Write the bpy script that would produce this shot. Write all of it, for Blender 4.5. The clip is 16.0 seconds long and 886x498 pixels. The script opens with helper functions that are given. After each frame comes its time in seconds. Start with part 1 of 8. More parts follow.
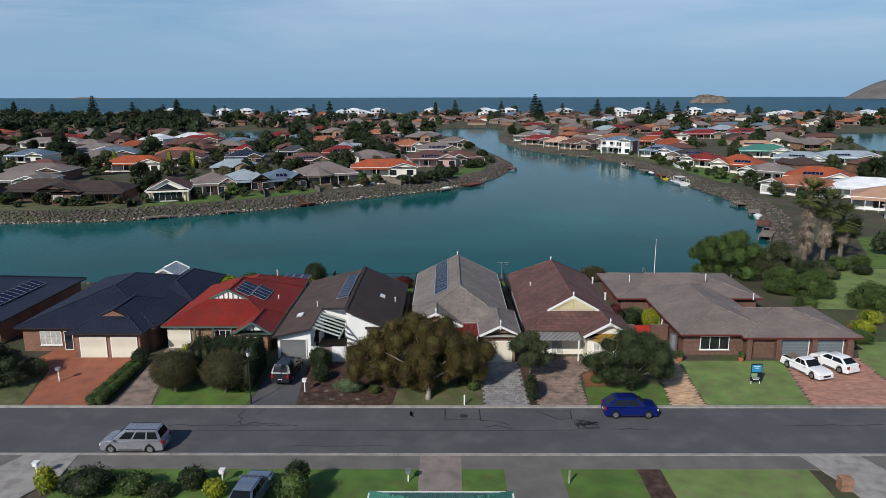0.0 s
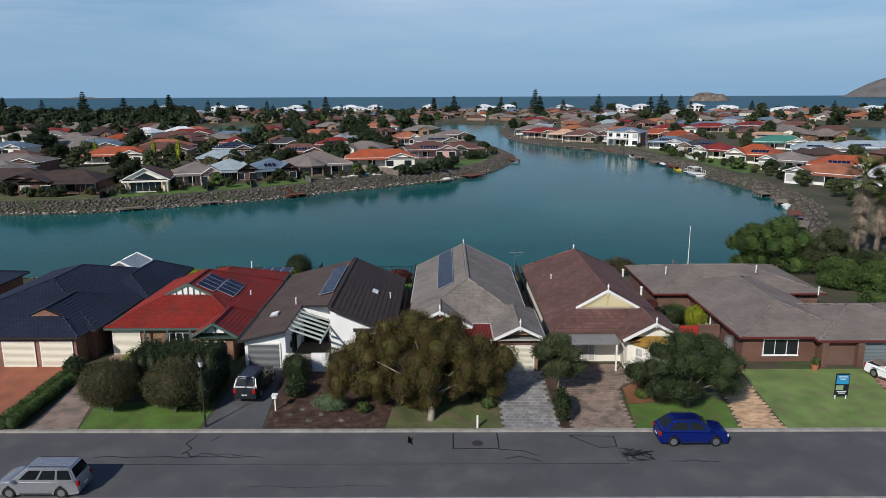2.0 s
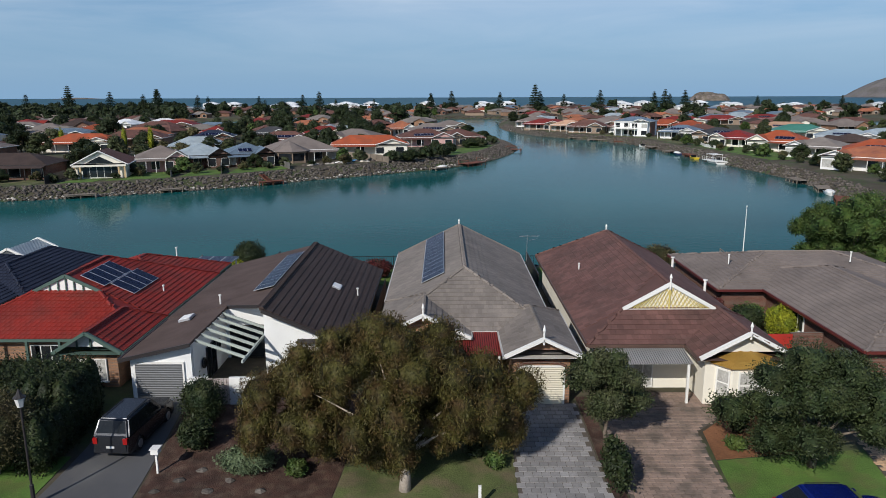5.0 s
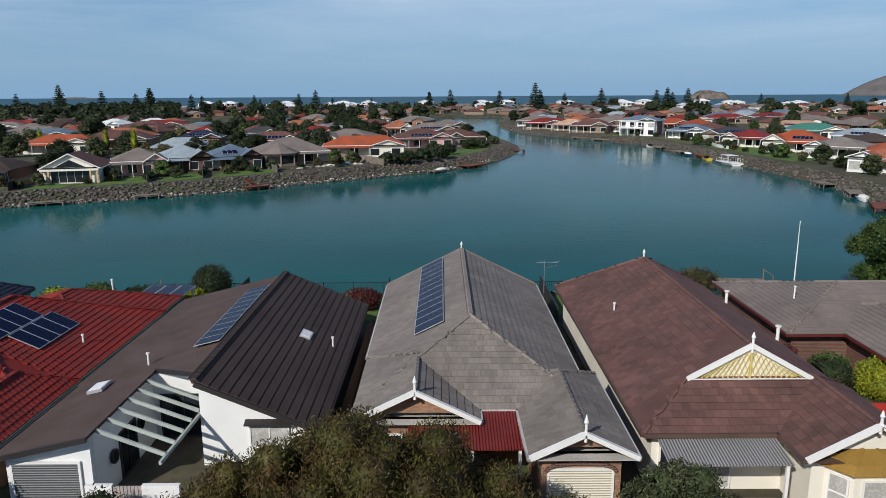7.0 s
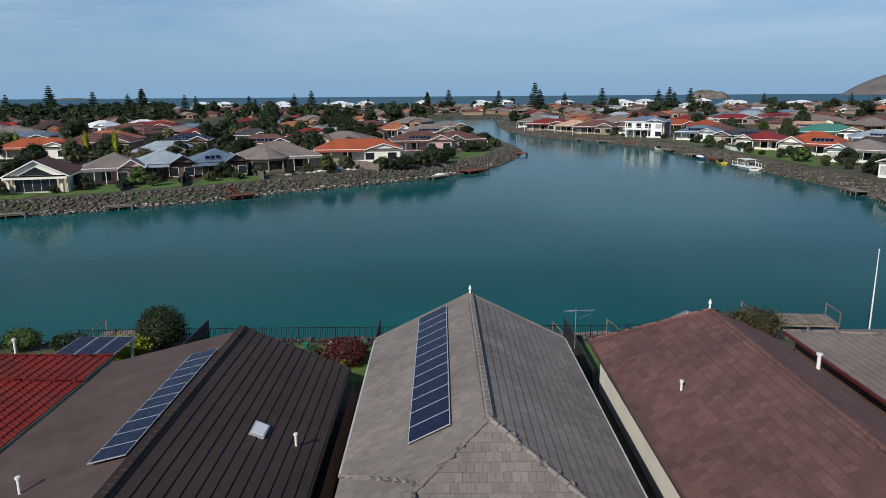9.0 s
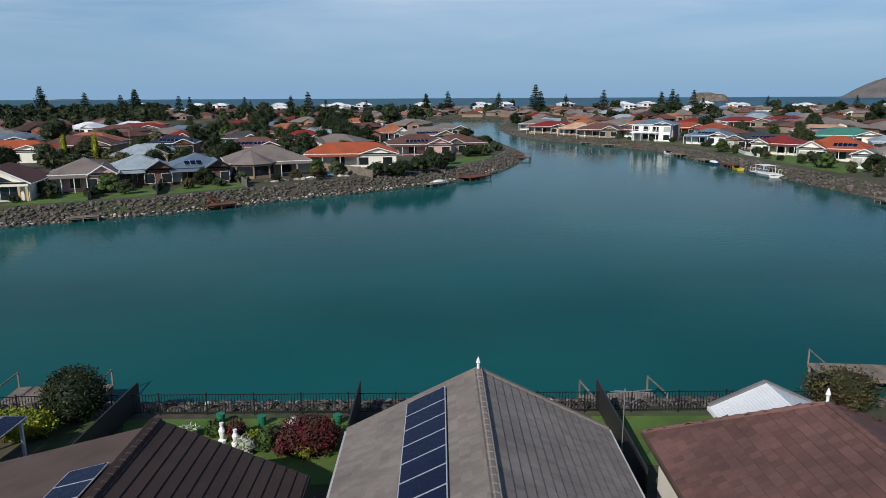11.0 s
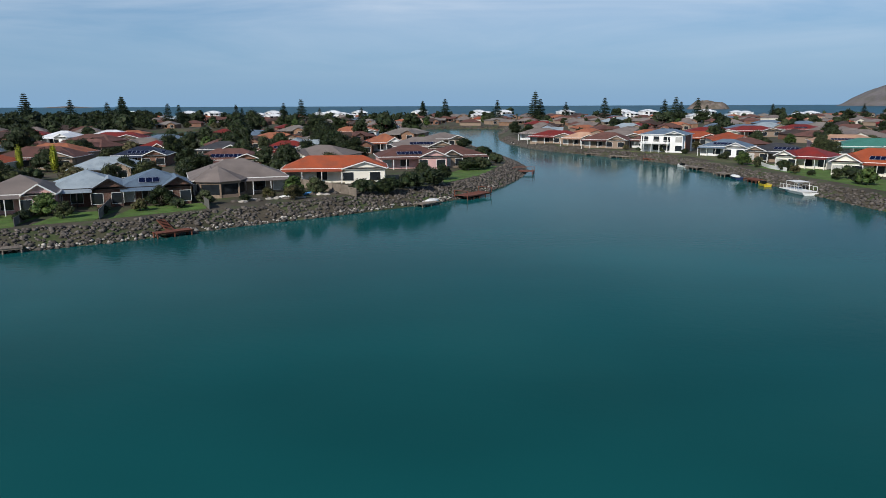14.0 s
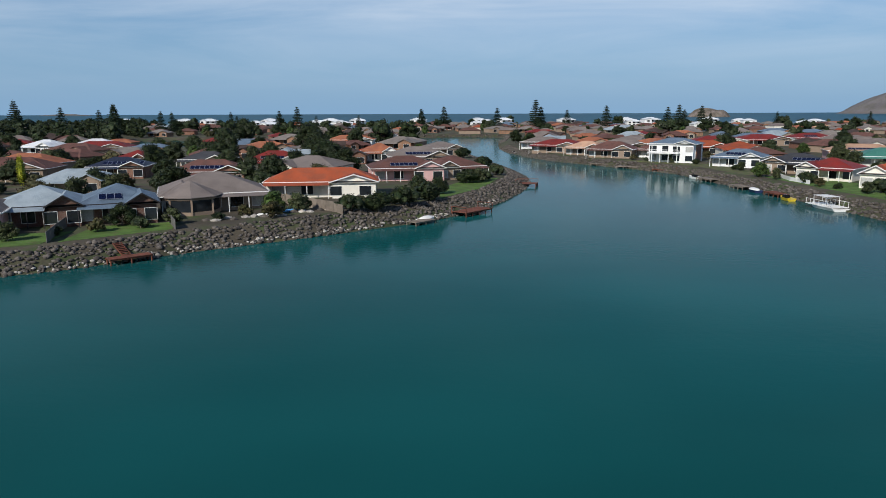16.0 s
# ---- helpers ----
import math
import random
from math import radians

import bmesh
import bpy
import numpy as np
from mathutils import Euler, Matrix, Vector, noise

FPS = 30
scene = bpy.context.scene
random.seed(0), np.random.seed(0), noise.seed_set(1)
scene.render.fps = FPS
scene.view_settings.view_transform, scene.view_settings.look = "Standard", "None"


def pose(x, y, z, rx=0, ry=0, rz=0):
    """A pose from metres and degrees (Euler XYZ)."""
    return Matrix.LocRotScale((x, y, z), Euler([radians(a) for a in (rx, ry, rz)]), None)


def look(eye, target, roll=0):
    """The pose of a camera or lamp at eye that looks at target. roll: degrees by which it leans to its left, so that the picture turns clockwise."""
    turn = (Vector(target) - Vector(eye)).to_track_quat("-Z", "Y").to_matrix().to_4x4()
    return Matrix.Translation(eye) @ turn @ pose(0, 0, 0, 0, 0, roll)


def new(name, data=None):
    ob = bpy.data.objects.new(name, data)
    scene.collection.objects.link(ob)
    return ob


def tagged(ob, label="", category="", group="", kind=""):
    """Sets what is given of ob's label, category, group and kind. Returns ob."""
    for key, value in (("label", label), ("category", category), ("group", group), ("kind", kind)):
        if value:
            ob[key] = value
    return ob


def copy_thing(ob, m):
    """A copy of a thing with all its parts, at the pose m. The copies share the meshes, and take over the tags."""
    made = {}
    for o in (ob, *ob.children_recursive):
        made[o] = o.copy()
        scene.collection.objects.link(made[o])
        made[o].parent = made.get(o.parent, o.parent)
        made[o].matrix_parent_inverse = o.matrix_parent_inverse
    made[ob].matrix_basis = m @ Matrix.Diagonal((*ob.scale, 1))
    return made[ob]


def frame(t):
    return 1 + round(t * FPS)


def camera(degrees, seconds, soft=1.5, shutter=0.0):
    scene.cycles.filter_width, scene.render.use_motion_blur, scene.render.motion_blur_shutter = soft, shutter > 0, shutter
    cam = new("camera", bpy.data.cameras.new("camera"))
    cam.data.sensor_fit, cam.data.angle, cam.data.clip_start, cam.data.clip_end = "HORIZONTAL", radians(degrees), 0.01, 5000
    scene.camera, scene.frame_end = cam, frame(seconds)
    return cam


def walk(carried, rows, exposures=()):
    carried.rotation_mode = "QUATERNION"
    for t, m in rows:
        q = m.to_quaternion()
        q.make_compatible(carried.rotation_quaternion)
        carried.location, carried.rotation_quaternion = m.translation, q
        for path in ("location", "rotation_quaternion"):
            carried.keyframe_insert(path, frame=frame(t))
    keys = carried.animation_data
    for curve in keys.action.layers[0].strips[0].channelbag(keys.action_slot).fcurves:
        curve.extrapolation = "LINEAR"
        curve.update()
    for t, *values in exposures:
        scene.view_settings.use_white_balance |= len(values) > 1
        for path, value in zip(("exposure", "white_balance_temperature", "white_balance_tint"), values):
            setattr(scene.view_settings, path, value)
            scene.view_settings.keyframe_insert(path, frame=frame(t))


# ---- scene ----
cam = camera(64.1, 16.0, soft=0.75)
PATH = [
    (0, (-0.038, 0.371, 26.091), (-0.049, 2.324, 25.661), -0.1),
    (0.5, (-0.283, 3.371, 25.21), (-0.292, 5.324, 24.777), -0.2),
    (1, (-0.464, 6.574, 24.139), (-0.473, 8.526, 23.707), -0.2),
    (1.5, (-0.635, 9.578, 23.018), (-0.642, 11.532, 22.59), -0.1),
    (2, (-0.685, 12.847, 21.984), (-0.691, 14.8, 21.554), -0.2),
    (2.5, (-0.625, 15.918, 21.072), (-0.63, 17.871, 20.641), -0.2),
    (3, (-0.523, 19.156, 20.048), (-0.526, 21.11, 19.618), -0.2),
    (5.5, (0.058, 33.375, 16.194), (0.057, 35.329, 15.768), -0.2),
    (6, (0.072, 36.105, 16.176), (0.07, 38.059, 15.748), -0.2),
    (6.5, (0.074, 38.744, 16.158), (0.073, 40.698, 15.73), -0.2),
    (7, (-0.001, 41.476, 16.219), (0.001, 43.43, 15.79), -0.3),
    (7.5, (-0.087, 44.053, 16.178), (-0.082, 46.007, 15.752), -0.3),
    (8, (-0.14, 46.92, 16.199), (-0.133, 48.874, 15.772), -0.4),
    (8.5, (-0.196, 49.476, 16.21), (-0.187, 51.431, 15.786), -0.4),
    (9, (-0.243, 52.294, 16.313), (-0.236, 54.248, 15.884), -0.4),
    (11.5, (-0.080, 65.950, 16.080), (-0.068, 67.905, 15.658), -0.2),
    (12, (0.020, 68.930, 16.090), (0.034, 70.885, 15.670), -0.2),
    (12.5, (0.155, 71.800, 16.080), (0.169, 73.755, 15.663), -0.2),
    (13.5, (0.540, 77.550, 16.090), (0.556, 79.505, 15.683), -0.2),
    (14.5, (0.885, 83.320, 16.100), (0.901, 85.275, 15.702), -0.2),
    (16, (1.440, 92.450, 16.100), (1.457, 94.405, 15.719), -0.2),
]
walk(cam, [(t, look(eye, target, roll)) for t, eye, target, roll in PATH])

# ---- world, sun ----
SUN_FROM = Vector((-0.52, -0.85, 0.66)).normalized()
world = bpy.data.worlds.new("sky")
scene.world = world
world.use_nodes = True
wn, wl = world.node_tree.nodes, world.node_tree.links
wn.clear()
w_out = wn.new("ShaderNodeOutputWorld")
w_bg = wn.new("ShaderNodeBackground")
w_sky = wn.new("ShaderNodeTexSky")
w_sky.sky_type = "NISHITA"
w_sky.sun_disc = False
w_sky.sun_elevation = math.asin(SUN_FROM.z)
w_sky.sun_rotation = math.atan2(SUN_FROM.x, SUN_FROM.y)
w_sky.altitude = 10
w_sky.air_density, w_sky.dust_density, w_sky.ozone_density = 1.0, 0.6, 2.0
w_bg.inputs["Strength"].default_value = 0.08
# thin streaky cirrus, all round the sky
w_tc = wn.new("ShaderNodeTexCoord")
w_map = wn.new("ShaderNodeMapping")
w_map.inputs["Scale"].default_value = (1.6, 2.6, 11.0)
w_map.inputs["Rotation"].default_value = (0, radians(7), 0)
w_no = wn.new("ShaderNodeTexNoise")
w_no.inputs["Scale"].default_value = 1.7
w_no.inputs["Detail"].default_value = 7
w_no.inputs["Roughness"].default_value = 0.55
w_no.inputs["Distortion"].default_value = 0.5
w_ramp = wn.new("ShaderNodeMapRange")
w_ramp.inputs["From Min"].default_value = 0.36
w_ramp.inputs["From Max"].default_value = 0.78
w_ramp.inputs["To Max"].default_value = 0.75
w_mix = wn.new("ShaderNodeMix")
w_mix.data_type = "RGBA"
w_sep = wn.new("ShaderNodeSeparateXYZ")
w_hz = wn.new("ShaderNodeMapRange")
w_hz.inputs["From Min"].default_value = 0.015
w_hz.inputs["From Max"].default_value = 0.16
w_mul = wn.new("ShaderNodeMath")
w_mul.operation = "MULTIPLY"
w_tint = wn.new("ShaderNodeMix")
w_tint.data_type, w_tint.blend_type = "RGBA", "MULTIPLY"
w_tint.inputs[0].default_value = 1.0
w_tint.inputs[7].default_value = (0.74, 0.92, 1.16, 1)
wl.new(w_tc.outputs["Generated"], w_map.inputs["Vector"])
wl.new(w_map.outputs["Vector"], w_no.inputs["Vector"])
wl.new(w_no.outputs["Fac"], w_ramp.inputs["Value"])
wl.new(w_tc.outputs["Generated"], w_sep.inputs["Vector"])
wl.new(w_sep.outputs["Z"], w_hz.inputs["Value"])
wl.new(w_ramp.outputs["Result"], w_mul.inputs[0])
w_top = wn.new("ShaderNodeMapRange")
w_top.inputs["From Min"].default_value, w_top.inputs["From Max"].default_value = 0.18, 0.55
w_top.inputs["To Min"].default_value, w_top.inputs["To Max"].default_value = 1.0, 0.1
wl.new(w_sep.outputs["Z"], w_top.inputs["Value"])
w_mu2 = wn.new("ShaderNodeMath")
w_mu2.operation = "MULTIPLY"
wl.new(w_hz.outputs["Result"], w_mu2.inputs[0])
wl.new(w_top.outputs["Result"], w_mu2.inputs[1])
wl.new(w_mu2.outputs[0], w_mul.inputs[1])
wl.new(w_sky.outputs["Color"], w_tint.inputs[6])
wl.new(w_mul.outputs[0], w_mix.inputs[0])
w_mix.inputs[7].default_value = (8.2, 9.3, 10.8, 1)
# blue-grey air towards the horizon
w_low = wn.new("ShaderNodeMix")
w_low.data_type = "RGBA"
w_lf = wn.new("ShaderNodeMapRange")
w_lf.inputs["From Min"].default_value, w_lf.inputs["From Max"].default_value = 0.0, 0.30
w_lf.inputs["To Min"].default_value, w_lf.inputs["To Max"].default_value = 0.92, 0.0
wl.new(w_sep.outputs["Z"], w_lf.inputs["Value"])
wl.new(w_lf.outputs["Result"], w_low.inputs[0])
wl.new(w_tint.outputs[2], w_low.inputs[6])
w_low.inputs[7].default_value = (2.95, 5.1, 7.8, 1)
wl.new(w_low.outputs[2], w_mix.inputs[6])
wl.new(w_mix.outputs[2], w_bg.inputs["Color"])
wl.new(w_bg.outputs["Background"], w_out.inputs["Surface"])

sun_data = bpy.data.lights.new("sun", "SUN")
sun_data.energy, sun_data.angle, sun_data.color = 4.0, radians(0.53), (1.0, 0.955, 0.89)
sun = new("sun", sun_data)
sun.matrix_world = look(SUN_FROM * 300, (0, 0, 0))

# ---- materials ----
MATS = {}


def mat(name, color, rough=0.7, metal=0.0, vary=0.18, scale=0.6, fine=14.0, bump=0.15, second=None, pieces=0.0,
        courses=0.0, bricks=0.0, ribs=None, ior=1.45, spec=0.4, blotch=0.45):
    """Colour with variation at two scales and relief. second: colour of stains or patches. pieces: variation from piece to
    piece. courses: metres between horizontal lines. bricks: length of a brick. ribs: (axis, metres) of a ribbed sheet."""
    if name in MATS:
        return MATS[name]
    m = bpy.data.materials.new(name)
    m.use_nodes = True
    n, l = m.node_tree.nodes, m.node_tree.links
    b = n["Principled BSDF"]
    b.inputs["Roughness"].default_value, b.inputs["Metallic"].default_value = rough, metal
    b.inputs["IOR"].default_value, b.inputs["Specular IOR Level"].default_value = ior, spec
    geo = n.new("ShaderNodeNewGeometry")

    def tex(sc, detail=4):
        t = n.new("ShaderNodeTexNoise")
        t.inputs["Scale"].default_value, t.inputs["Detail"].default_value = sc, detail
        l.new(geo.outputs["Position"], t.inputs["Vector"])
        return t.outputs["Fac"]

    def rng(v, a, c, lo, hi):
        r = n.new("ShaderNodeMapRange")
        for k, x in (("From Min", a), ("From Max", c), ("To Min", lo), ("To Max", hi)):
            r.inputs[k].default_value = x
        l.new(v, r.inputs["Value"])
        return r.outputs["Result"]

    def op(kind, a, c):
        o = n.new("ShaderNodeMath")
        o.operation = kind
        for i, v in enumerate((a, c)):
            if isinstance(v, (int, float)):
                o.inputs[i].default_value = v
            else:
                l.new(v, o.inputs[i])
        return o.outputs[0]

    big, small = tex(scale), tex(fine, 3)
    val = op("MULTIPLY", rng(big, 0.3, 0.7, 1 - vary, 1 + vary), rng(small, 0.3, 0.7, 1 - vary * 0.7, 1 + vary * 0.7))
    height = small
    if pieces:
        info = n.new("ShaderNodeObjectInfo")
        ran = op("FRACT", op("ADD", info.outputs["Random"], geo.outputs["Random Per Island"]), 0.0)
        val = op("MULTIPLY", val, rng(ran, 0, 1, 1 - pieces, 1 + pieces))
    base = n.new("ShaderNodeRGB")
    base.outputs[0].default_value = (*color, 1)
    col = base.outputs[0]
    if second:
        mx = n.new("ShaderNodeMix")
        mx.data_type = "RGBA"
        l.new(col, mx.inputs[6])
        mx.inputs[7].default_value = (*second, 1)
        l.new(rng(tex(scale * 1.7, 6), blotch, blotch + 0.2, 0, 1), mx.inputs[0])
        col = mx.outputs[2]
    if bricks:
        br = n.new("ShaderNodeTexBrick")
        mp = n.new("ShaderNodeMapping")
        sx = n.new("ShaderNodeSeparateXYZ")
        cx = n.new("ShaderNodeCombineXYZ")
        l.new(geo.outputs["Position"], sx.inputs[0])
        l.new(op("ADD", sx.outputs[0], sx.outputs[1]), cx.inputs[0])
        l.new(sx.outputs[2], cx.inputs[1])
        l.new(cx.outputs[0], br.inputs["Vector"])
        br.inputs["Scale"].default_value = 1.0
        br.inputs["Brick Width"].default_value, br.inputs["Row Height"].default_value = bricks, bricks * 0.36
        br.inputs["Mortar Size"].default_value = 0.011
        br.inputs["Color1"].default_value = (*[c * 0.8 for c in color], 1)
        br.inputs["Color2"].default_value = (*[c * 1.25 for c in color], 1)
        br.inputs["Mortar"].default_value = (0.17, 0.14, 0.115, 1)
        col = br.outputs["Color"]
        height = op("ADD", op("MULTIPLY", br.outputs["Fac"], -0.8), op("MULTIPLY", small, 0.3))
    if courses or ribs:
        sp = n.new("ShaderNodeSeparateXYZ")
        l.new(geo.outputs["Position"], sp.inputs[0])
        if courses:
            saw = op("FRACT", op("DIVIDE", sp.outputs[2], courses), 0.0)
            side = op("FRACT", op("DIVIDE", op("ADD", sp.outputs[0], sp.outputs[1]), 0.3), 0.0)
            line = op("MAXIMUM", rng(saw, 0.84, 1.0, 0, 1), op("MULTIPLY", rng(side, 0.85, 1.0, 0, 1), 0.5))
            height = op("SUBTRACT", op("MULTIPLY", small, 0.25), op("MULTIPLY", line, 1.0))
        else:
            axis, step = ribs
            wave = op("ABSOLUTE", op("SINE", op("MULTIPLY", sp.outputs[axis], math.pi / step), 0.0), 0.0)
            height = op("ADD", op("MULTIPLY", small, 0.1), op("POWER", wave, 3.0))
    fin = n.new("ShaderNodeMix")
    fin.data_type, fin.blend_type = "RGBA", "MULTIPLY"
    fin.inputs[0].default_value = 1
    cmb = n.new("ShaderNodeCombineColor")
    for i in range(3):
        l.new(val, cmb.inputs[i])
    l.new(col, fin.inputs[6])
    l.new(cmb.outputs[0], fin.inputs[7])
    l.new(fin.outputs[2], b.inputs["Base Color"])
    l.new(rng(small, 0.3, 0.7, max(0.02, rough - 0.08), min(1, rough + 0.08)), b.inputs["Roughness"])
    if bump:
        bp = n.new("ShaderNodeBump")
        bp.inputs["Strength"].default_value = bump
        bp.inputs["Distance"].default_value = 0.04
        l.new(height, bp.inputs["Height"])
        l.new(bp.outputs["Normal"], b.inputs["Normal"])
    MATS[name] = m
    return m


def leaf_mat(name, color, second, rough=0.6):
    m = mat(name, color, rough, vary=0.25, scale=0.8, fine=4.0, bump=0.0, second=second, pieces=0.45, spec=0.25, blotch=0.42)
    b = m.node_tree.nodes["Principled BSDF"]
    b.inputs["Transmission Weight"].default_value = 0.0
    return m


def water_mat(name, color, ripple, scale, rough, ior=1.33):
    m = bpy.data.materials.new(name)
    m.use_nodes = True
    n, l = m.node_tree.nodes, m.node_tree.links
    b = n["Principled BSDF"]
    b.inputs["Roughness"].default_value = rough
    b.inputs["IOR"].default_value = ior
    b.inputs["Specular Tint"].default_value = (0.20, 0.72, 1.0, 1)
    geo = n.new("ShaderNodeNewGeometry")
    mp = n.new("ShaderNodeMapping")
    mp.inputs["Scale"].default_value = (0.6, 1.0, 1.0)
    l.new(geo.outputs["Position"], mp.inputs["Vector"])
    t1 = n.new("ShaderNodeTexNoise")
    t1.inputs["Scale"].default_value, t1.inputs["Detail"].default_value = scale, 5
    l.new(mp.outputs["Vector"], t1.inputs["Vector"])
    t2 = n.new("ShaderNodeTexNoise")
    t2.inputs["Scale"].default_value, t2.inputs["Detail"].default_value = 0.018, 4
    l.new(mp.outputs["Vector"], t2.inputs["Vector"])
    mx = n.new("ShaderNodeMix")
    mx.data_type = "RGBA"
    mx.inputs[6].default_value = (*[c * 0.75 for c in color], 1)
    mx.inputs[7].default_value = (*[c * 1.25 for c in color], 1)
    r = n.new("ShaderNodeMapRange")
    r.inputs["From Min"].default_value, r.inputs["From Max"].default_value = 0.35, 0.65
    l.new(t2.outputs["Fac"], r.inputs["Value"])
    l.new(r.outputs["Result"], mx.inputs[0])
    l.new(mx.outputs[2], b.inputs["Base Color"])
    bp = n.new("ShaderNodeBump")
    bp.inputs["Strength"].default_value, bp.inputs["Distance"].default_value = ripple, 0.1
    l.new(t1.outputs["Fac"], bp.inputs["Height"])
    l.new(bp.outputs["Normal"], b.inputs["Normal"])
    return m


M_WATER = water_mat("lagoon_water", (0.006, 0.080, 0.080), 0.14, 1.6, 0.10, 1.075)
M_SEA = water_mat("sea_water", (0.006, 0.060, 0.092), 0.5, 0.5, 0.3, 1.035)
M_GROUND = mat("town_soil", (0.075, 0.062, 0.042), 0.95, vary=0.3, scale=0.12, fine=2.5, bump=0.4, second=(0.055, 0.075, 0.025))
M_LAWN = mat("lawn", (0.082, 0.150, 0.028), 0.9, vary=0.28, scale=0.5, fine=16, bump=0.6, second=(0.10, 0.12, 0.035), blotch=0.5)
# paler, yellower lawn green for the yards on the +x side
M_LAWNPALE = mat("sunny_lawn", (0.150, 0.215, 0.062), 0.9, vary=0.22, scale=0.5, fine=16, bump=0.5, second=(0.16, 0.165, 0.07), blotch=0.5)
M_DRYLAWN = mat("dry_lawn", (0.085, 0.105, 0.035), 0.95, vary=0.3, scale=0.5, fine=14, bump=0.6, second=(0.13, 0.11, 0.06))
M_ASPHALT = mat("asphalt", (0.086, 0.086, 0.090), 0.85, vary=0.12, scale=0.25, fine=30, bump=0.25, second=(0.112, 0.110, 0.108), blotch=0.5)
M_PATHASPH = mat("footpath_asphalt", (0.145, 0.135, 0.122), 0.9, vary=0.16, scale=0.5, fine=25, bump=0.25, second=(0.15, 0.14, 0.125))
M_CONCRETE = mat("concrete", (0.32, 0.30, 0.27), 0.85, vary=0.12, scale=0.7, fine=18, bump=0.15, second=(0.24, 0.22, 0.20))
M_TERRA = mat("terracotta_paving", (0.34, 0.115, 0.060), 0.8, vary=0.14, scale=0.5, fine=10, bump=0.2, second=(0.27, 0.10, 0.06))
M_PAVER = mat("paver", (0.27, 0.195, 0.155), 0.85, vary=0.15, scale=0.6, fine=10, bump=0.25, pieces=0.18, second=(0.16, 0.125, 0.10))
M_PAVERGREY = mat("grey_paver", (0.25, 0.24, 0.235), 0.85, vary=0.15, scale=0.6, fine=10, bump=0.25, pieces=0.22)
M_PAVERTAN = mat("tan_paver", (0.50, 0.33, 0.20), 0.85, vary=0.15, scale=0.6, fine=10, bump=0.25, pieces=0.25)
M_MULCH = mat("bark_mulch", (0.055, 0.028, 0.020), 1.0, vary=0.4, scale=1.2, fine=18, bump=0.9, second=(0.085, 0.055, 0.04))
M_SOILRED = mat("red_bark", (0.17, 0.075, 0.035), 1.0, vary=0.3, scale=1.0, fine=16, bump=0.8)
M_BRICK = mat("red_brick", (0.23, 0.095, 0.055), 0.85, bricks=0.24, bump=0.4)
M_BRICKTAN = mat("brown_brick", (0.30, 0.155, 0.085), 0.85, bricks=0.24, bump=0.4)
M_BRICKDARK = mat("dark_brick", (0.12, 0.045, 0.030), 0.85, bricks=0.24, bump=0.4)
M_WHITE = mat("white_render", (0.77, 0.77, 0.75), 0.75, vary=0.05, scale=0.5, fine=20, bump=0.08)
M_CREAM = mat("cream_render", (0.76, 0.72, 0.62), 0.75, vary=0.06, scale=0.5, fine=20, bump=0.08)
M_PINK = mat("pink_render", (0.60, 0.37, 0.34), 0.75, vary=0.06, scale=0.5, fine=20, bump=0.08)
# tan walls, darkened throughout to hold the shade of verandahs and trees
M_TANWALL = mat("tan_render", (0.27, 0.20, 0.145), 0.8, vary=0.07, scale=0.5, fine=20, bump=0.08)
M_TRIM = mat("white_trim_paint", (0.76, 0.75, 0.71), 0.5, vary=0.05, bump=0.03)
M_TRIMGREEN = mat("green_trim_paint", (0.075, 0.12, 0.10), 0.5, vary=0.08, bump=0.03)
M_TRIMDARK = mat("dark_trim_paint", (0.030, 0.026, 0.026), 0.5, vary=0.08, bump=0.03)
M_TRIMRED = mat("maroon_trim_paint", (0.11, 0.022, 0.020), 0.45, vary=0.08, bump=0.03)
M_GLASS = mat("window_glass", (0.018, 0.022, 0.026), 0.06, vary=0.3, scale=0.4, fine=1.0, bump=0.0, spec=0.7)
M_CURTAIN = mat("curtained_glass", (0.42, 0.41, 0.38), 0.25, vary=0.2, scale=1.5, fine=8.0, bump=0.0, spec=0.6)
M_DOORCREAM = mat("cream_garage_door", (0.68, 0.63, 0.50), 0.5, vary=0.04, bump=0.6, ribs=(2, 0.10))
M_DOORGREY = mat("grey_garage_door", (0.13, 0.135, 0.14), 0.5, vary=0.05, bump=0.6, ribs=(2, 0.10))
M_DOORBLUE = mat("bluegrey_garage_door", (0.14, 0.17, 0.18), 0.5, vary=0.05, bump=0.5, ribs=(2, 0.3))
M_TIMBER = mat("weathered_timber", (0.20, 0.165, 0.13), 0.9, vary=0.25, scale=1.0, fine=12, bump=0.4, pieces=0.2)
M_REDTIMBER = mat("red_timber", (0.16, 0.055, 0.032), 0.85, vary=0.2, scale=1.0, fine=12, bump=0.3, pieces=0.2)
M_FENCE = mat("grey_fence_sheet", (0.13, 0.125, 0.115), 0.7, vary=0.12, bump=0.4, ribs=(1, 0.2))
M_FENCEIRON = mat("black_steel", (0.012, 0.012, 0.012), 0.45, vary=0.1, bump=0.0)
M_ROCK = mat("bank_rock", (0.082, 0.070, 0.060), 0.95, vary=0.35, scale=2.0, fine=9, bump=0.8, pieces=0.45, second=(0.12, 0.105, 0.09))
M_ROCKPALE = mat("pale_rock", (0.36, 0.33, 0.29), 0.95, vary=0.3, scale=2.0, fine=9, bump=0.8, pieces=0.3)
M_BARK = mat("bark", (0.115, 0.088, 0.066), 0.95, vary=0.3, scale=2.0, fine=10, bump=0.8, second=(0.18, 0.15, 0.12))
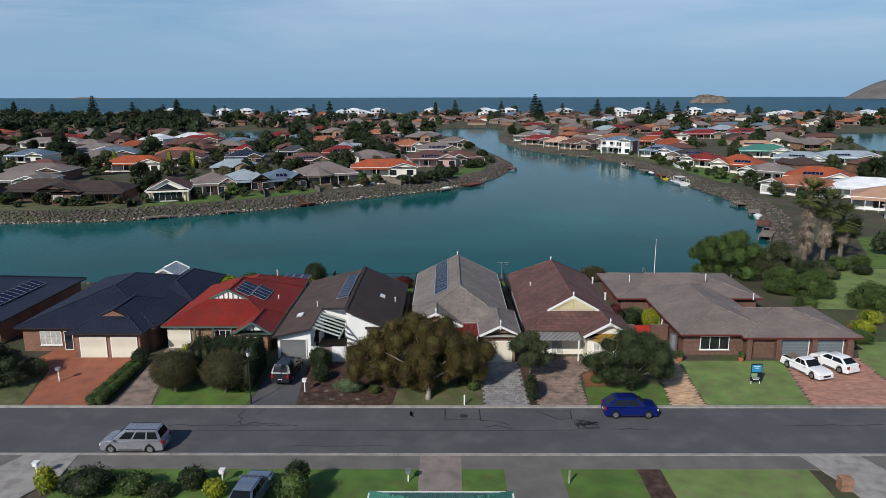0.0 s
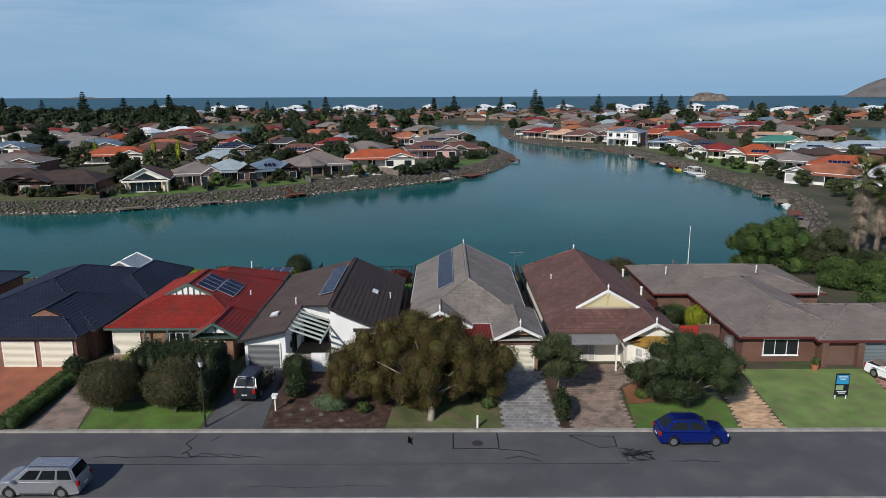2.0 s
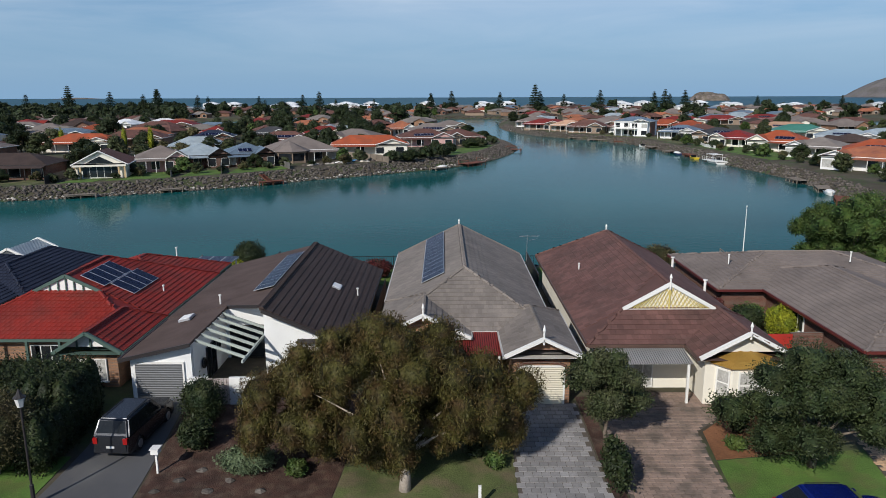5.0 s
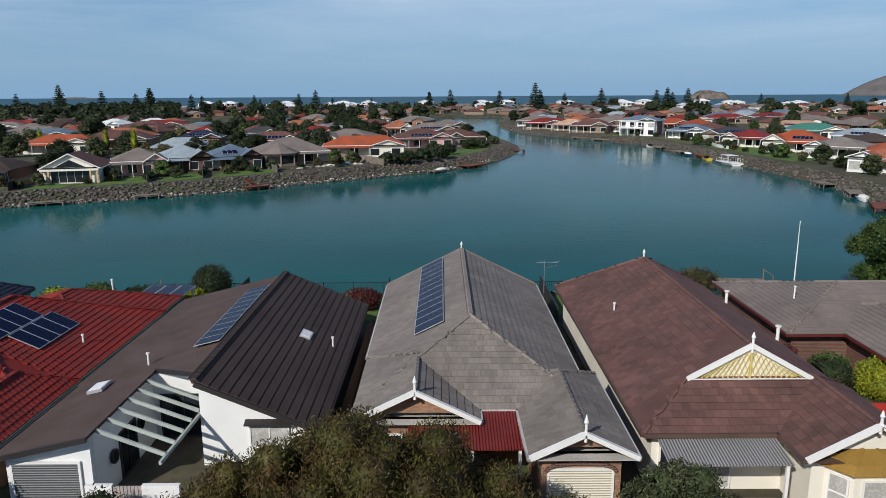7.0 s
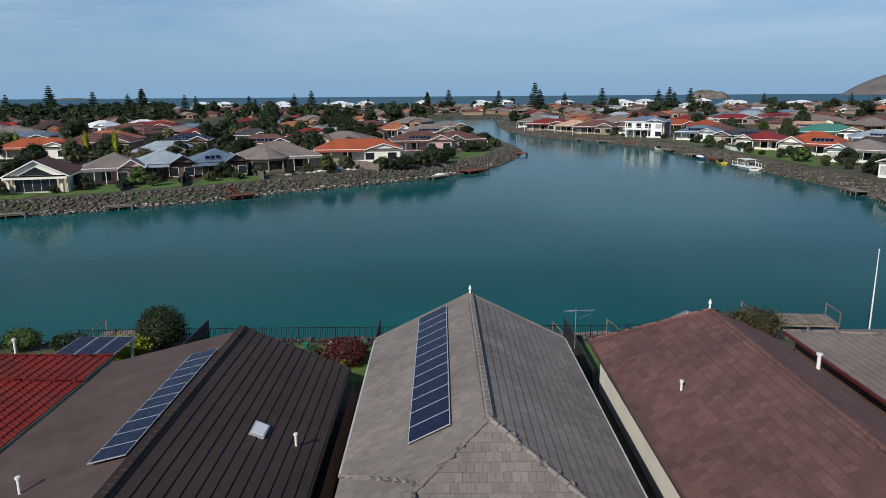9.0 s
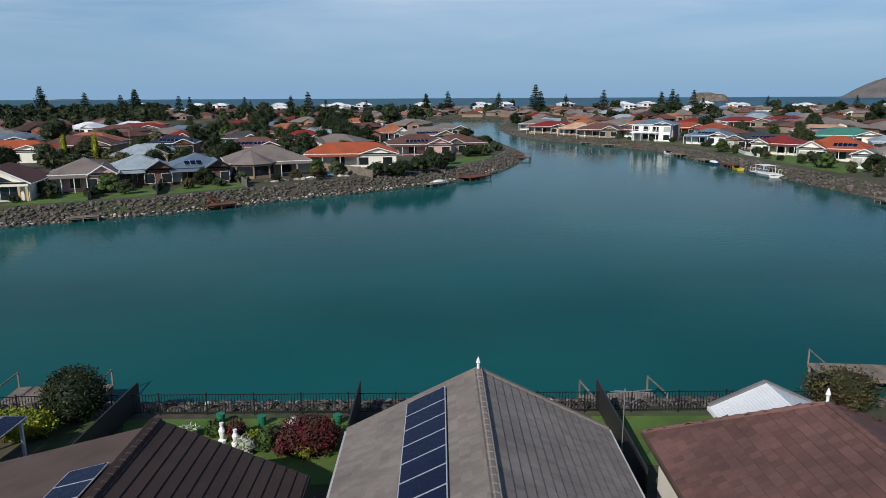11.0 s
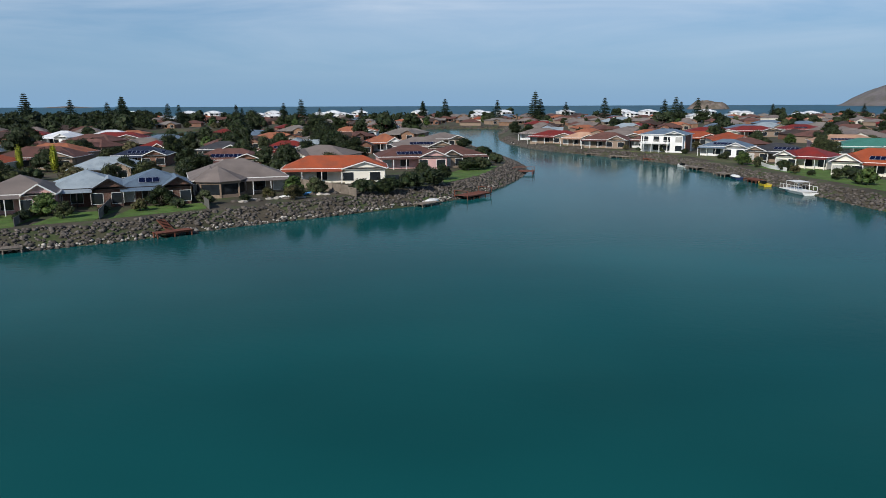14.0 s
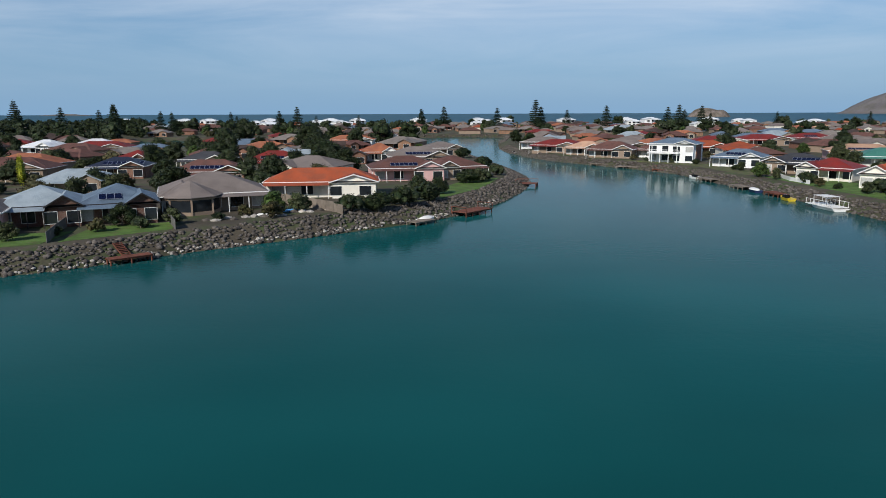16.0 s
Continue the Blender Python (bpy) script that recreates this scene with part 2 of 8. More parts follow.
M_BARKPALE = mat("pale_bark", (0.34, 0.29, 0.24), 0.9, vary=0.25, scale=2.0, fine=10, bump=0.5)
M_METAL = mat("galvanised_steel", (0.50, 0.51, 0.52), 0.4, metal=0.8, vary=0.1, bump=0.05)
M_PVFRAME = mat("aluminium_frame", (0.62, 0.63, 0.65), 0.4, metal=0.6, vary=0.05, bump=0.0)
M_PVCELL = mat("solar_cells", (0.003, 0.006, 0.028), 0.3, vary=0.15, scale=1.0, fine=6, bump=0.0, spec=0.15)

L_OLIVE = leaf_mat("olive_brown_leaves", (0.066, 0.060, 0.015), (0.064, 0.039, 0.014))
L_GREY = leaf_mat("grey_green_leaves", (0.042, 0.055, 0.021), (0.060, 0.066, 0.030))
L_DARK = leaf_mat("dark_green_leaves", (0.017, 0.029, 0.011), (0.030, 0.038, 0.013))
L_GREEN = leaf_mat("green_leaves", (0.040, 0.074, 0.018), (0.060, 0.084, 0.021))
L_LIME = leaf_mat("yellow_green_leaves", (0.22, 0.23, 0.015), (0.16, 0.20, 0.02))
L_HEDGE = leaf_mat("hedge_leaves", (0.050, 0.052, 0.020), (0.072, 0.058, 0.026))
L_PINE = leaf_mat("pine_needles", (0.014, 0.028, 0.014), (0.022, 0.036, 0.016))
L_RED = leaf_mat("maroon_leaves", (0.085, 0.018, 0.018), (0.06, 0.03, 0.02))
L_DRYFROND = leaf_mat("dry_fronds", (0.21, 0.165, 0.12), (0.15, 0.12, 0.09))
L_PALM = leaf_mat("palm_fronds", (0.065, 0.085, 0.022), (0.10, 0.10, 0.03))


def roof_mat(name, color, second=None, rough=0.75, courses=0.16, bump=0.5, pieces=0.1, **k):
    return mat("roof_" + name, color, rough, vary=0.14, scale=0.35, fine=12, bump=bump, second=second, courses=courses, pieces=pieces, **k)


R_NAVY = roof_mat("navy", (0.022, 0.027, 0.045), rough=0.5)
R_RED = roof_mat("red", (0.215, 0.022, 0.014), (0.16, 0.028, 0.02), rough=0.6)
R_ORANGE = roof_mat("orange", (0.34, 0.072, 0.026), (0.27, 0.07, 0.032))
R_TERRA = roof_mat("terracotta", (0.36, 0.13, 0.062), (0.28, 0.10, 0.06))
R_BROWN = roof_mat("brown", (0.140, 0.068, 0.054), (0.108, 0.058, 0.047), pieces=0.12, spec=0.2)
R_UMBER = roof_mat("umber", (0.072, 0.050, 0.042), (0.056, 0.040, 0.034), spec=0.2)
R_GREY = roof_mat("grey", (0.215, 0.186, 0.162), (0.190, 0.165, 0.146), pieces=0.08, spec=0.2)
R_TAUPE = roof_mat("taupe", (0.200, 0.166, 0.146), (0.180, 0.150, 0.134), pieces=0.05, spec=0.2)
# roofs laid with single tiles take their courses from the pieces
T_GREY = roof_mat("grey_tiles", (0.212, 0.184, 0.160), (0.188, 0.163, 0.144), courses=0.0, bump=0.2, pieces=0.12, spec=0.2)
T_BROWN = roof_mat("brown_shingles", (0.142, 0.074, 0.063), (0.110, 0.062, 0.053), courses=0.0, bump=0.2, pieces=0.16, spec=0.2)
T_RED = roof_mat("red_tiles", (0.225, 0.022, 0.014), (0.17, 0.026, 0.018), rough=0.6, courses=0.0, bump=0.2, pieces=0.1)
T_NAVY = roof_mat("navy_tiles", (0.022, 0.027, 0.045), rough=0.55, courses=0.0, bump=0.2, pieces=0.1, spec=0.25)
T_TAUPE = roof_mat("taupe_tiles", (0.200, 0.166, 0.146), (0.182, 0.152, 0.135), courses=0.0, bump=0.2, pieces=0.07, spec=0.2)
R_DARK = roof_mat("charcoal", (0.045, 0.045, 0.05), (0.06, 0.06, 0.062))
R_STEEL = roof_mat("steel", (0.33, 0.38, 0.40), (0.26, 0.31, 0.34), rough=0.45, courses=0.0, ribs=(0, 0.12))
R_BLUESTEEL = roof_mat("blue_steel", (0.14, 0.19, 0.24), (0.11, 0.15, 0.2), rough=0.45, courses=0.0, ribs=(0, 0.12))
R_WHITE = roof_mat("white_steel", (0.72, 0.73, 0.73), rough=0.45, courses=0.0, ribs=(0, 0.12), bump=0.3)
R_GREEN = roof_mat("green_steel", (0.055, 0.19, 0.14), rough=0.45, courses=0.0, ribs=(0, 0.12))
R_PEACH = roof_mat("peach", (0.50, 0.30, 0.19), (0.42, 0.25, 0.17))

# ---- helpers for building ----


def thing(name, label, category, loc, rz=0, group="", kind=""):
    ob = new(name)
    ob.empty_display_size = 0.3
    ob.matrix_basis = pose(*loc, 0, 0, rz)
    return tagged(ob, label, category, group, kind)


def part(name, bm, material, parent=None, label="", smooth=False):
    """Links a bmesh as one mesh object under a thing or a part."""
    me = bpy.data.meshes.new(name)
    bm.to_mesh(me)
    bm.free()
    if material:
        me.materials.append(material)
    if smooth:
        me.polygons.foreach_set("use_smooth", [True] * len(me.polygons))
    ob = new(name, me)
    ob.parent = parent
    return tagged(ob, label) if label else ob


def mesh_part(name, verts, faces, material, parent=None, label="", smooth=False):
    me = bpy.data.meshes.new(name)
    me.from_pydata([tuple(v) for v in verts], [], [tuple(f) for f in faces])
    me.materials.append(material)
    if smooth:
        me.polygons.foreach_set("use_smooth", [True] * len(me.polygons))
    ob = new(name, me)
    ob.parent = parent
    return tagged(ob, label) if label else ob


def box(bm, x0, y0, z0, x1, y1, z1, m=None):
    vs = [bm.verts.new(Vector(p) if m is None else m @ Vector(p)) for p in
          ((x0, y0, z0), (x1, y0, z0), (x1, y1, z0), (x0, y1, z0), (x0, y0, z1), (x1, y0, z1), (x1, y1, z1), (x0, y1, z1))]
    for f in ((3, 2, 1, 0), (4, 5, 6, 7), (0, 1, 5, 4), (1, 2, 6, 5), (2, 3, 7, 6), (3, 0, 4, 7)):
        bm.faces.new([vs[i] for i in f])
    return bm


def cube(*a, m=None):
    return box(bmesh.new(), *a, m=m)


def beam(bm, p, q, w, h):
    """A bar of width w and height h from p to q."""
    p, q = Vector(p), Vector(q)
    d = q - p
    side = d.cross(Vector((0, 0, 1)))
    side = side.normalized() if side.length > 1e-5 else Vector((1, 0, 0))
    up = side.cross(d).normalized()
    vs = [bm.verts.new(c + side * a * w / 2 + up * b * h / 2) for c in (p, q) for a, b in ((-1, -1), (1, -1), (1, 1), (-1, 1))]
    for f in ((3, 2, 1, 0), (4, 5, 6, 7), (0, 1, 5, 4), (1, 2, 6, 5), (2, 3, 7, 6), (3, 0, 4, 7)):
        bm.faces.new([vs[i] for i in f])
    return bm


def tube(bm, pts, radii, n=7):
    """A tapered round limb through points."""
    rings = []
    for i, p in enumerate(pts):
        p = Vector(p)
        d = (Vector(pts[min(i + 1, len(pts) - 1)]) - Vector(pts[max(i - 1, 0)])).normalized()
        a = d.orthogonal().normalized()
        b = d.cross(a)
        rings.append([bm.verts.new(p + (a * math.cos(2 * math.pi * k / n) + b * math.sin(2 * math.pi * k / n)) * radii[i]) for k in range(n)])
    for r, s in zip(rings, rings[1:]):
        for k in range(n):
            bm.faces.new((r[k], r[(k + 1) % n], s[(k + 1) % n], s[k]))
    bm.faces.new(rings[0][::-1])
    bm.faces.new(rings[-1])
    return bm


def slab(bm, pts, thick):
    """A flat piece: the polygon pts and a copy below it."""
    top = [bm.verts.new(p) for p in pts]
    low = [bm.verts.new(Vector(p) - Vector((0, 0, thick))) for p in pts]
    bm.faces.new(top)
    bm.faces.new(low[::-1])
    for i in range(len(pts)):
        j = (i + 1) % len(pts)
        bm.faces.new((top[j], top[i], low[i], low[j]))
    return bm


def smooth(a, b, x):
    t = np.clip((x - a) / (b - a), 0, 1)
    return t * t * (3 - 2 * t)


# ---- the ground: one sheet with the lagoons sunk into it ----
WATER_Z = -1.5
SHORE_LEFT = [(-420, 138), (-150, 147), (-97, 151), (-74, 154), (-63, 159), (-52, 165), (-41, 172), (-29, 183), (-15, 194), (0, 207),
              (8, 218), (14, 232), (20, 250), (24, 268), (25, 285), (23, 305), (20, 322), (16, 350), (13, 400), (10, 432), (-8, 446)]
SHORE_END = [(-12, 530), (-14, 570), (12, 583), (45, 574), (46, 552), (35, 474)]
SHORE_RIGHT = [(32, 430), (33, 395), (38, 361), (44, 342), (53, 324), (62, 308), (69, 290), (71, 262), (73, 235), (74, 205), (75, 184),
               (73, 165), (70, 152), (65, 139), (58, 124), (50, 113), (42, 105.6), (32, 101.6)]
SHORE_NEAR = [(-20, 101.3), (-60, 100.3), (-140, 98.6), (-420, 96)]
LAGOON = SHORE_LEFT + SHORE_END + SHORE_RIGHT + SHORE_NEAR
LAGOON_BACK = [(-178, 497), (-168, 542), (-126, 542), (-100, 458), (-118, 424), (-154, 434)]
LAGOON_EAST = [(192, 325), (213, 365), (253, 461), (275, 505), (440, 520), (440, 330), (300, 330)]
COAST_Y = 900.0


def shore_distance(x, y, poly):
    """Metres from the outline, negative over the water."""
    x, y = np.asarray(x, float), np.asarray(y, float)
    best = np.full(x.shape, 1e9)
    inside = np.zeros(x.shape, bool)
    for (ax, ay), (bx, by) in zip(poly, poly[1:] + poly[:1]):
        dx, dy = bx - ax, by - ay
        t = np.clip(((x - ax) * dx + (y - ay) * dy) / (dx * dx + dy * dy), 0, 1)
        best = np.minimum(best, np.hypot(x - ax - t * dx, y - ay - t * dy))
        cross = (ay > y) != (by > y)
        inside ^= cross & (x < ax + (y - ay) / (dy if dy else 1e-9) * dx)
    return np.where(inside, -best, best)


def water_distance(x, y):
    d = shore_distance(x, y, LAGOON)
    d = np.minimum(d, shore_distance(x, y, LAGOON_BACK))
    d = np.minimum(d, shore_distance(x, y, LAGOON_EAST))
    return np.minimum(d, COAST_Y - np.asarray(y, float) + 6 * np.sin(np.asarray(x, float) / 60))


def ground_z(x, y):
    x, y = np.asarray(x, float), np.asarray(y, float)
    rise = 0.62 * smooth(57.0, 66.5, y) * (0.35 + 0.65 * smooth(-34, -18, x) * (1 - smooth(14, 24, x)))
    land = rise * (1 - 0.5 * smooth(86, 95, y)) + 0.4 * smooth(120, 165, y)
    land = land - 0.12 * (smooth(48.05, 48.1, y) * (1 - smooth(56.2, 56.25, y)))
    return land + (-4.0 - land) * (1 - smooth(-7.06, 5.5, water_distance(x, y)) ** 0.9)


def bank_z(x, y):
    return float(ground_z(np.array([x]), np.array([y]))[0])


def axis_steps(parts):
    out = []
    for a, b, step in parts:
        out += list(np.arange(a, b, step))
    return np.array(out + [parts[-1][1]])


gx = axis_steps([(-1500, -420, 60), (-420, -120, 8), (-120, 110, 1.6), (110, 330, 5), (330, 900, 30), (900, 2200, 100)])
gy = axis_steps([(-300, 30, 30), (30, 46, 2), (46, 60, 0.5), (60, 92, 2), (92, 110, 0.8), (110, 290, 1.8), (290, 600, 5), (600, 1000, 12)])
GX, GY = np.meshgrid(gx, gy)
GZ = ground_z(GX, GY)
cols = len(gx)
quad = [(r * cols + c, r * cols + c + 1, (r + 1) * cols + c + 1, (r + 1) * cols + c) for r in range(len(gy) - 1) for c in range(cols - 1)]
ground = mesh_part("ground", np.stack([GX.ravel(), GY.ravel(), GZ.ravel()], 1), quad, M_GROUND, smooth=True)
tagged(ground, "earth and rough grass sloping down to the lagoon banks", "ground", kind="structure")
lagoon = mesh_part("water", [(-1500, 60, WATER_Z), (1500, 60, WATER_Z), (1500, 880, WATER_Z), (-1500, 880, WATER_Z)], [(0, 1, 2, 3)], M_WATER)
tagged(lagoon, "calm teal lagoon water", "water", kind="structure")
sea = mesh_part("sea", [(-6000, 880, WATER_Z), (6000, 880, WATER_Z), (6000, 4800, WATER_Z), (-6000, 4800, WATER_Z)], [(0, 1, 2, 3)], M_SEA)
tagged(sea, "blue open sea reaching the horizon", "water", kind="structure")


def draped(name, pts, lift, material, label, step=1.0, kind="structure", category="ground"):
    """A thin sheet over the ground with the outline pts."""
    bm = bmesh.new()
    bm.faces.new([bm.verts.new((x, y, 0)) for x, y in pts])
    xs, ys = [p[0] for p in pts], [p[1] for p in pts]
    for lo, hi, no in ((min(ys), max(ys), (0, 1, 0)), (min(xs), max(xs), (1, 0, 0))):
        k = max(1, int((hi - lo) / step))
        for i in range(1, k):
            c = lo + (hi - lo) * i / k
            bmesh.ops.bisect_plane(bm, geom=bm.verts[:] + bm.edges[:] + bm.faces[:], plane_co=Vector(no) * c, plane_no=no)
    co = np.array([v.co[:2] for v in bm.verts])
    for v, z in zip(bm.verts, ground_z(co[:, 0], co[:, 1])):
        v.co.z = z + lift
    top = bm.faces[:]
    ex = bmesh.ops.extrude_face_region(bm, geom=top)
    for v in ex["geom"]:
        if isinstance(v, bmesh.types.BMVert):
            v.co.z -= 0.25
    bmesh.ops.recalc_face_normals(bm, faces=bm.faces)
    return tagged(part(name, bm, material), label, category, kind=kind)


def sheet(name, x0, y0, x1, y1, z, material, label, thick=0.3):
    return tagged(part(name, cube(x0, y0, z - thick, x1, y1, z), material), label, "ground", kind="structure")


# road with kerbs as real steps
sheet("road", -400, 48.2, 400, 56.1, 0.0, M_ASPHALT, "grey asphalt street with dark crack repairs", 0.1)
for nm, a, b in (("kerb", 56.1, 56.4), ("kerb", 47.9, 48.2)):
    bm = bmesh.new()
    x = -90.0
    while x < 90:
        box(bm, x, a, -0.2, x + 2.38, b, 0.13 if b > 50 else 0.12)
        x += 2.4
    tagged(part(nm, bm, M_CONCRETE), "pale concrete kerb along the street", "kerb", kind="structure")

# ---- houses ----


def wing_faces(w):
    """Roof planes of a wing. w: x0, y0, x1, y1, eave height, rise, ridge axis, the two ends (h hip, s steep hip, g gable, d gablet over a hip)."""
    x0, y0, x1, y1, ze, rise, axis, ends = w
    if axis == "x":
        sw = lambda p: (p[1], p[0], p[2])
        a0, b0, a1, b1 = y0, x0, y1, x1
    else:
        sw = lambda p: p
        a0, b0, a1, b1 = x0, y0, x1, y1
    am, hw, zr = (a0 + a1) / 2, (a1 - a0) / 2, ze + rise
    inset = {"h": min(hw, (b1 - b0) / 2 - 0.01), "g": 0.0, "s": hw * 0.7, "d": hw * 0.66 if hw > 5.5 else min(2.4, hw * 0.6)}
    i0, i1 = inset[ends[0]], inset[ends[1]]
    k0 = 1.0 if ends[0] in "hs" else i0 / hw
    k1 = 1.0 if ends[1] in "hs" else i1 / hw
    left, right = [], []
    for a, out in ((a0, left), (a1, right)):
        s = 1 if a == a0 else -1
        out += [(a, b0, ze), (a, b1, ze)]
        if ends[1] == "d":
            out.append((a + s * hw * k1, b1 - i1, ze + rise * k1))
        out.append((am, b1 - i1, zr))
        out.append((am, b0 + i0, zr))
        if ends[0] == "d":
            out.append((a + s * hw * k0, b0 + i0, ze + rise * k0))
    faces = [left, right]
    gables = []
    for b, i, k, e, d in ((b0, i0, k0, ends[0], 1), (b1, i1, k1, ends[1], -1)):
        if e in "hs":
            faces.append([(a0, b, ze), (a1, b, ze), (am, b + d * i, zr)])
        elif e == "d":
            faces.append([(a0, b, ze), (a1, b, ze), (a1 - hw * k, b + d * i, ze + rise * k), (a0 + hw * k, b + d * i, ze + rise * k)])
            gables.append([(a0 + hw * k, b + d * i, ze + rise * k), (a1 - hw * k, b + d * i, ze + rise * k), (am, b + d * i, zr), d])
        else:
            gables.append([(a0 + 0.4, b + d * 0.45, ze + 0.2), (a1 - 0.4, b + d * 0.45, ze + 0.2), (am, b + d * 0.45, zr - 0.1), d])
    ridge = [sw((am, b0 + i0, zr)), sw((am, b1 - i1, zr))]
    hips = []
    for b, i, k, e, d in ((b0, i0, k0, ends[0], 1), (b1, i1, k1, ends[1], -1)):
        if e != "g":
            for a, s in ((a0, 1), (a1, -1)):
                hips.append([sw((a, b, ze)), sw((a + s * hw * k, b + d * i, ze + rise * k))])
    out = []
    for f in faces:
        f = [Vector(sw(p)) for p in f]
        nrm = (f[1] - f[0]).cross(f[2] - f[0])
        out.append(f if nrm.z > 0 else f[::-1])
    rakes = []
    for b, e in ((b0, ends[0]), (b1, ends[1])):
        if e == "g":
            c = b + (-0.06 if b == b0 else 0.06)
            rakes += [[sw((a0, c, ze)), sw((am, c, zr))], [sw((a1, c, ze)), sw((am, c, zr))]]
    return out, [([Vector(sw(p)) for p in g[:3]], g[3]) for g in gables], ridge, hips, rakes


def half_planes(poly, nrm):
    return [(a, nrm.cross(b - a).normalized()) for a, b in zip(poly, poly[1:] + poly[:1])]


TILE_MESH = {}


def tile_mesh(w, l, style, material):
    key = (w, l, style, material.name)
    if key not in TILE_MESH:
        if style == "flat":
            prof = [(0, 0.028), (w * 0.97, 0.028)]
        elif style == "rib":
            prof = [(0, 0.05), (w * 0.998, 0.05)]
        else:
            prof = [(0, 0.05), (w * 0.2, 0.062), (w * 0.4, 0.03), (w * 0.75, 0.028), (w * 0.98, 0.05)]
        vs, fs = [], []
        for x, h in prof:
            vs += [(x, 0, h + 0.02), (x, l * 1.12, h * 0.55), (x, 0, -0.01)]
        for i in range(len(prof) - 1):
            a, b = i * 3, i * 3 + 3
            fs += [(a, b, b + 1, a + 1), (a + 2, b + 2, b, a)]
        e = (len(prof) - 1) * 3
        fs += [(2, 0, 1), (e, e + 2, e + 1)]
        me = bpy.data.meshes.new("roof_tile")
        me.from_pydata(vs, [], fs)
        me.materials.append(material)
        TILE_MESH[key] = (me, np.array(vs), fs)
    return TILE_MESH[key]


TILE_JOBS = []


def queue_tiles(roof, faces, w, l, style, material, skip, origin):
    TILE_JOBS.append((roof, faces, w, l, style, material, skip, Vector(origin)))


def lay_tiles(roof, faces, w, l, style, material, skip, origin, limit=100):
    """Courses of tiles over roof planes; the first stretch of the plan as pieces of their own, the rest joined."""
    me, tv, tf = tile_mesh(w, l, style, material)
    spots = []
    for k, poly in enumerate(faces):
        nrm = (poly[1] - poly[0]).cross(poly[2] - poly[0]).normalized()
        if nrm.z > 0.995:
            continue
        u = Vector((0, 0, 1)).cross(nrm).normalized()
        v = nrm.cross(u).normalized()
        hp = half_planes(poly, nrm)
        o = min(poly, key=lambda p: p.z)
        us, vs = [(p - o).dot(u) for p in poly], [(p - o).dot(v) for p in poly]
        j = 0
        while j * l < max(vs):
            x = min(us) - (w * 0.5 if j % 2 and style != "rib" else 0)
            while x < max(us):
                p = o + u * x + v * (j * l)
                c = p + u * (w / 2) + v * (l / 2)
                if all((c - a).dot(q) > -0.03 for a, q in hp) and not any(t(c) for t in skip):
                    spots.append((p.y, p, u, v, nrm))
                x += w
            j += 1
    spots.sort(key=lambda s: s[0])
    cut = limit
    near, rest = spots[:cut], spots[cut:]
    for _, p, u, v, nrm in near:
        t = new("roof_tile", me)
        t.parent = roof
        t.matrix_basis = Matrix(((u.x, v.x, nrm.x, p.x), (u.y, v.y, nrm.y, p.y), (u.z, v.z, nrm.z, p.z), (0, 0, 0, 1)))
    if rest:
        V, F, base = [], [], 0
        for _, p, u, v, nrm in rest:
            V.append(tv @ np.array([u, v, nrm]) + np.array(p))
            F += [tuple(i + base for i in f) for f in tf]
            base += len(tv)
        tagged(mesh_part("roof_tiles", np.concatenate(V), F, material, roof), "", kind="stuff")


def window(parent, x, y, z, w, h, side, frame_mat=None, glass=None, mullions=1, rail=False, sill=True):
    """A window whose bottom middle is at x, y, z on a wall that faces side ('-y', '+y', '-x', '+x')."""
    ang = {"-y": 0, "+x": 90, "+y": 180, "-x": 270}[side]
    m = pose(x, y, z, 0, 0, ang)
    t = 0.06
    bm = bmesh.new()
    rings = [[bm.verts.new(m @ Vector(q)) for q in ((-w / 2 + i, y_, i), (w / 2 - i, y_, i), (w / 2 - i, y_, h - i), (-w / 2 + i, y_, h - i))]
             for i, y_ in ((0, -0.05), (t, -0.05), (t, 0.06), (0, 0.06))]
    for r0, r1 in zip(rings, rings[1:] + rings[:1]):
        for k in range(4):
            bm.faces.new((r0[k], r0[(k + 1) % 4], r1[(k + 1) % 4], r1[k]))
    bmesh.ops.recalc_face_normals(bm, faces=bm.faces)
    win = part("window", bm, frame_mat or M_TRIM, parent)
    part("pane", cube(-w / 2 + t, -0.012, t, w / 2 - t, 0.012, h - t, m=m), glass or M_GLASS, win)
    for k in range(mullions):
        c = -w / 2 + w * (k + 1) / (mullions + 1)
        part("mullion", cube(c - 0.025, -0.04, t, c + 0.025, 0.05, h - t, m=m), frame_mat or M_TRIM, win)
    if rail:
        part("mullion", cube(-w / 2 + t, -0.035, h * 0.5 - 0.02, w / 2 - t, 0.045, h * 0.5 + 0.02, m=m), frame_mat or M_TRIM, win)
    if sill:
        part("window_sill", cube(-w / 2 - 0.06, -0.12, -0.06, w / 2 + 0.06, 0.04, 0, m=m), frame_mat or M_TRIM, win)
    return win


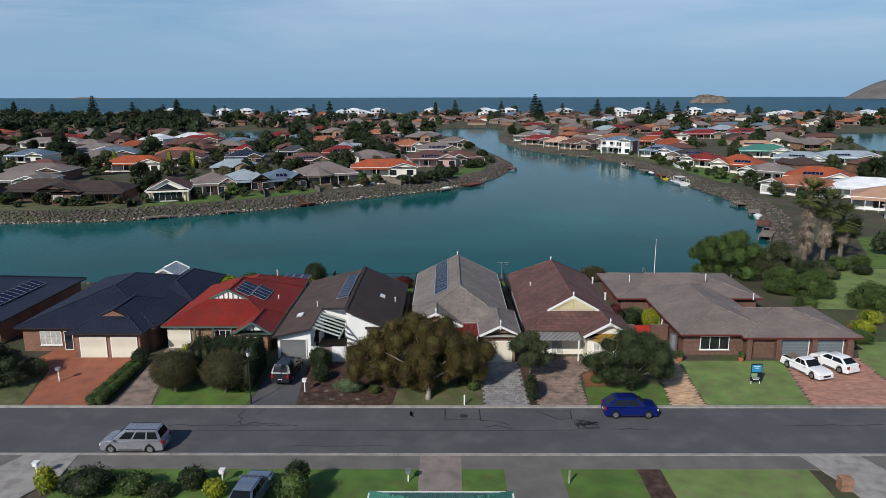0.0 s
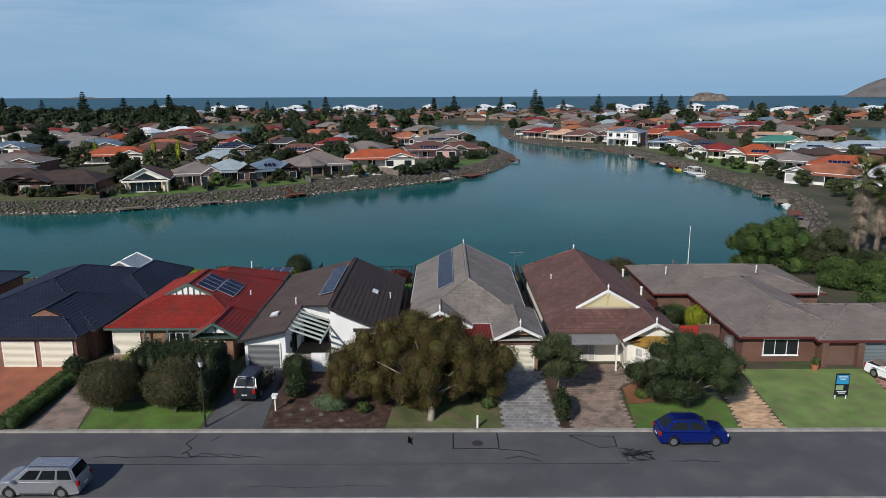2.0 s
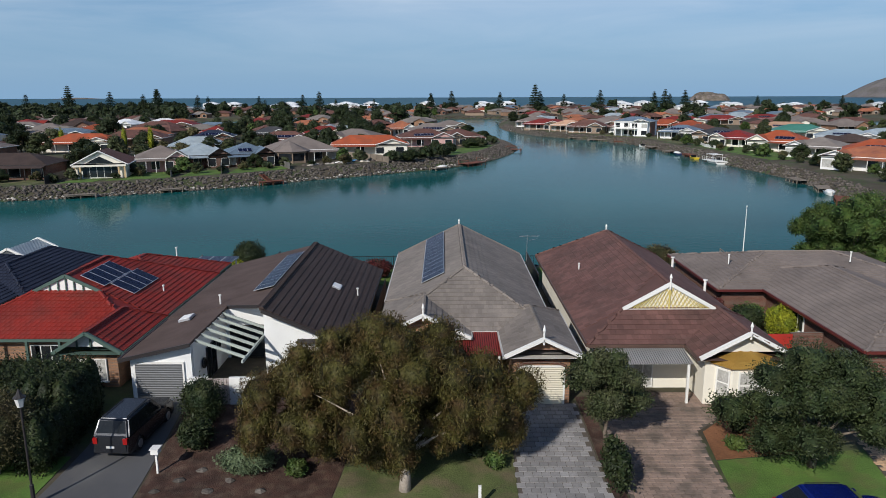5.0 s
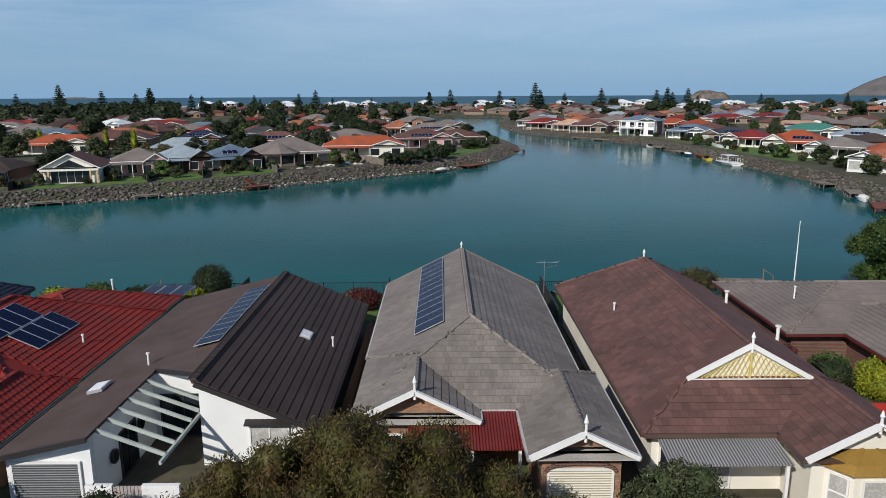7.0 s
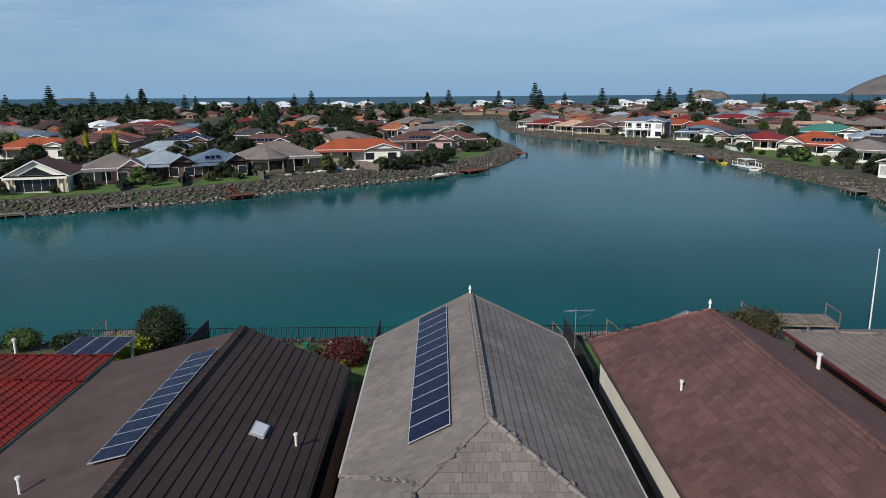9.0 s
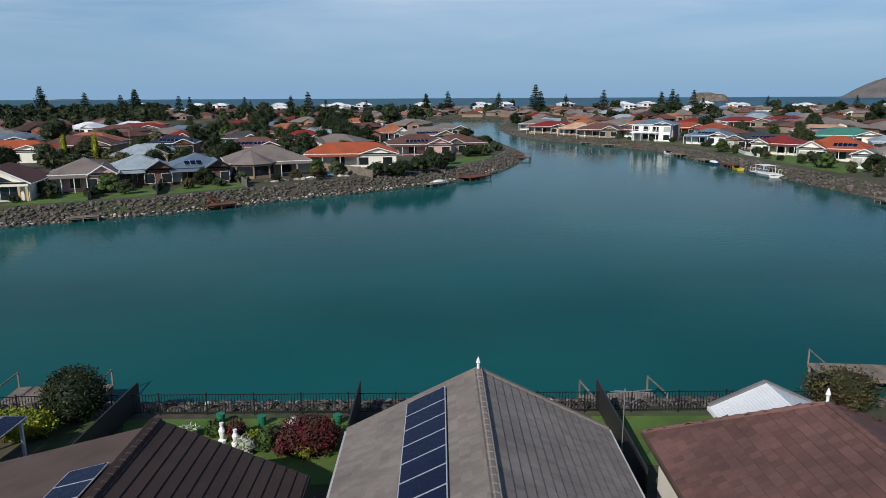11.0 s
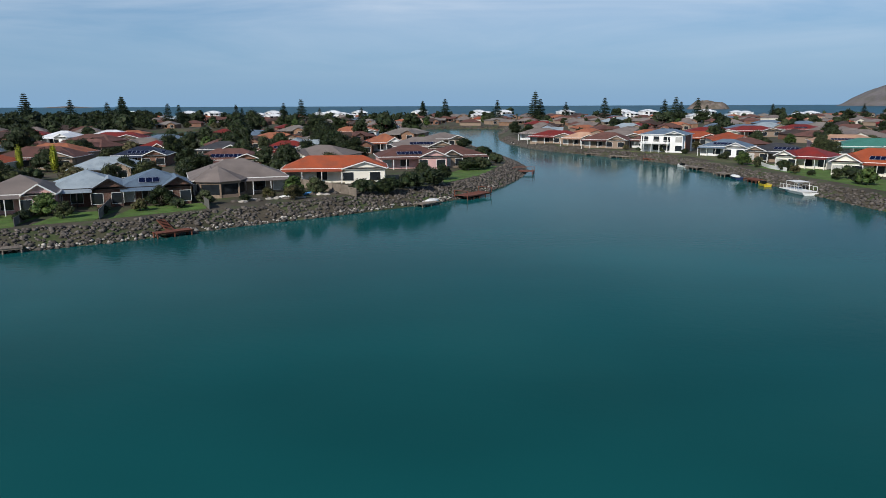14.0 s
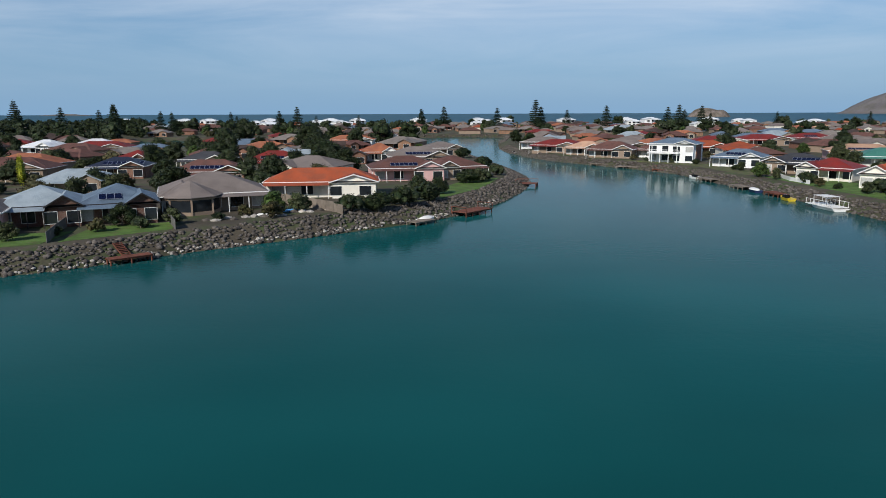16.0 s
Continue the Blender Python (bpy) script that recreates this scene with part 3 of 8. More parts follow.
def solar_array(parent, corner, u, v, nu, nv, w, h, gap=0.03):
    """Panels on a roof plane from corner, along u and up v, standing off the tiles."""
    u, v = Vector(u).normalized(), Vector(v).normalized()
    n = u.cross(v)
    for i in range(nu):
        for j in range(nv):
            p = Vector(corner) + u * i * (w + gap) + v * j * (h + gap) + n * 0.14
            m = Matrix(((u.x, v.x, n.x, p.x), (u.y, v.y, n.y, p.y), (u.z, v.z, n.z, p.z), (0, 0, 0, 1)))
            pan = part("solar_panel", cube(0, 0, -0.035, w, h, 0, m=m), M_PVFRAME, parent, "dark blue solar panel in an aluminium frame")
            part("cell_sheet", cube(0.035, 0.035, 0, w - 0.035, h - 0.035, 0.006, m=m), M_PVCELL, pan)


def capping(bm, p, q, r=0.13, step=0.42):
    """Overlapping ridge tiles from p to q, as one stepped piece."""
    p, q = Vector(p), Vector(q)
    n = max(1, int((q - p).length / step))
    pts, rad = [], []
    for i in range(n):
        pts += [p.lerp(q, i / n), p.lerp(q, (i + 0.97) / n)]
        rad += [r, r * 0.82]
    tube(bm, pts, rad, 6)
    return bm


def house(label, wings, roof_m, wall_m, trim_m=None, base=None, tile=None, caps=False, gutters=True, overhang=0.5, skip=(), category="house",
          rz=0.0, at=None, gable_m=None, group="", cap_m=None, barge_m=None):
    """A house of rectangular wings, given in metres of the place, or about `at` when turned by rz."""
    if at is None:
        ox, oy = (wings[0][0] + wings[0][2]) / 2, (wings[0][1] + wings[0][3]) / 2
    else:
        ox, oy = 0.0, 0.0
    px, py = at if at else (ox, oy)
    gz = base if base is not None else bank_z(px, py)
    ob = thing("house", label, category, (px, py, gz), rz, group)
    ob["pad"] = gz
    trim_m = trim_m or M_TRIM
    for w in wings:
        w = (w[0] - ox, w[1] - oy, w[2] - ox, w[3] - oy, w[4] - gz, *w[5:])
        x0, y0, x1, y1, ze, rise, axis, ends = w
        faces, gables, ridge, hips, rakes = wing_faces(w)
        bm = bmesh.new()
        for f in faces:
            slab(bm, f, 0.09)
        bmesh.ops.remove_doubles(bm, verts=bm.verts, dist=0.002)
        roof = part("roof", bm, roof_m, ob)
        if tile:
            queue_tiles(roof, faces, *tile, roof_m, skip, (px, py, gz))
        if caps:
            for seg in [ridge] + hips:
                part("ridge_capping", capping(bmesh.new(), *seg), cap_m or roof_m, roof)
        o, t = overhang, 0.22
        bm = bmesh.new()
        a0, b0, a1, b1 = x0 + o, y0 + o, x1 - o, y1 - o
        low = -0.5
        rings = [[bm.verts.new((x, y, z)) for x, y in ((a0 + i, b0 + i), (a1 - i, b0 + i), (a1 - i, b1 - i), (a0 + i, b1 - i))]
                 for i, z in ((0, low), (0, ze - 0.1), (t, ze - 0.1), (t, low))]
        for r0, r1 in zip(rings, rings[1:] + rings[:1]):
            for k in range(4):
                bm.faces.new((r0[k], r0[(k + 1) % 4], r1[(k + 1) % 4], r1[k]))
        part("wall", bm, wall_m, ob)
        for g, d in gables:
            bm = bmesh.new()
            off = Vector((0.0, 0.12 * d, 0)) if axis == "y" else Vector((0.12 * d, 0.0, 0))
            va, vb = [bm.verts.new(p) for p in g], [bm.verts.new(p + off) for p in g]
            bm.faces.new(va), bm.faces.new(vb[::-1])
            for i in range(3):
                bm.faces.new((va[i], vb[i], vb[(i + 1) % 3], va[(i + 1) % 3]))
            bmesh.ops.recalc_face_normals(bm, faces=bm.faces)
            part("gable", bm, gable_m or wall_m, ob)
        if gutters:
            bm = bmesh.new()
            z = ze - 0.06
            c = 0.05
            if axis == "y" or ends[0] != "g":
                beam(bm, (x0 - c, y0, z), (x0 - c, y1, z), 0.1, 0.16)
            if axis == "y" or ends[1] != "g":
                beam(bm, (x1 + c, y0, z), (x1 + c, y1, z), 0.1, 0.16)
            if axis == "x" or ends[0] != "g":
                beam(bm, (x0, y0 - c, z), (x1, y0 - c, z), 0.1, 0.16)
            if axis == "x" or ends[1] != "g":
                beam(bm, (x0, y1 + c, z), (x1, y1 + c, z), 0.1, 0.16)
            part("gutter", bm, trim_m, ob)
            for p, q in rakes:
                part("bargeboard", beam(bmesh.new(), (p[0], p[1], p[2] + 0.01), (q[0], q[1], q[2] + 0.01), 0.19, 0.18), barge_m or trim_m, ob)
            bm = bmesh.new()
            box(bm, x0, y0, ze - 0.12, x1, y1, ze - 0.1)
            part("soffit", bm, trim_m, ob)
    return ob


def garage_door(parent, x, y, z, w, h, material, side="-y"):
    d = part("garage_door", cube(x - w / 2, y - 0.05, z, x + w / 2, y + 0.02, z + h), material, parent)
    bm = bmesh.new()
    box(bm, x - w / 2 - 0.09, y - 0.06, z, x - w / 2, y + 0.02, z + h + 0.09)
    box(bm, x + w / 2, y - 0.06, z, x + w / 2 + 0.09, y + 0.02, z + h + 0.09)
    box(bm, x - w / 2, y - 0.06, z + h, x + w / 2, y + 0.02, z + h + 0.09)
    part("door_frame", bm, M_TRIM, d)
    return d


def finial(parent, x, y, z, h=0.6):
    bm = bmesh.new()
    tube(bm, [(x, y, z - 0.3), (x, y, z + h * 0.5), (x, y, z + h * 0.62), (x, y, z + h)], [0.06, 0.05, 0.09, 0.015], 8)
    part("finial", bm, M_TRIM, parent, "white turned gable finial")


def vent_pipe(parent, x, y, z, h=0.5, r=0.05):
    bm = bmesh.new()
    tube(bm, [(x, y, z - 0.3), (x, y, z + h), (x, y, z + h + 0.001), (x, y, z + h + 0.08)], [r, r, r * 1.7, r * 1.7], 9)
    part("vent_pipe", bm, M_TRIM, parent, "pale roof vent pipe")
# ---- the near row of houses ----
T_ROLL, T_FLAT = (0.30, 0.33, "roll"), (0.33, 0.36, "flat")
# grey tiled house
GW = [(-3.75, 68.7, 6.35, 88.4, 3.4, 2.5, "y", "hg"), (-3.75, 67.6, 1.5, 74.5, 3.4, 1.3, "y", "gh"), (3.1, 64.7, 7.05, 72.5, 3.4, 0.95, "y", "gh")]
grey = house("grey tiled brick house with a solar array and red awning", GW, T_GREY, M_BRICKTAN, mat("pale_gutter_paint", (0.48, 0.46, 0.43), 0.5), base=0.6, barge_m=M_TRIM, tile=(0.25, 0.36, "flat"), caps=True)
# the verge on the water side is dressed in roof tiles
for ob in [c for c in grey.children if c.name.startswith("bargeboard")][:2]:
    ob.data.materials[0] = T_GREY
# white house with a dark ribbed roof is asymmetrical and is built on its own below
# brown shingled house
BW = [(7.75, 66.7, 17.7, 88.4, 3.3, 2.75, "y", "ds"), (13.0, 64.6, 18.0, 71.5, 3.3, 1.35, "y", "gh")]
brown = house("cream house with a weathered brown shingle roof", BW, T_BROWN, M_CREAM, mat("brown_gutter", (0.10, 0.062, 0.048), 0.5), base=0.6, barge_m=M_TRIM, tile=T_FLAT, caps=True)
RW = [(-29.3, 69.3, -17.6, 84.5, 2.8, 2.75, "y", "dh"), (-27.5, 77.0, -17.75, 88.0, 2.78, 1.9, "y", "hh"), (-21.2, 67.0, -17.5, 73.5, 2.82, 1.15, "y", "gh")]
red = house("brick house with a glossy red tiled roof", RW, T_RED, M_BRICKTAN, M_TRIMGREEN, base=0.35, tile=T_ROLL, caps=True, gable_m=M_TRIM)
NW = [(-44.0, 68.6, -29.6, 88.5, 2.9, 2.5, "y", "hh"), (-37.8, 66.8, -30.2, 78.0, 2.92, 1.7, "y", "dh"), (-35.0, 78.0, -29.0, 90.0, 2.88, 1.6, "y", "hh")]
navy = house("red brick house with a navy blue tiled roof", NW, T_NAVY, M_BRICK, M_TRIMDARK, base=0.25, tile=T_ROLL, caps=True)
HW = [(-62.0, 70.5, -46.6, 88.5, 2.9, 2.3, "y", "hh")]
farnavy = house("brick house with a dark navy roof and solar panels", HW, R_NAVY, M_BRICK, M_TRIMDARK, base=0.25, caps=True)
TW = [(20.0, 80.4, 37.0, 92.0, 2.5, 1.55, "x", "hh"), (23.3, 67.6, 33.2, 86.0, 2.52, 1.6, "y", "hh"), (29.3, 66.8, 41.0, 77.0, 2.48, 1.45, "x", "hh")]
taupe = house("low brick house with a taupe tiled roof", TW, T_TAUPE, M_BRICKDARK, M_TRIMRED, base=0.2, tile=(0.42, 0.33, "flat"), caps=True)
# white house: one low plane to the west, a steep ribbed plane to the east, an open court under white rafters
M_RIBROOF = roof_mat("ribbed_brown", (0.058, 0.041, 0.035), (0.048, 0.034, 0.029), rough=0.65, courses=0.0, pieces=0.04, spec=0.15)
M_LOWROOF = mat("roof_low_brown", (0.100, 0.071, 0.062), 0.8, vary=0.12, scale=0.5, fine=12, bump=0.2, second=(0.082, 0.058, 0.050), spec=0.15)
white = thing("house", "white rendered house with dark brown metal roofs and a rafter court", "house", (-11, 76, 0.55))


def wz(*p):
    return Vector((p[0] + 11, p[1] - 76, p[2] - 0.55))


RX, RZ = -10.2, 4.75
low = [[(-16.9, 65.6, 3.05), (-13.2, 65.6, 3.9), (-13.2, 72.2, 3.9), (-16.9, 72.2, 3.05)],
       [(-17.0, 72.2, 3.05), (RX, 70.0, RZ), (RX, 86.4, RZ), (-17.0, 86.4, 3.05)]]
low[1] = [(-17.0, 72.2, 3.05), (-13.2, 72.2, 3.93), (RX, 69.6, RZ), (RX, 86.4, RZ), (-17.0, 86.4, 3.05)]
for k, f in enumerate(low):
    part("roof", slab(bmesh.new(), [wz(*p) for p in f], 0.14), M_LOWROOF, white)
steep = [wz(RX, 68.6, RZ + 0.03), wz(-5.0, 68.6, 2.55), wz(-5.0, 86.6, 2.55), wz(RX, 86.6, RZ + 0.03)]
sroof = part("roof", slab(bmesh.new(), steep, 0.12), M_RIBROOF, white, "dark brown metal roof in long stepped courses")
queue_tiles(sroof, [steep], 18.0 / 7, 0.42, "rib", M_RIBROOF, (), (0, 0, 0))
bm = bmesh.new()
capping(bm, wz(RX, 68.6, RZ + 0.05), wz(RX, 86.6, RZ + 0.05), 0.15)
part("ridge_capping", bm, M_RIBROOF, sroof)
bm = bmesh.new()
for p, q in (((-16.95, 65.5, 2.95), (-13.2, 65.5, 3.8)), ((-17.0, 65.5, 2.95), (-17.0, 86.4, 2.95)), ((-4.95, 68.6, 2.47), (-4.95, 86.6, 2.47)),
             ((RX, 68.55, RZ - 0.08), (-4.95, 68.55, 2.45)), ((-13.2, 72.15, 3.83), (RX, 69.55, RZ - 0.1))):
    beam(bm, wz(*p), wz(*q), 0.1, 0.2)
part("gutter", bm, M_TRIMDARK, white)


def wall_run(parent, pts, z0, tops, material, thick=0.22, name="wall"):
    """An upright wall along pts with a top height at each point."""
    for (a, b), (za, zb) in zip(zip(pts, pts[1:]), zip(tops, tops[1:])):
        d = (Vector(b) - Vector(a)).normalized()
        s = Vector((-d.y, d.x)) * thick
        bm = bmesh.new()
        q = [(*a, z0), (*b, z0), (*b, zb), (*a, za)]
        va = [bm.verts.new(p) for p in q]
        vb = [bm.verts.new((p[0] + s.x, p[1] + s.y, p[2])) for p in q]
        bm.faces.new(va), bm.faces.new(vb[::-1])
        for i in range(4):
            j = (i + 1) % 4
            bm.faces.new((va[j], va[i], vb[i], vb[j]))
        bmesh.ops.recalc_face_normals(bm, faces=bm.faces)
        part(name, bm, material, parent)


def wl_(pts):
    return [(x + 11, y - 76) for x, y in pts]


wall_run(white, wl_([(-16.62, 66.0), (-13.37, 66.0)]), -0.6, [2.42, 3.12], M_WHITE)
wall_run(white, wl_([(-13.35, 66.24), (-13.35, 71.98)]), -0.6, [3.1, 3.1], M_WHITE)
wall_run(white, wl_([(-13.6, 72.0), (-10.3, 72.0)]), -0.6, [3.05, 3.85], M_WHITE)
window(white, -12.0 + 11, 71.96 - 76, 0.1, 2.2, 2.1, "-y", M_TRIMDARK, sill=False)
window(white, -13.37 + 11.04, 69.0 - 76, 0.1, 1.6, 2.0, "+x", M_TRIMDARK, sill=False)
wall_run(white, wl_([(-10.3, 69.3), (-5.5, 69.3)]), -0.6, [4.1, 2.15], M_WHITE)
wall_run(white, wl_([(-10.34, 71.97), (-10.34, 69.55)]), -0.6, [3.9, 3.95], M_WHITE)
wall_run(white, wl_([(-5.53, 69.54), (-5.53, 86.0), (-16.64, 86.0), (-16.64, 66.26)]), -0.6, [2.1, 2.1, 2.3, 2.35], M_WHITE)
garage_door(white, -15.1 + 11, 65.96 - 76, 0.0, 2.5, 2.05, M_DOORGREY)
# rafter paint darkened to grey-green: the court's shade is put into the colour
for i in range(6):
    y = 66.3 + i * 0.95
    part("rafter", beam(bmesh.new(), wz(-13.2, y, 3.78), wz(-10.5, y - 0.35, 2.95), 0.09, 0.15), mat("weathered_rafter_paint", (0.36, 0.40, 0.36), 0.7, vary=0.15), white)
part("rafter_rail", beam(bmesh.new(), wz(-10.5, 65.4, 2.9), wz(-10.3, 71.0, 2.95), 0.1, 0.15), mat("weathered_rafter_paint", (0.36, 0.40, 0.36), 0.7, vary=0.15), white)
wall_run(white, wl_([(-13.3, 65.2), (-12.3, 65.2)]), -0.6, [1.55, 1.55], M_WHITE, 0.18, "court_wall")
wall_run(white, wl_([(-11.2, 65.2), (-9.8, 65.2)]), -0.6, [1.55, 1.55], M_WHITE, 0.18, "court_wall")
bm = bmesh.new()
for i in range(8):
    box(bm, -1.28 + i * 0.135, -10.75, 0.05, -1.17 + i * 0.135, -10.71, 1.5)
part("gate", bm, mat("faded_gate_paint", (0.40, 0.35, 0.33), 0.8, vary=0.1), white, "grey slatted timber gate")
window(white, -7.4 + 11, 69.25 - 76, 0.9, 1.7, 1.1, "-y", M_TRIM, glass=M_CURTAIN)
part("window_hood", slab(bmesh.new(), [(2.6, -7.05, 2.1), (4.6, -7.05, 2.1), (4.6, -6.72, 2.22), (2.6, -6.72, 2.22)], 0.06), M_TRIMDARK, white)
for x, y, z in ((-13.3, 67.6, 2.0), (-13.3, 70.2, 2.2)):
    bm = bmesh.new()
    tube(bm, [wz(x + 0.0, y, z), wz(x + 0.1, y, z)], [0.3, 0.3], 16)
    w_ = part("window", bm, M_TRIMDARK, white, "round porthole window")
    bm = bmesh.new()
    tube(bm, [wz(x + 0.1, y, z), wz(x + 0.115, y, z)], [0.24, 0.24], 16)
    part("pane", bm, M_GLASS, w_)
vs_ = Vector((RX + 17.0, 0, RZ - 3.05)).normalized()
solar_array(white, wz(-11.95, 83.7, 3.05 + (17.0 - 11.95) * 0.25), (0, -1, 0), (vs_.x, 0, vs_.z), 10, 1, 0.99, 1.35, 0.015)
for x, y in ((-7.35, 77.6),):
    z = RZ - (x - RX) * (RZ - 2.55) / 5.2
    sl = Vector((5.2, 0, -2.2)).normalized()
    m = Matrix(((sl.x, 0, -sl.z, x + 11), (0, 1, 0, y - 76), (sl.z, 0, sl.x, z - 0.55), (0, 0, 0, 1)))
    sk = part("skylight", cube(-0.3, -0.5, 0, 0.3, 0.5, 0.16, m=m), M_PVFRAME, white, "white framed roof skylight")
    part("pane", cube(-0.24, -0.44, 0.16, 0.24, 0.44, 0.175, m=m), M_WHITE, sk)
m = Matrix(((0.97, 0, -0.225, 11 - 15.3), (0, 1, 0, 71 - 76), (0.225, 0, 0.97, 3.45 - 0.55), (0, 0, 0, 1)))
sk = part("skylight", cube(-0.35, -0.5, 0, 0.35, 0.5, 0.14, m=m), M_PVFRAME, white, "white framed roof skylight")
part("pane", cube(-0.29, -0.44, 0.14, 0.29, 0.44, 0.155, m=m), M_WHITE, sk)
vent_pipe(white, *wz(-5.9, 77.5, 2.95), 0.5)
vent_pipe(white, *wz(-13.9, 73.0, 3.8), 0.5)
for y in np.arange(69.6, 86, 2.4):
    part("fence_panel", cube(-4.75 + 11, y - 76, -0.4, -4.71 + 11, y - 76 + 2.36, 1.35), M_FENCE, white)


def fin_row(ob, pts):
    o = ob.location
    for x, y, z, h in pts:
        finial(ob, x - o.x, y - o.y, z - o.z, h)


def put_window(ob, x, y, z, w, h, side="-y", **k):
    return window(ob, x - ob.location.x, y - ob.location.y, z - ob.location.z, w, h, side, **k)


def put_door(ob, x, y, z, w, h, material):
    return garage_door(ob, x - ob.location.x, y - ob.location.y, z - ob.location.z, w, h, material)


def local(ob, x, y, z):
    return (x - ob.location.x, y - ob.location.y, z - ob.location.z)


def awning(ob, pts, material, name="awning", posts=(), label=""):
    a = part(name, slab(bmesh.new(), [local(ob, *p) for p in pts], 0.05), material, ob, label)
    for x, y, z in posts:
        p = local(ob, x, y, z)
        part("post", cube(p[0] - 0.06, p[1] - 0.06, -0.5, p[0] + 0.06, p[1] + 0.06, p[2]), M_TRIM, ob)
    return a


M_CORRRED = mat("red_corrugated", (0.17, 0.022, 0.018), 0.5, vary=0.1, bump=1.0, ribs=(0, 0.12))
M_CORRGREY = mat("grey_corrugated", (0.26, 0.25, 0.24), 0.5, vary=0.1, bump=1.0, ribs=(0, 0.12))
M_CORRGOLD = mat("gold_canopy", (0.50, 0.31, 0.075), 0.5, vary=0.12, bump=0.1)
M_LATTICE = mat("yellow_lattice", (0.62, 0.50, 0.16), 0.6, vary=0.06, bump=0.05)

# grey house details
fin_row(grey, [(1.3, 88.35, 5.9, 0.55), (-1.12, 67.55, 4.7, 0.7), (5.08, 64.65, 4.35, 0.75)])
awning(grey, [(1.42, 66.2, 2.95), (3.08, 66.2, 2.95), (3.08, 69.2, 3.5), (1.42, 69.2, 3.5)], M_CORRRED, posts=((2.95, 66.35, 2.95),), label="red corrugated verandah awning")
awning(grey, [(-1.4, 66.2, 2.95), (1.4, 66.2, 2.95), (1.4, 68.0, 3.25), (-1.4, 68.0, 3.25)], M_CORRRED, posts=((-1.2, 66.35, 2.95), (1.1, 66.35, 2.95)), label="red corrugated verandah awning")
put_door(grey, 5.05, 65.18, 0.6, 2.3, 2.05, M_DOORCREAM)
bm = bmesh.new()
for i in range(8):
    a, b = math.pi * i / 8, math.pi * (i + 1) / 8
    p = [local(grey, 5.05 - 1.3 * math.cos(t), 65.12, 2.62 + 0.36 * math.sin(t)) for t in (a, b)]
    beam(bm, p[0], p[1], 0.1, 0.13)
part("brick_arch", bm, M_BRICKDARK, grey)
put_window(grey, -2.4, 68.0, 1.4, 1.5, 1.3, mullions=1)
put_window(grey, -0.2, 68.0, 1.4, 1.2, 1.3, mullions=1)
g_v = Vector((5.05, 0, 2.5)).normalized()
solar_array(grey, local(grey, -1.35, 88.0, 4.6), (0, -1, 0), (g_v.x, 0, g_v.z), 12, 1, 1.12, 1.62, 0.02)
bm = bmesh.new()
for k, (zz, l) in enumerate(((6.0, 0.5), (6.0, 0.9), (5.7, 0.4))):
    beam(bm, local(grey, 6.9 - l + k * 0.3, 88.6 - k * 0.2, zz - 1.1), local(grey, 6.9 + l + k * 0.3, 88.6 + k * 0.2, zz - 1.1), 0.02, 0.02)
beam(bm, local(grey, 6.6, 88.7, 4.9), local(grey, 7.9, 88.5, 4.9), 0.025, 0.025)
tube(bm, [local(grey, 7.0, 88.65, 0.6), local(grey, 7.0, 88.65, 5.0)], [0.03, 0.02], 6)
part("antenna", bm, M_METAL, grey, "thin metal television antenna")

# brown house details
fin_row(brown, [(12.7, 84.9, 6.05, 0.55), (12.72, 68.95, 6.05, 0.6), (15.5, 64.55, 4.65, 0.6)])
bm = bmesh.new()
for i in range(-9, 10):
    for s in (-1, 1):
        c = 12.725 + i * 0.22
        half = 2.4 - abs(c - 12.725)
        if half > 0.15:
            z0, z1 = 4.62, 4.62 + half * 0.55
            beam(bm, local(brown, c - s * 0.25, 69.02, z0), local(brown, c + s * 0.25, 69.02, z1), 0.03, 0.03)
beam(bm, local(brown, 12.725, 69.0, 4.6), local(brown, 12.725, 69.0, 6.0), 0.07, 0.07)
part("gable_lattice", bm, M_LATTICE, brown, "yellow crossed lattice gablet")
bm = bmesh.new()
for s in (-1, 1):
    beam(bm, local(brown, 12.725 + s * 2.6, 68.98, 4.58), local(brown, 12.725, 68.98, 6.05), 0.12, 0.2)
beam(bm, local(brown, 10.2, 68.98, 4.55), local(brown, 15.25, 68.98, 4.55), 0.1, 0.12)
part("bargeboard", bm, M_TRIM, brown)
awning(brown, [(8.3, 65.1, 2.85), (12.9, 65.1, 2.85), (12.9, 67.2, 3.2), (8.3, 67.2, 3.2)], M_CORRGREY, posts=((8.6, 65.2, 2.85), (12.7, 65.2, 2.85)), label="grey corrugated porch awning")
put_window(brown, 10.9, 67.15, 0.7, 1.1, 2.1, mullions=1, sill=False, glass=M_CURTAIN)
put_window(brown, 9.2, 67.15, 1.3, 1.3, 1.4, mullions=1)


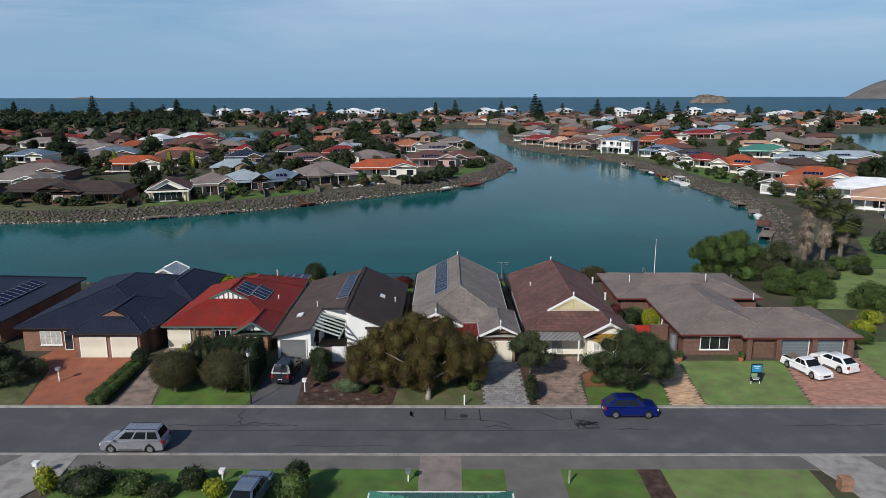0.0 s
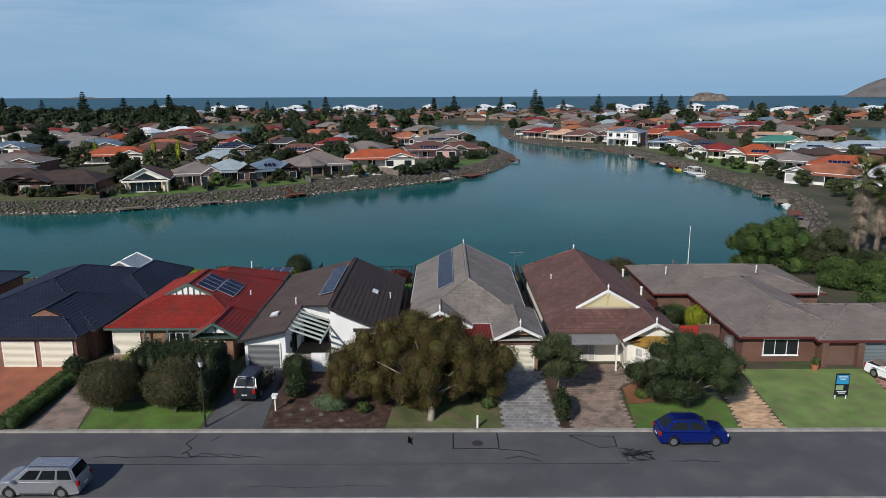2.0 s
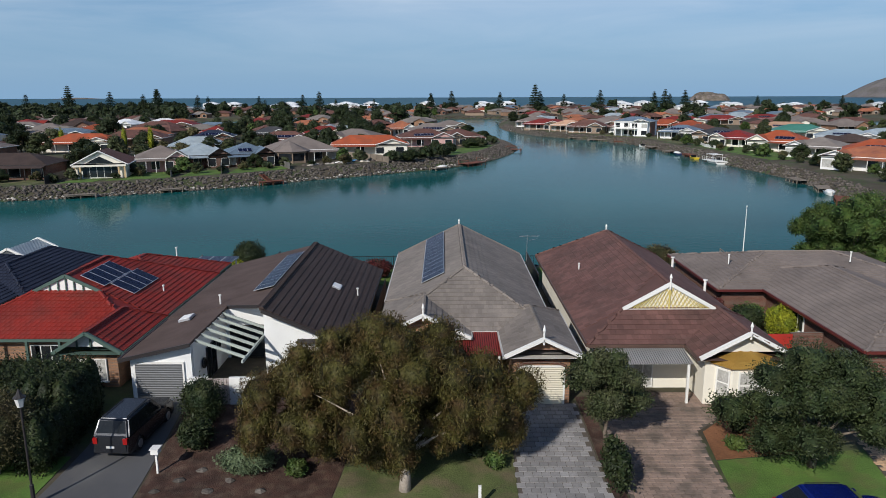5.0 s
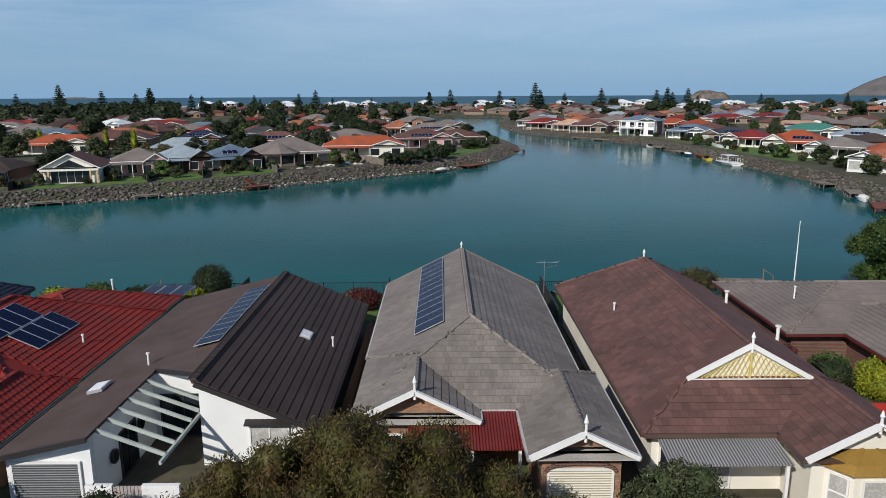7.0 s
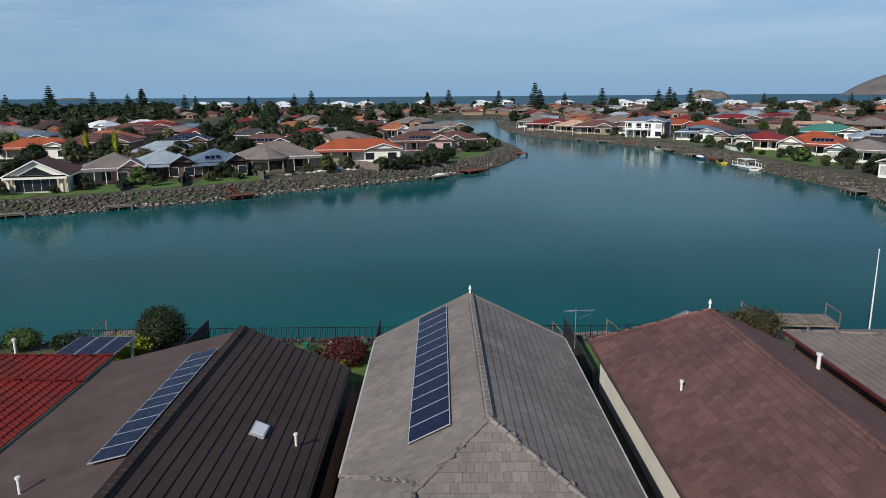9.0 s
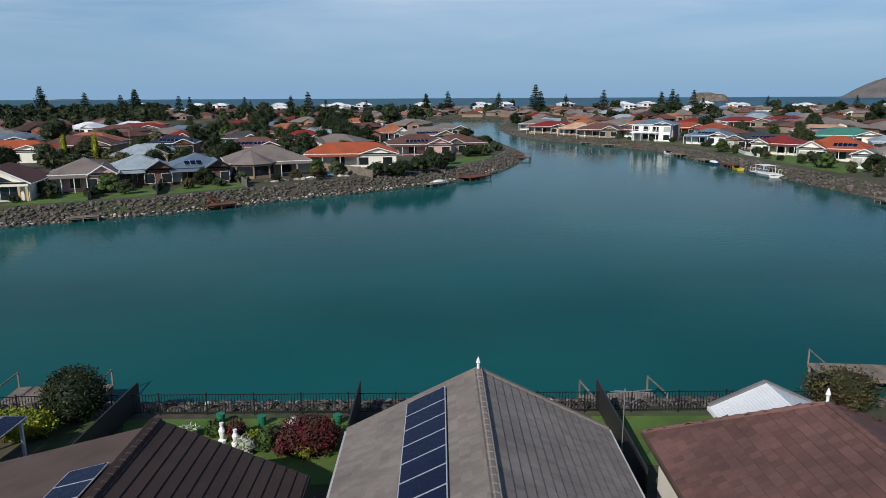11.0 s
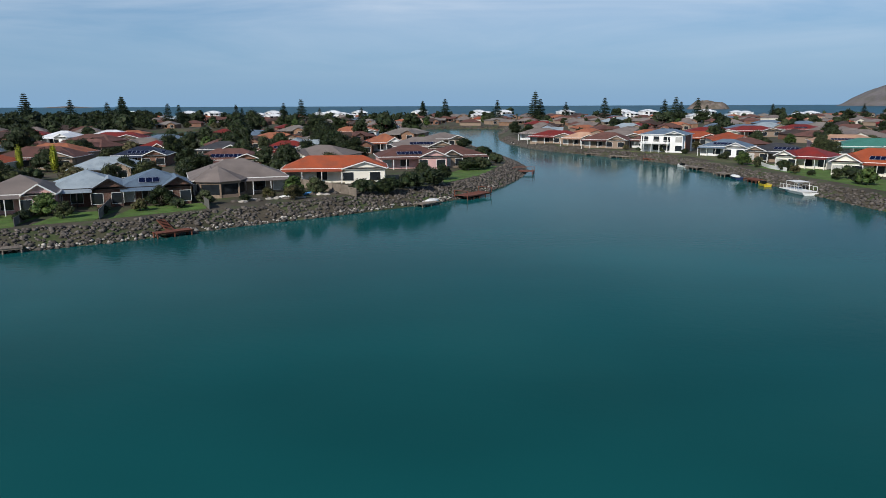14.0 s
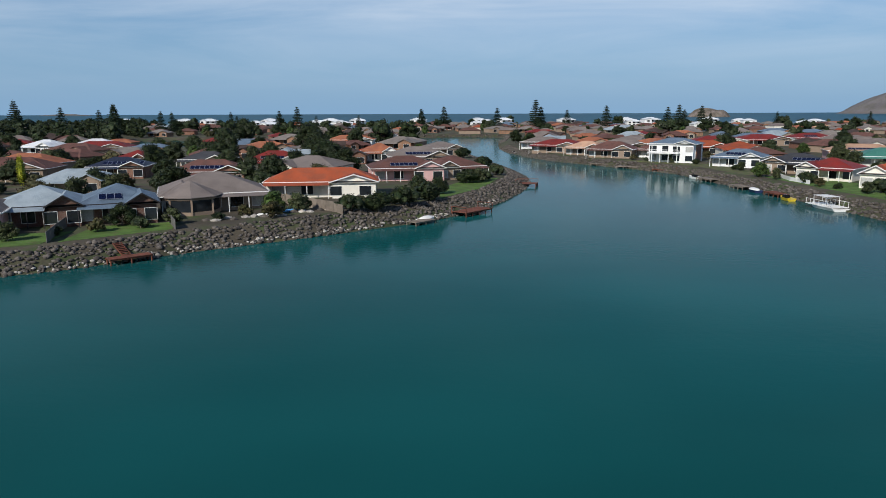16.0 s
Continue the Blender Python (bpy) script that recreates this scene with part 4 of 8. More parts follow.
def bay_window(ob, x, y, z):
    """A three-sided bay under a curved gold canopy."""
    o = Vector(local(ob, x, y, z))
    base = [(-1.5, 0), (-0.85, -0.85), (0.85, -0.85), (1.5, 0)]
    bay = part("bay", slab(bmesh.new(), [o + Vector((*p, 2.3)) for p in base], 2.9), M_CREAM, ob)
    bm = bmesh.new()
    for f, (zz, g) in enumerate(((2.32, 1.22), (2.62, 0.95), (2.78, 0.6))):
        ring = [o + Vector((p[0] * g, p[1] * g, zz)) for p in base]
        nxt = [o + Vector((p[0] * q, p[1] * q, z2)) for z2, q in (((2.62, 0.95), (2.78, 0.6), (2.95, 0.2))[f],) for p in base]
        a, b = [bm.verts.new(p) for p in ring], [bm.verts.new(p) for p in nxt]
        for i in range(3):
            bm.faces.new((a[i], a[i + 1], b[i + 1], b[i]))
    bmesh.ops.solidify(bm, geom=bm.faces[:], thickness=0.04)
    part("canopy", bm, M_CORRGOLD, bay, "gold painted bay canopy")
    for c, ang, w in (((-1.175, -0.425), -52.6, 0.75), ((0, -0.85), 0, 1.15), ((1.175, -0.425), 52.6, 0.75)):
        m = Matrix.Translation(o) @ pose(c[0], c[1], 0.65, 0, 0, ang)
        bm = bmesh.new()
        h = 1.45
        for q in ((-w / 2, 0, -w / 2 + 0.07, h), (w / 2 - 0.07, 0, w / 2, h), (-w / 2 + 0.07, 0, w / 2 - 0.07, 0.07), (-w / 2 + 0.07, h - 0.07, w / 2 - 0.07, h), (-w / 2 + 0.07, h / 2 - 0.03, w / 2 - 0.07, h / 2 + 0.03)):
            box(bm, q[0], -0.06, q[1], q[2], 0.02, q[3], m)
        wn_ = part("sash_window", bm, M_TRIM, bay)
        part("pane", cube(-w / 2 + 0.07, -0.03, 0.07, w / 2 - 0.07, -0.01, h - 0.07, m=m), M_CURTAIN, wn_)


bay_window(brown, 15.5, 65.12, 0.6)
vent_pipe(brown, *local(brown, 9.6, 79.4, 4.3), 0.4)
for x, y in ((17.75, 84.0), (17.8, 77.2)):
    vent_pipe(brown, *local(brown, x, y, 3.3), 0.75, 0.09)
for y in np.arange(68.4, 88.0, 2.4):
    part("fence_panel", cube(*local(brown, 7.02, y, 0.1), *local(brown, 7.07, y + 2.36, 2.2)), M_TRIMDARK, brown)

# red house details
bm = bmesh.new()
for s in (-1, 1):
    beam(bm, local(red, -23.45 + s * 2.2, 73.08, 4.52), local(red, -23.45, 73.08, 5.6), 0.1, 0.2)
    beam(bm, local(red, -19.35 + s * 1.95, 66.95, 2.78), local(red, -19.35, 66.95, 3.97), 0.1, 0.2)
for x in (-24.5, -23.95, -23.45, -22.95, -22.4):
    beam(bm, local(red, x, 73.1, 4.6), local(red, x, 73.1, 5.45 - abs(x + 23.45) * 0.45), 0.07, 0.07)
for x in (-20.1, -19.35, -18.6):
    beam(bm, local(red, x, 67.4, 3.0), local(red, x, 67.4, 3.8 - abs(x + 19.35) * 0.5), 0.08, 0.08)
part("gable_timbering", bm, M_TRIMGREEN, red, "dark green gable timbers")
put_door(red, -27.7, 69.75, 0.35, 2.2, 2.0, M_DOORCREAM)
put_window(red, -19.4, 67.45, 1.0, 1.6, 1.3, mullions=2, glass=M_CURTAIN)
put_window(red, -23.2, 69.75, 0.9, 1.8, 1.4, mullions=2)
for x in (-25.9, -24.0, -22.1):
    part("post", cube(*local(red, x - 0.07, 69.2, -0.2), *local(red, x + 0.07, 69.34, 2.75)), M_TRIMGREEN, red)
for f in range(2):
    u_, v_ = Vector((0, 1, 0)), Vector((-5.85, 0, 2.75)).normalized()
    solar_array(red, local(red, -19.95 - f * 1.52, 74.1 - f * 0.25 + (0.0 if f else 0.45), 2.8 + (19.95 + f * 1.52 - 17.6) * 0.47), u_, v_, 4, 1, 0.98, 1.62, 0.02)
for x, y, z in ((-19.0, 77.0, 3.4), (-21.0, 85.0, 4.3)):
    vent_pipe(red, *local(red, x, y, z), 0.45)
for y in np.arange(68.0, 88.0, 2.4):
    part("fence_panel", cube(*local(red, -17.2, y, 0.1), *local(red, -17.16, y + 2.36, 1.9)), M_TRIMDARK, red)

# white conservatory behind the navy house, panelled pergola behind the red one
house("white conservatory with a pale sheet roof behind a navy roofed house", [(-38.4, 88.9, -35.0, 93.4, 3.05, 0.85, "y", "gg")], R_STEEL, M_WHITE, M_TRIM, base=0.3, category="conservatory", overhang=0.3)
perg = thing("pergola", "white post pergola roofed with dark solar panels", "pergola", (-19.75, 90.1, 0.3))
for a in (-1.45, 1.4):
    for b in (-1.4, 1.5):
        part("post", cube(a - 0.06, b - 0.06, -0.3, a + 0.06, b + 0.06, 2.02), M_TRIM, perg)
for b in (-1.4, 1.5):
    part("beam", beam(bmesh.new(), (-1.7, b, 2.1), (1.65, b, 2.1), 0.1, 0.16), M_TRIM, perg)
for k in range(3):
    x = -1.66 + k * 1.12
    pan = part("solar_panel", cube(x, -1.6, 2.19, x + 1.06, 1.7, 2.24), M_PVFRAME, perg, "dark blue solar panel in an aluminium frame")
    part("cell_sheet", cube(x + 0.04, -1.56, 2.24, x + 1.02, 1.66, 2.248), M_PVCELL, pan)

# navy house details
put_door(navy, -35.4, 67.26, 0.25, 2.5, 2.1, M_DOORCREAM)
put_door(navy, -32.3, 67.26, 0.25, 2.5, 2.1, M_DOORCREAM)
put_window(navy, -40.6, 69.05, 0.9, 2.2, 1.5, mullions=3, rail=True, glass=M_CURTAIN)
put_window(navy, -38.8, 69.05, 0.4, 0.9, 2.0, mullions=0, sill=False)
h_v = Vector((7.7, 0, 2.3)).normalized()
solar_array(farnavy, local(farnavy, -48.7, 74.0, 2.9 + 2.1 * 0.3), (0, 1, 0), (-h_v.x, 0, h_v.z), 9, 1, 0.98, 1.7)
for x in (-58, -54, -50):
    put_window(farnavy, x, 70.95, 0.9, 1.6, 1.2)

# taupe house details
put_window(taupe, 26.9, 68.05, 0.8, 2.9, 1.4, mullions=2)
for x in (34.6, 38.0):
    put_door(taupe, x, 67.26, 0.2, 2.6, 2.0, M_DOORBLUE)
for x in (29.9, 32.8, 36.3, 39.8):
    part("brick_pier", cube(*local(taupe, x - 0.25, 66.75, 0.0), *local(taupe, x + 0.25, 67.2, 2.4)), M_BRICKDARK, taupe)
put_window(taupe, 23.75, 76.0, 0.9, 1.6, 1.2, "-x")
for x, y, z in ((22.5, 85.0, 3.6), (31.5, 84.0, 4.0), (34.4, 77.0, 3.6)):
    vent_pipe(taupe, *local(taupe, x, y, z), 0.45)
part("water_tank", tube(bmesh.new(), [local(taupe, 23.3, 69.6, 0.1), local(taupe, 23.3, 69.6, 1.9)], [0.4, 0.4], 14), M_METAL, taupe, "pale metal water heater")
tagged(part("garden_gate", cube(20.0, 72.3, 0.1, 21.6, 72.4, 1.9), mat("red_gate_paint", (0.38, 0.03, 0.02), 0.6)), "bright red timber garden gate", "gate")
bm = cube(18.4, 72.5, 0.0, 20.0, 72.72, 1.9)
box(bm, 21.6, 72.5, 0.0, 23.6, 72.72, 1.9)
tagged(part("garden_wall", bm, M_BRICKDARK), "dark brick garden wall beside the gate", "wall", kind="structure")

# ---- near gardens, drives and verges ----
draped("driveway", [(-36.4, 56.4), (-31.0, 56.4), (-30.3, 68.0), (-40.5, 69.6), (-41.0, 67.0), (-38.2, 64.0)], 0.02, M_TERRA, "terracotta paved driveway")
draped("driveway", [(-29.0, 56.4), (-25.4, 56.4), (-26.2, 60), (-26.4, 69.6), (-29.0, 69.6)], 0.02, M_PAVER, "brown paved driveway")
draped("lawn", [(-25.3, 56.4), (-17.3, 56.4), (-17.2, 60.5), (-25.9, 60.5)], 0.025, M_LAWN, "green mown front lawn")
draped("driveway", [(-17.1, 56.4), (-13.0, 56.4), (-13.6, 65.9), (-16.6, 65.9)], 0.02, M_ASPHALT, "dark asphalt driveway")
draped("garden_bed", [(-12.9, 56.4), (-4.8, 56.4), (-3.9, 66.5), (-9.8, 66.5), (-13.4, 65.0)], 0.02, M_MULCH, "dark bark mulch garden bed")
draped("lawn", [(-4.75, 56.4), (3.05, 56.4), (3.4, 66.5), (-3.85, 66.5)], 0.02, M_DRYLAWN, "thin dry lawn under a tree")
draped("garden_bed", [(7.1, 56.4), (7.65, 56.4), (7.7, 66), (7.0, 66)], 0.02, M_MULCH, "narrow mulch strip between drives")
draped("lawn", [(12.1, 56.4), (18.95, 56.4), (19.6, 61), (16.2, 60.5), (12.4, 60.0)], 0.025, M_LAWN, "green lawn beside the drive")
draped("garden_bed", [(12.4, 60.1), (16.2, 60.6), (18.5, 62.0), (17.2, 64.2), (14.0, 63.6), (12.6, 62.4)], 0.03, M_SOILRED, "reddish bark garden island")
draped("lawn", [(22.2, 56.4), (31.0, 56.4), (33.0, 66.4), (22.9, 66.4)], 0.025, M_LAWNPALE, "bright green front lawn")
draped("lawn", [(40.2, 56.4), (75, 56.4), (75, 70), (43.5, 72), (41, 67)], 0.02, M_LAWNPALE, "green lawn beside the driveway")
draped("lawn", [(44, 84), (75, 80), (80, 104), (62, 104), (52, 100)], 0.02, M_LAWNPALE, "green lawn by the water")
draped("lawn", [(61, 104.6), (79, 104.6), (88, 128), (75, 128), (69, 114)], 0.02, M_LAWN, "green garden lawn beside the palms")
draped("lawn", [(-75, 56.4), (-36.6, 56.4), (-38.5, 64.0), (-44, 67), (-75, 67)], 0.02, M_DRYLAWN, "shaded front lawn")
draped("lawn", [(-13, 89), (-4.5, 89.5), (-4.5, 96), (-16, 96)], 0.02, M_LAWN, "green back lawn")
draped("lawn", [(7.4, 91), (19, 91), (19, 96), (7.4, 96)], 0.02, M_LAWN, "green back lawn")


def pavers(name, pts, w, l, material, label, gap=0.012, limit=300):
    """A drive of single pavers over its bed: those by the street as pieces, the rest joined."""
    bed = draped(name, pts, 0.005, mat("paving_sand", (0.10, 0.085, 0.07), 0.95), label)
    xs, ys = [p[0] for p in pts], [p[1] for p in pts]
    spots, j, y = [], 0, min(ys)
    while y < max(ys):
        x = min(xs) - (w / 2 if j % 2 else 0)
        while x < max(xs):
            spots.append((x + w / 2, y + l / 2))
            x += w
        y += l
        j += 1
    c = np.array(spots)
    c = c[shore_distance(c[:, 0], c[:, 1], list(pts)) < -w * 0.2]
    z = ground_z(c[:, 0], c[:, 1])
    sh = cube(-w / 2 + gap, -l / 2 + gap, -0.04, w / 2 - gap, l / 2 - gap, 0.03)
    me = bpy.data.meshes.new("paver")
    sh.to_mesh(me)
    sh.free()
    me.materials.append(material)
    tv, tf = np.array([v.co for v in me.vertices]), [tuple(p.vertices) for p in me.polygons]
    V, F, b = [], [], 0
    for i, ((x, y), zz) in enumerate(zip(c, z)):
        if i < limit:
            o = new("paver", me)
            o.parent = bed
            o.location = (x, y, zz)
        else:
            V.append(tv + (x, y, zz))
            F += [tuple(k + b for k in f) for f in tf]
            b += len(tv)
    if V:
        tagged(mesh_part("pavers", np.concatenate(V), F, material, bed), "", kind="stuff")


pavers("driveway", [(3.1, 56.4), (7.0, 56.4), (6.95, 65.3), (3.4, 65.3)], 0.4, 0.4, M_PAVERGREY, "grey paved driveway", limit=200)
pavers("driveway", [(7.75, 56.4), (12.0, 56.4), (12.3, 62.4), (14.0, 63.8), (17.4, 64.3), (17.4, 65.4), (12.9, 66.6), (8.0, 66.6)], 0.4, 0.28, M_PAVER, "brown paved driveway", limit=200)
pavers("path", [(19.05, 56.4), (22.1, 56.4), (22.8, 67.0), (20.6, 67.0)], 0.42, 0.24, M_PAVERTAN, "tan paved garden path", limit=200)
pavers("driveway", [(31.1, 56.4), (40.1, 56.4), (41.0, 67.2), (33.1, 67.2)], 0.5, 0.26, mat("red_paver", (0.38, 0.20, 0.145), 0.85, vary=0.15, scale=0.6, fine=10, bump=0.25, pieces=0.2), "red brown paved driveway", limit=200)

# the verge on the camera's side of the street
sheet("footpath", -90, 46.0, 90, 47.9, 0.08, M_PATHASPH, "worn asphalt footpath", 0.3)
sheet("lawn", -26.5, 36.0, -2.0, 46.0, 0.06, M_LAWN, "green verge lawn", 0.3)
sheet("lawn", 1.0, 36.0, 4.0, 46.0, 0.06, M_LAWN, "green verge lawn", 0.3)
sheet("lawn", 8.0, 36.0, 13.4, 46.0, 0.06, M_LAWN, "green verge lawn", 0.3)
sheet("garden_bed", 13.4, 36.0, 15.0, 46.0, 0.07, M_MULCH, "dark mulch strip", 0.3)
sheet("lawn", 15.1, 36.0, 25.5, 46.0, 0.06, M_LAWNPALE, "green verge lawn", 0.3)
sheet("driveway", -2.0, 36.0, 1.0, 47.95, 0.085, mat("pinkish_concrete", (0.24, 0.20, 0.17), 0.9, second=(0.19, 0.16, 0.14)), "pinkish concrete driveway", 0.3)
sheet("driveway", 4.0, 36.0, 8.0, 46.0, 0.065, M_PATHASPH, "worn asphalt driveway", 0.3)
draped("driveway", [(-31.2, 47.9), (-27.2, 47.9), (-27.0, 45.0), (-31.0, 36), (-36, 36), (-33, 44)], 0.11, M_CONCRETE, "pale concrete driveway")
draped("driveway", [(25.8, 47.9), (30.2, 47.9), (31.5, 44.0), (33, 36), (28, 36), (27.0, 44)], 0.11, M_CONCRETE, "pale concrete driveway")
# ---- plants ----


def cores(b, fill, r):
    """The dense inner mass of each lump: an uneven rounded body of small quads."""
    V, F, seen = [], [], {}
    for ax in range(3):
        for sg in (-1, 1):
            for i in range(2):
                for j in range(2):
                    f = []
                    for u, v in ((i, j), (i + 1, j), (i + 1, j + 1), (i, j + 1)):
                        p = [u - 1, v - 1]
                        p.insert(ax, sg)
                        p = tuple(p)
                        seen.setdefault(p, len(seen))
                        f.append(seen[p])
                    F.append(f)
    P = np.array(list(seen), float)
    P /= np.linalg.norm(P, axis=1)[:, None]
    F = np.array(F)
    V = [q[:3] + P * q[3:6] * fill * (0.85 + 0.3 * r.rand(len(P)))[:, None] for q in b]
    return np.concatenate(V), np.concatenate([F + i * len(P) for i in range(len(b))])


def leaf_cloud(blobs, n, size, seed, shell=0.45, droop=0.0, flat=0.0, core=0.0, slim=0.42):
    """Leaves as small pointed blades in a set of lumps (x, y, z, rx, ry, rz), round dense inner masses of the given share."""
    r = np.random.RandomState(seed)
    b = np.array(blobs, float)
    wt = (b[:, 3] * b[:, 4] * b[:, 5]) ** 0.67
    k = r.choice(len(b), n, p=wt / wt.sum())
    d = r.normal(size=(n, 3))
    d /= np.linalg.norm(d, axis=1)[:, None]
    rad = 1 - shell * r.rand(n) ** 1.5
    rad *= 1 + 0.10 * r.normal(size=n)
    c = b[k, :3] + d * b[k, 3:] * rad[:, None]
    u = r.normal(size=(n, 3))
    u[:, 2] = u[:, 2] * (1 - flat) - droop * 1.5
    u /= np.linalg.norm(u, axis=1)[:, None]
    v = np.cross(u, d + 0.5 * r.normal(size=(n, 3)))
    v /= np.linalg.norm(v, axis=1)[:, None] + 1e-9
    s = size * (0.6 + 0.8 * r.rand(n))[:, None]
    V = np.stack([c - u * s, c + v * s * slim, c + u * s, c - v * s * slim], 1).reshape(-1, 3)
    F = np.arange(4 * n).reshape(n, 4)
    if core:
        cv, cf = cores(b, core, r)
        V, F = np.concatenate([V, cv]), np.concatenate([F, cf + 4 * n])
    return V, F


def fast_mesh(name, V, F, material, parent=None, label=""):
    me = bpy.data.meshes.new(name)
    me.vertices.add(len(V))
    me.vertices.foreach_set("co", np.asarray(V, np.float32).ravel())
    k = F.shape[1]
    me.loops.add(F.size)
    me.loops.foreach_set("vertex_index", F.ravel().astype(np.int32))
    me.polygons.add(len(F))
    me.polygons.foreach_set("loop_start", np.arange(0, F.size, k, dtype=np.int32))
    me.polygons.foreach_set("loop_total", np.full(len(F), k, np.int32))
    me.update(calc_edges=True)
    me.materials.append(material)
    ob = new(name, me)
    ob.parent = parent
    return tagged(ob, label) if label else ob


def lumps(n, rx, ry, z0, z1, lump, seed, taper=0.35):
    """Lump centres that fill an uneven crown from z0 to z1."""
    r = np.random.RandomState(seed)
    out = []
    for i in range(n):
        t = (i + r.rand()) / n
        z = z0 + (z1 - z0) * t
        w = math.sin(math.pi * (0.18 + 0.72 * t)) ** 0.7 * (1 - taper * t)
        a, q = r.rand() * 6.283, math.sqrt(r.rand())
        s = lump * (0.7 + 0.6 * r.rand())
        out.append((math.cos(a) * q * rx * w, math.sin(a) * q * ry * w, z, s, s, s * 0.75))
    return out


def tree(name, label, loc, h, rx, ry, leaf_m, seed, n=6000, size=0.16, trunk=0.16, clear=0.35, lump=0.9, count=16, bark=None, droop=0.2, category="tree", limbs=6, group="", core=0.72):
    r = random.Random(seed)
    ob = thing(name, label, category, loc, group=group)
    bl = lumps(count, rx, ry, h * clear, h - lump * 0.6, lump, seed)
    bm = bmesh.new()
    fork = h * clear * 0.8
    tube(bm, [(0, 0, -0.3), (r.uniform(-0.1, 0.1), r.uniform(-0.1, 0.1), fork * 0.5), (0, 0, fork)], [trunk * 1.35, trunk, trunk * 0.85], 8)
    for b in bl[::max(1, len(bl) // limbs)]:
        e = Vector(b[:3])
        mid = Vector((e.x * 0.45, e.y * 0.45, fork + (e.z - fork) * 0.6))
        tube(bm, [(0, 0, fork - 0.05), mid, e], [trunk * 0.6, trunk * 0.38, trunk * 0.12], 6)
    part("trunk", bm, bark or M_BARK, ob, smooth=True)
    fast_mesh("crown", *leaf_cloud(bl, n, size, seed, droop=droop, core=core), leaf_m, ob)
    return ob


def shrub(label, loc, rx, ry, h, leaf_m, seed, n=2500, size=0.09, name="shrub", shell=0.3, boxy=False, category="shrub"):
    ob = thing(name, label, category, loc)
    r = np.random.RandomState(seed)
    if boxy:
        bl = [(x, y, h * 0.5, 0.55, 0.55, h * 0.52) for x in np.arange(-rx + 0.4, rx - 0.3, 0.7) for y in np.arange(-ry + 0.4, ry - 0.3, 0.7)]
        bl = bl or [(0, 0, h / 2, rx, ry, h / 2)]
    else:
        bl = [(0, 0, h * 0.52, rx * 0.93, ry * 0.93, h * 0.5)] + [(r.uniform(-0.45, 0.45) * rx, r.uniform(-0.45, 0.45) * ry, h * r.uniform(0.35, 0.72), rx * 0.5, ry * 0.5, h * 0.3) for _ in range(5)]
    bm = bmesh.new()
    for a in range(4):
        tube(bm, [(0, 0, -0.2), (0.3 * rx * math.cos(a * 1.6), 0.3 * ry * math.sin(a * 1.6), h * 0.6)], [0.05, 0.02], 5)
    part("stems", bm, M_BARK, ob)
    fast_mesh("foliage", *leaf_cloud(bl, n, size, seed, shell, core=0.84), leaf_m, ob)
    return ob


def gz(x, y):
    return (x, y, bank_z(x, y))


# the big olive-brown street tree, built of many drooping lumps
big = thing("tree", "large olive-brown wattle tree with drooping foliage and forked grey trunk", "tree", gz(-1.7, 57.9))
rr_ = random.Random(4)
bl = []
# heavy rounded clumps over a broad umbrella, lower to the west, with gaps between them
for ring, cnt, q in ((0, 5, 0.12), (1, 10, 0.42), (2, 15, 0.70), (3, 20, 0.96)):
    for i in range(cnt):
        a = 6.283 * (i + 0.5 * (ring % 2) + rr_.uniform(-0.3, 0.3)) / cnt
        x, y = -0.75 + 6.2 * q * math.cos(a), 2.3 + 3.1 * q * math.sin(a)
        s = rr_.uniform(0.62, 1.0)
        z = 6.35 - 2.3 * q ** 2 * (1.3 if x < -1 else 1.25) + rr_.uniform(-0.75, 0.3)
        bl.append((x, y, z, s * 1.1, s * 1.05, s * 0.9))
for i in range(30):
    x, y, s = rr_.uniform(-6.6, 0.4), rr_.uniform(0.3, 3.6), rr_.uniform(0.6, 0.95)
    bl.append((x, y, rr_.uniform(1.5, 3.6), s, s, s * 1.05))
for i in range(12):
    x, y, s = rr_.uniform(-1.6, 3.0), rr_.uniform(0.4, 2.2), rr_.uniform(0.5, 0.75)
    bl.append((x, y, rr_.uniform(2.3, 3.6), s, s, s * 1.1))
for i in range(14):
    x, y, s = rr_.uniform(1.2, 4.9), rr_.uniform(0.8, 3.6), rr_.uniform(0.6, 0.85)
    bl.append((x, y, rr_.uniform(2.0, 3.3), s, s, s * 1.05))
bm = bmesh.new()
tube(bm, [(0, 0, -0.3), (0.05, 0.05, 0.7), (-0.15, 0.2, 1.6)], [0.3, 0.22, 0.19], 9)
for b in bl[::3]:
    e = Vector(b[:3])
    tube(bm, [(-0.15, 0.2, 1.45), (e.x * 0.3, 0.2 + e.y * 0.3, 1.5 + (e.z - 1.5) * 0.45), (e.x * 0.7, e.y * 0.7, 1.5 + (e.z - 1.5) * 0.8), e], [0.07, 0.05, 0.03, 0.015], 6)
part("trunk", bm, M_BARKPALE, big, smooth=True)
fast_mesh("crown", *leaf_cloud(bl + [(b[0], b[1], b[2] - 0.5, 0.8 * b[3], 0.8 * b[4], 0.85 * b[5]) for b in bl], 270000, 0.068, 9, shell=0.32, droop=0.8, core=0.74, slim=0.26), L_OLIVE, big)

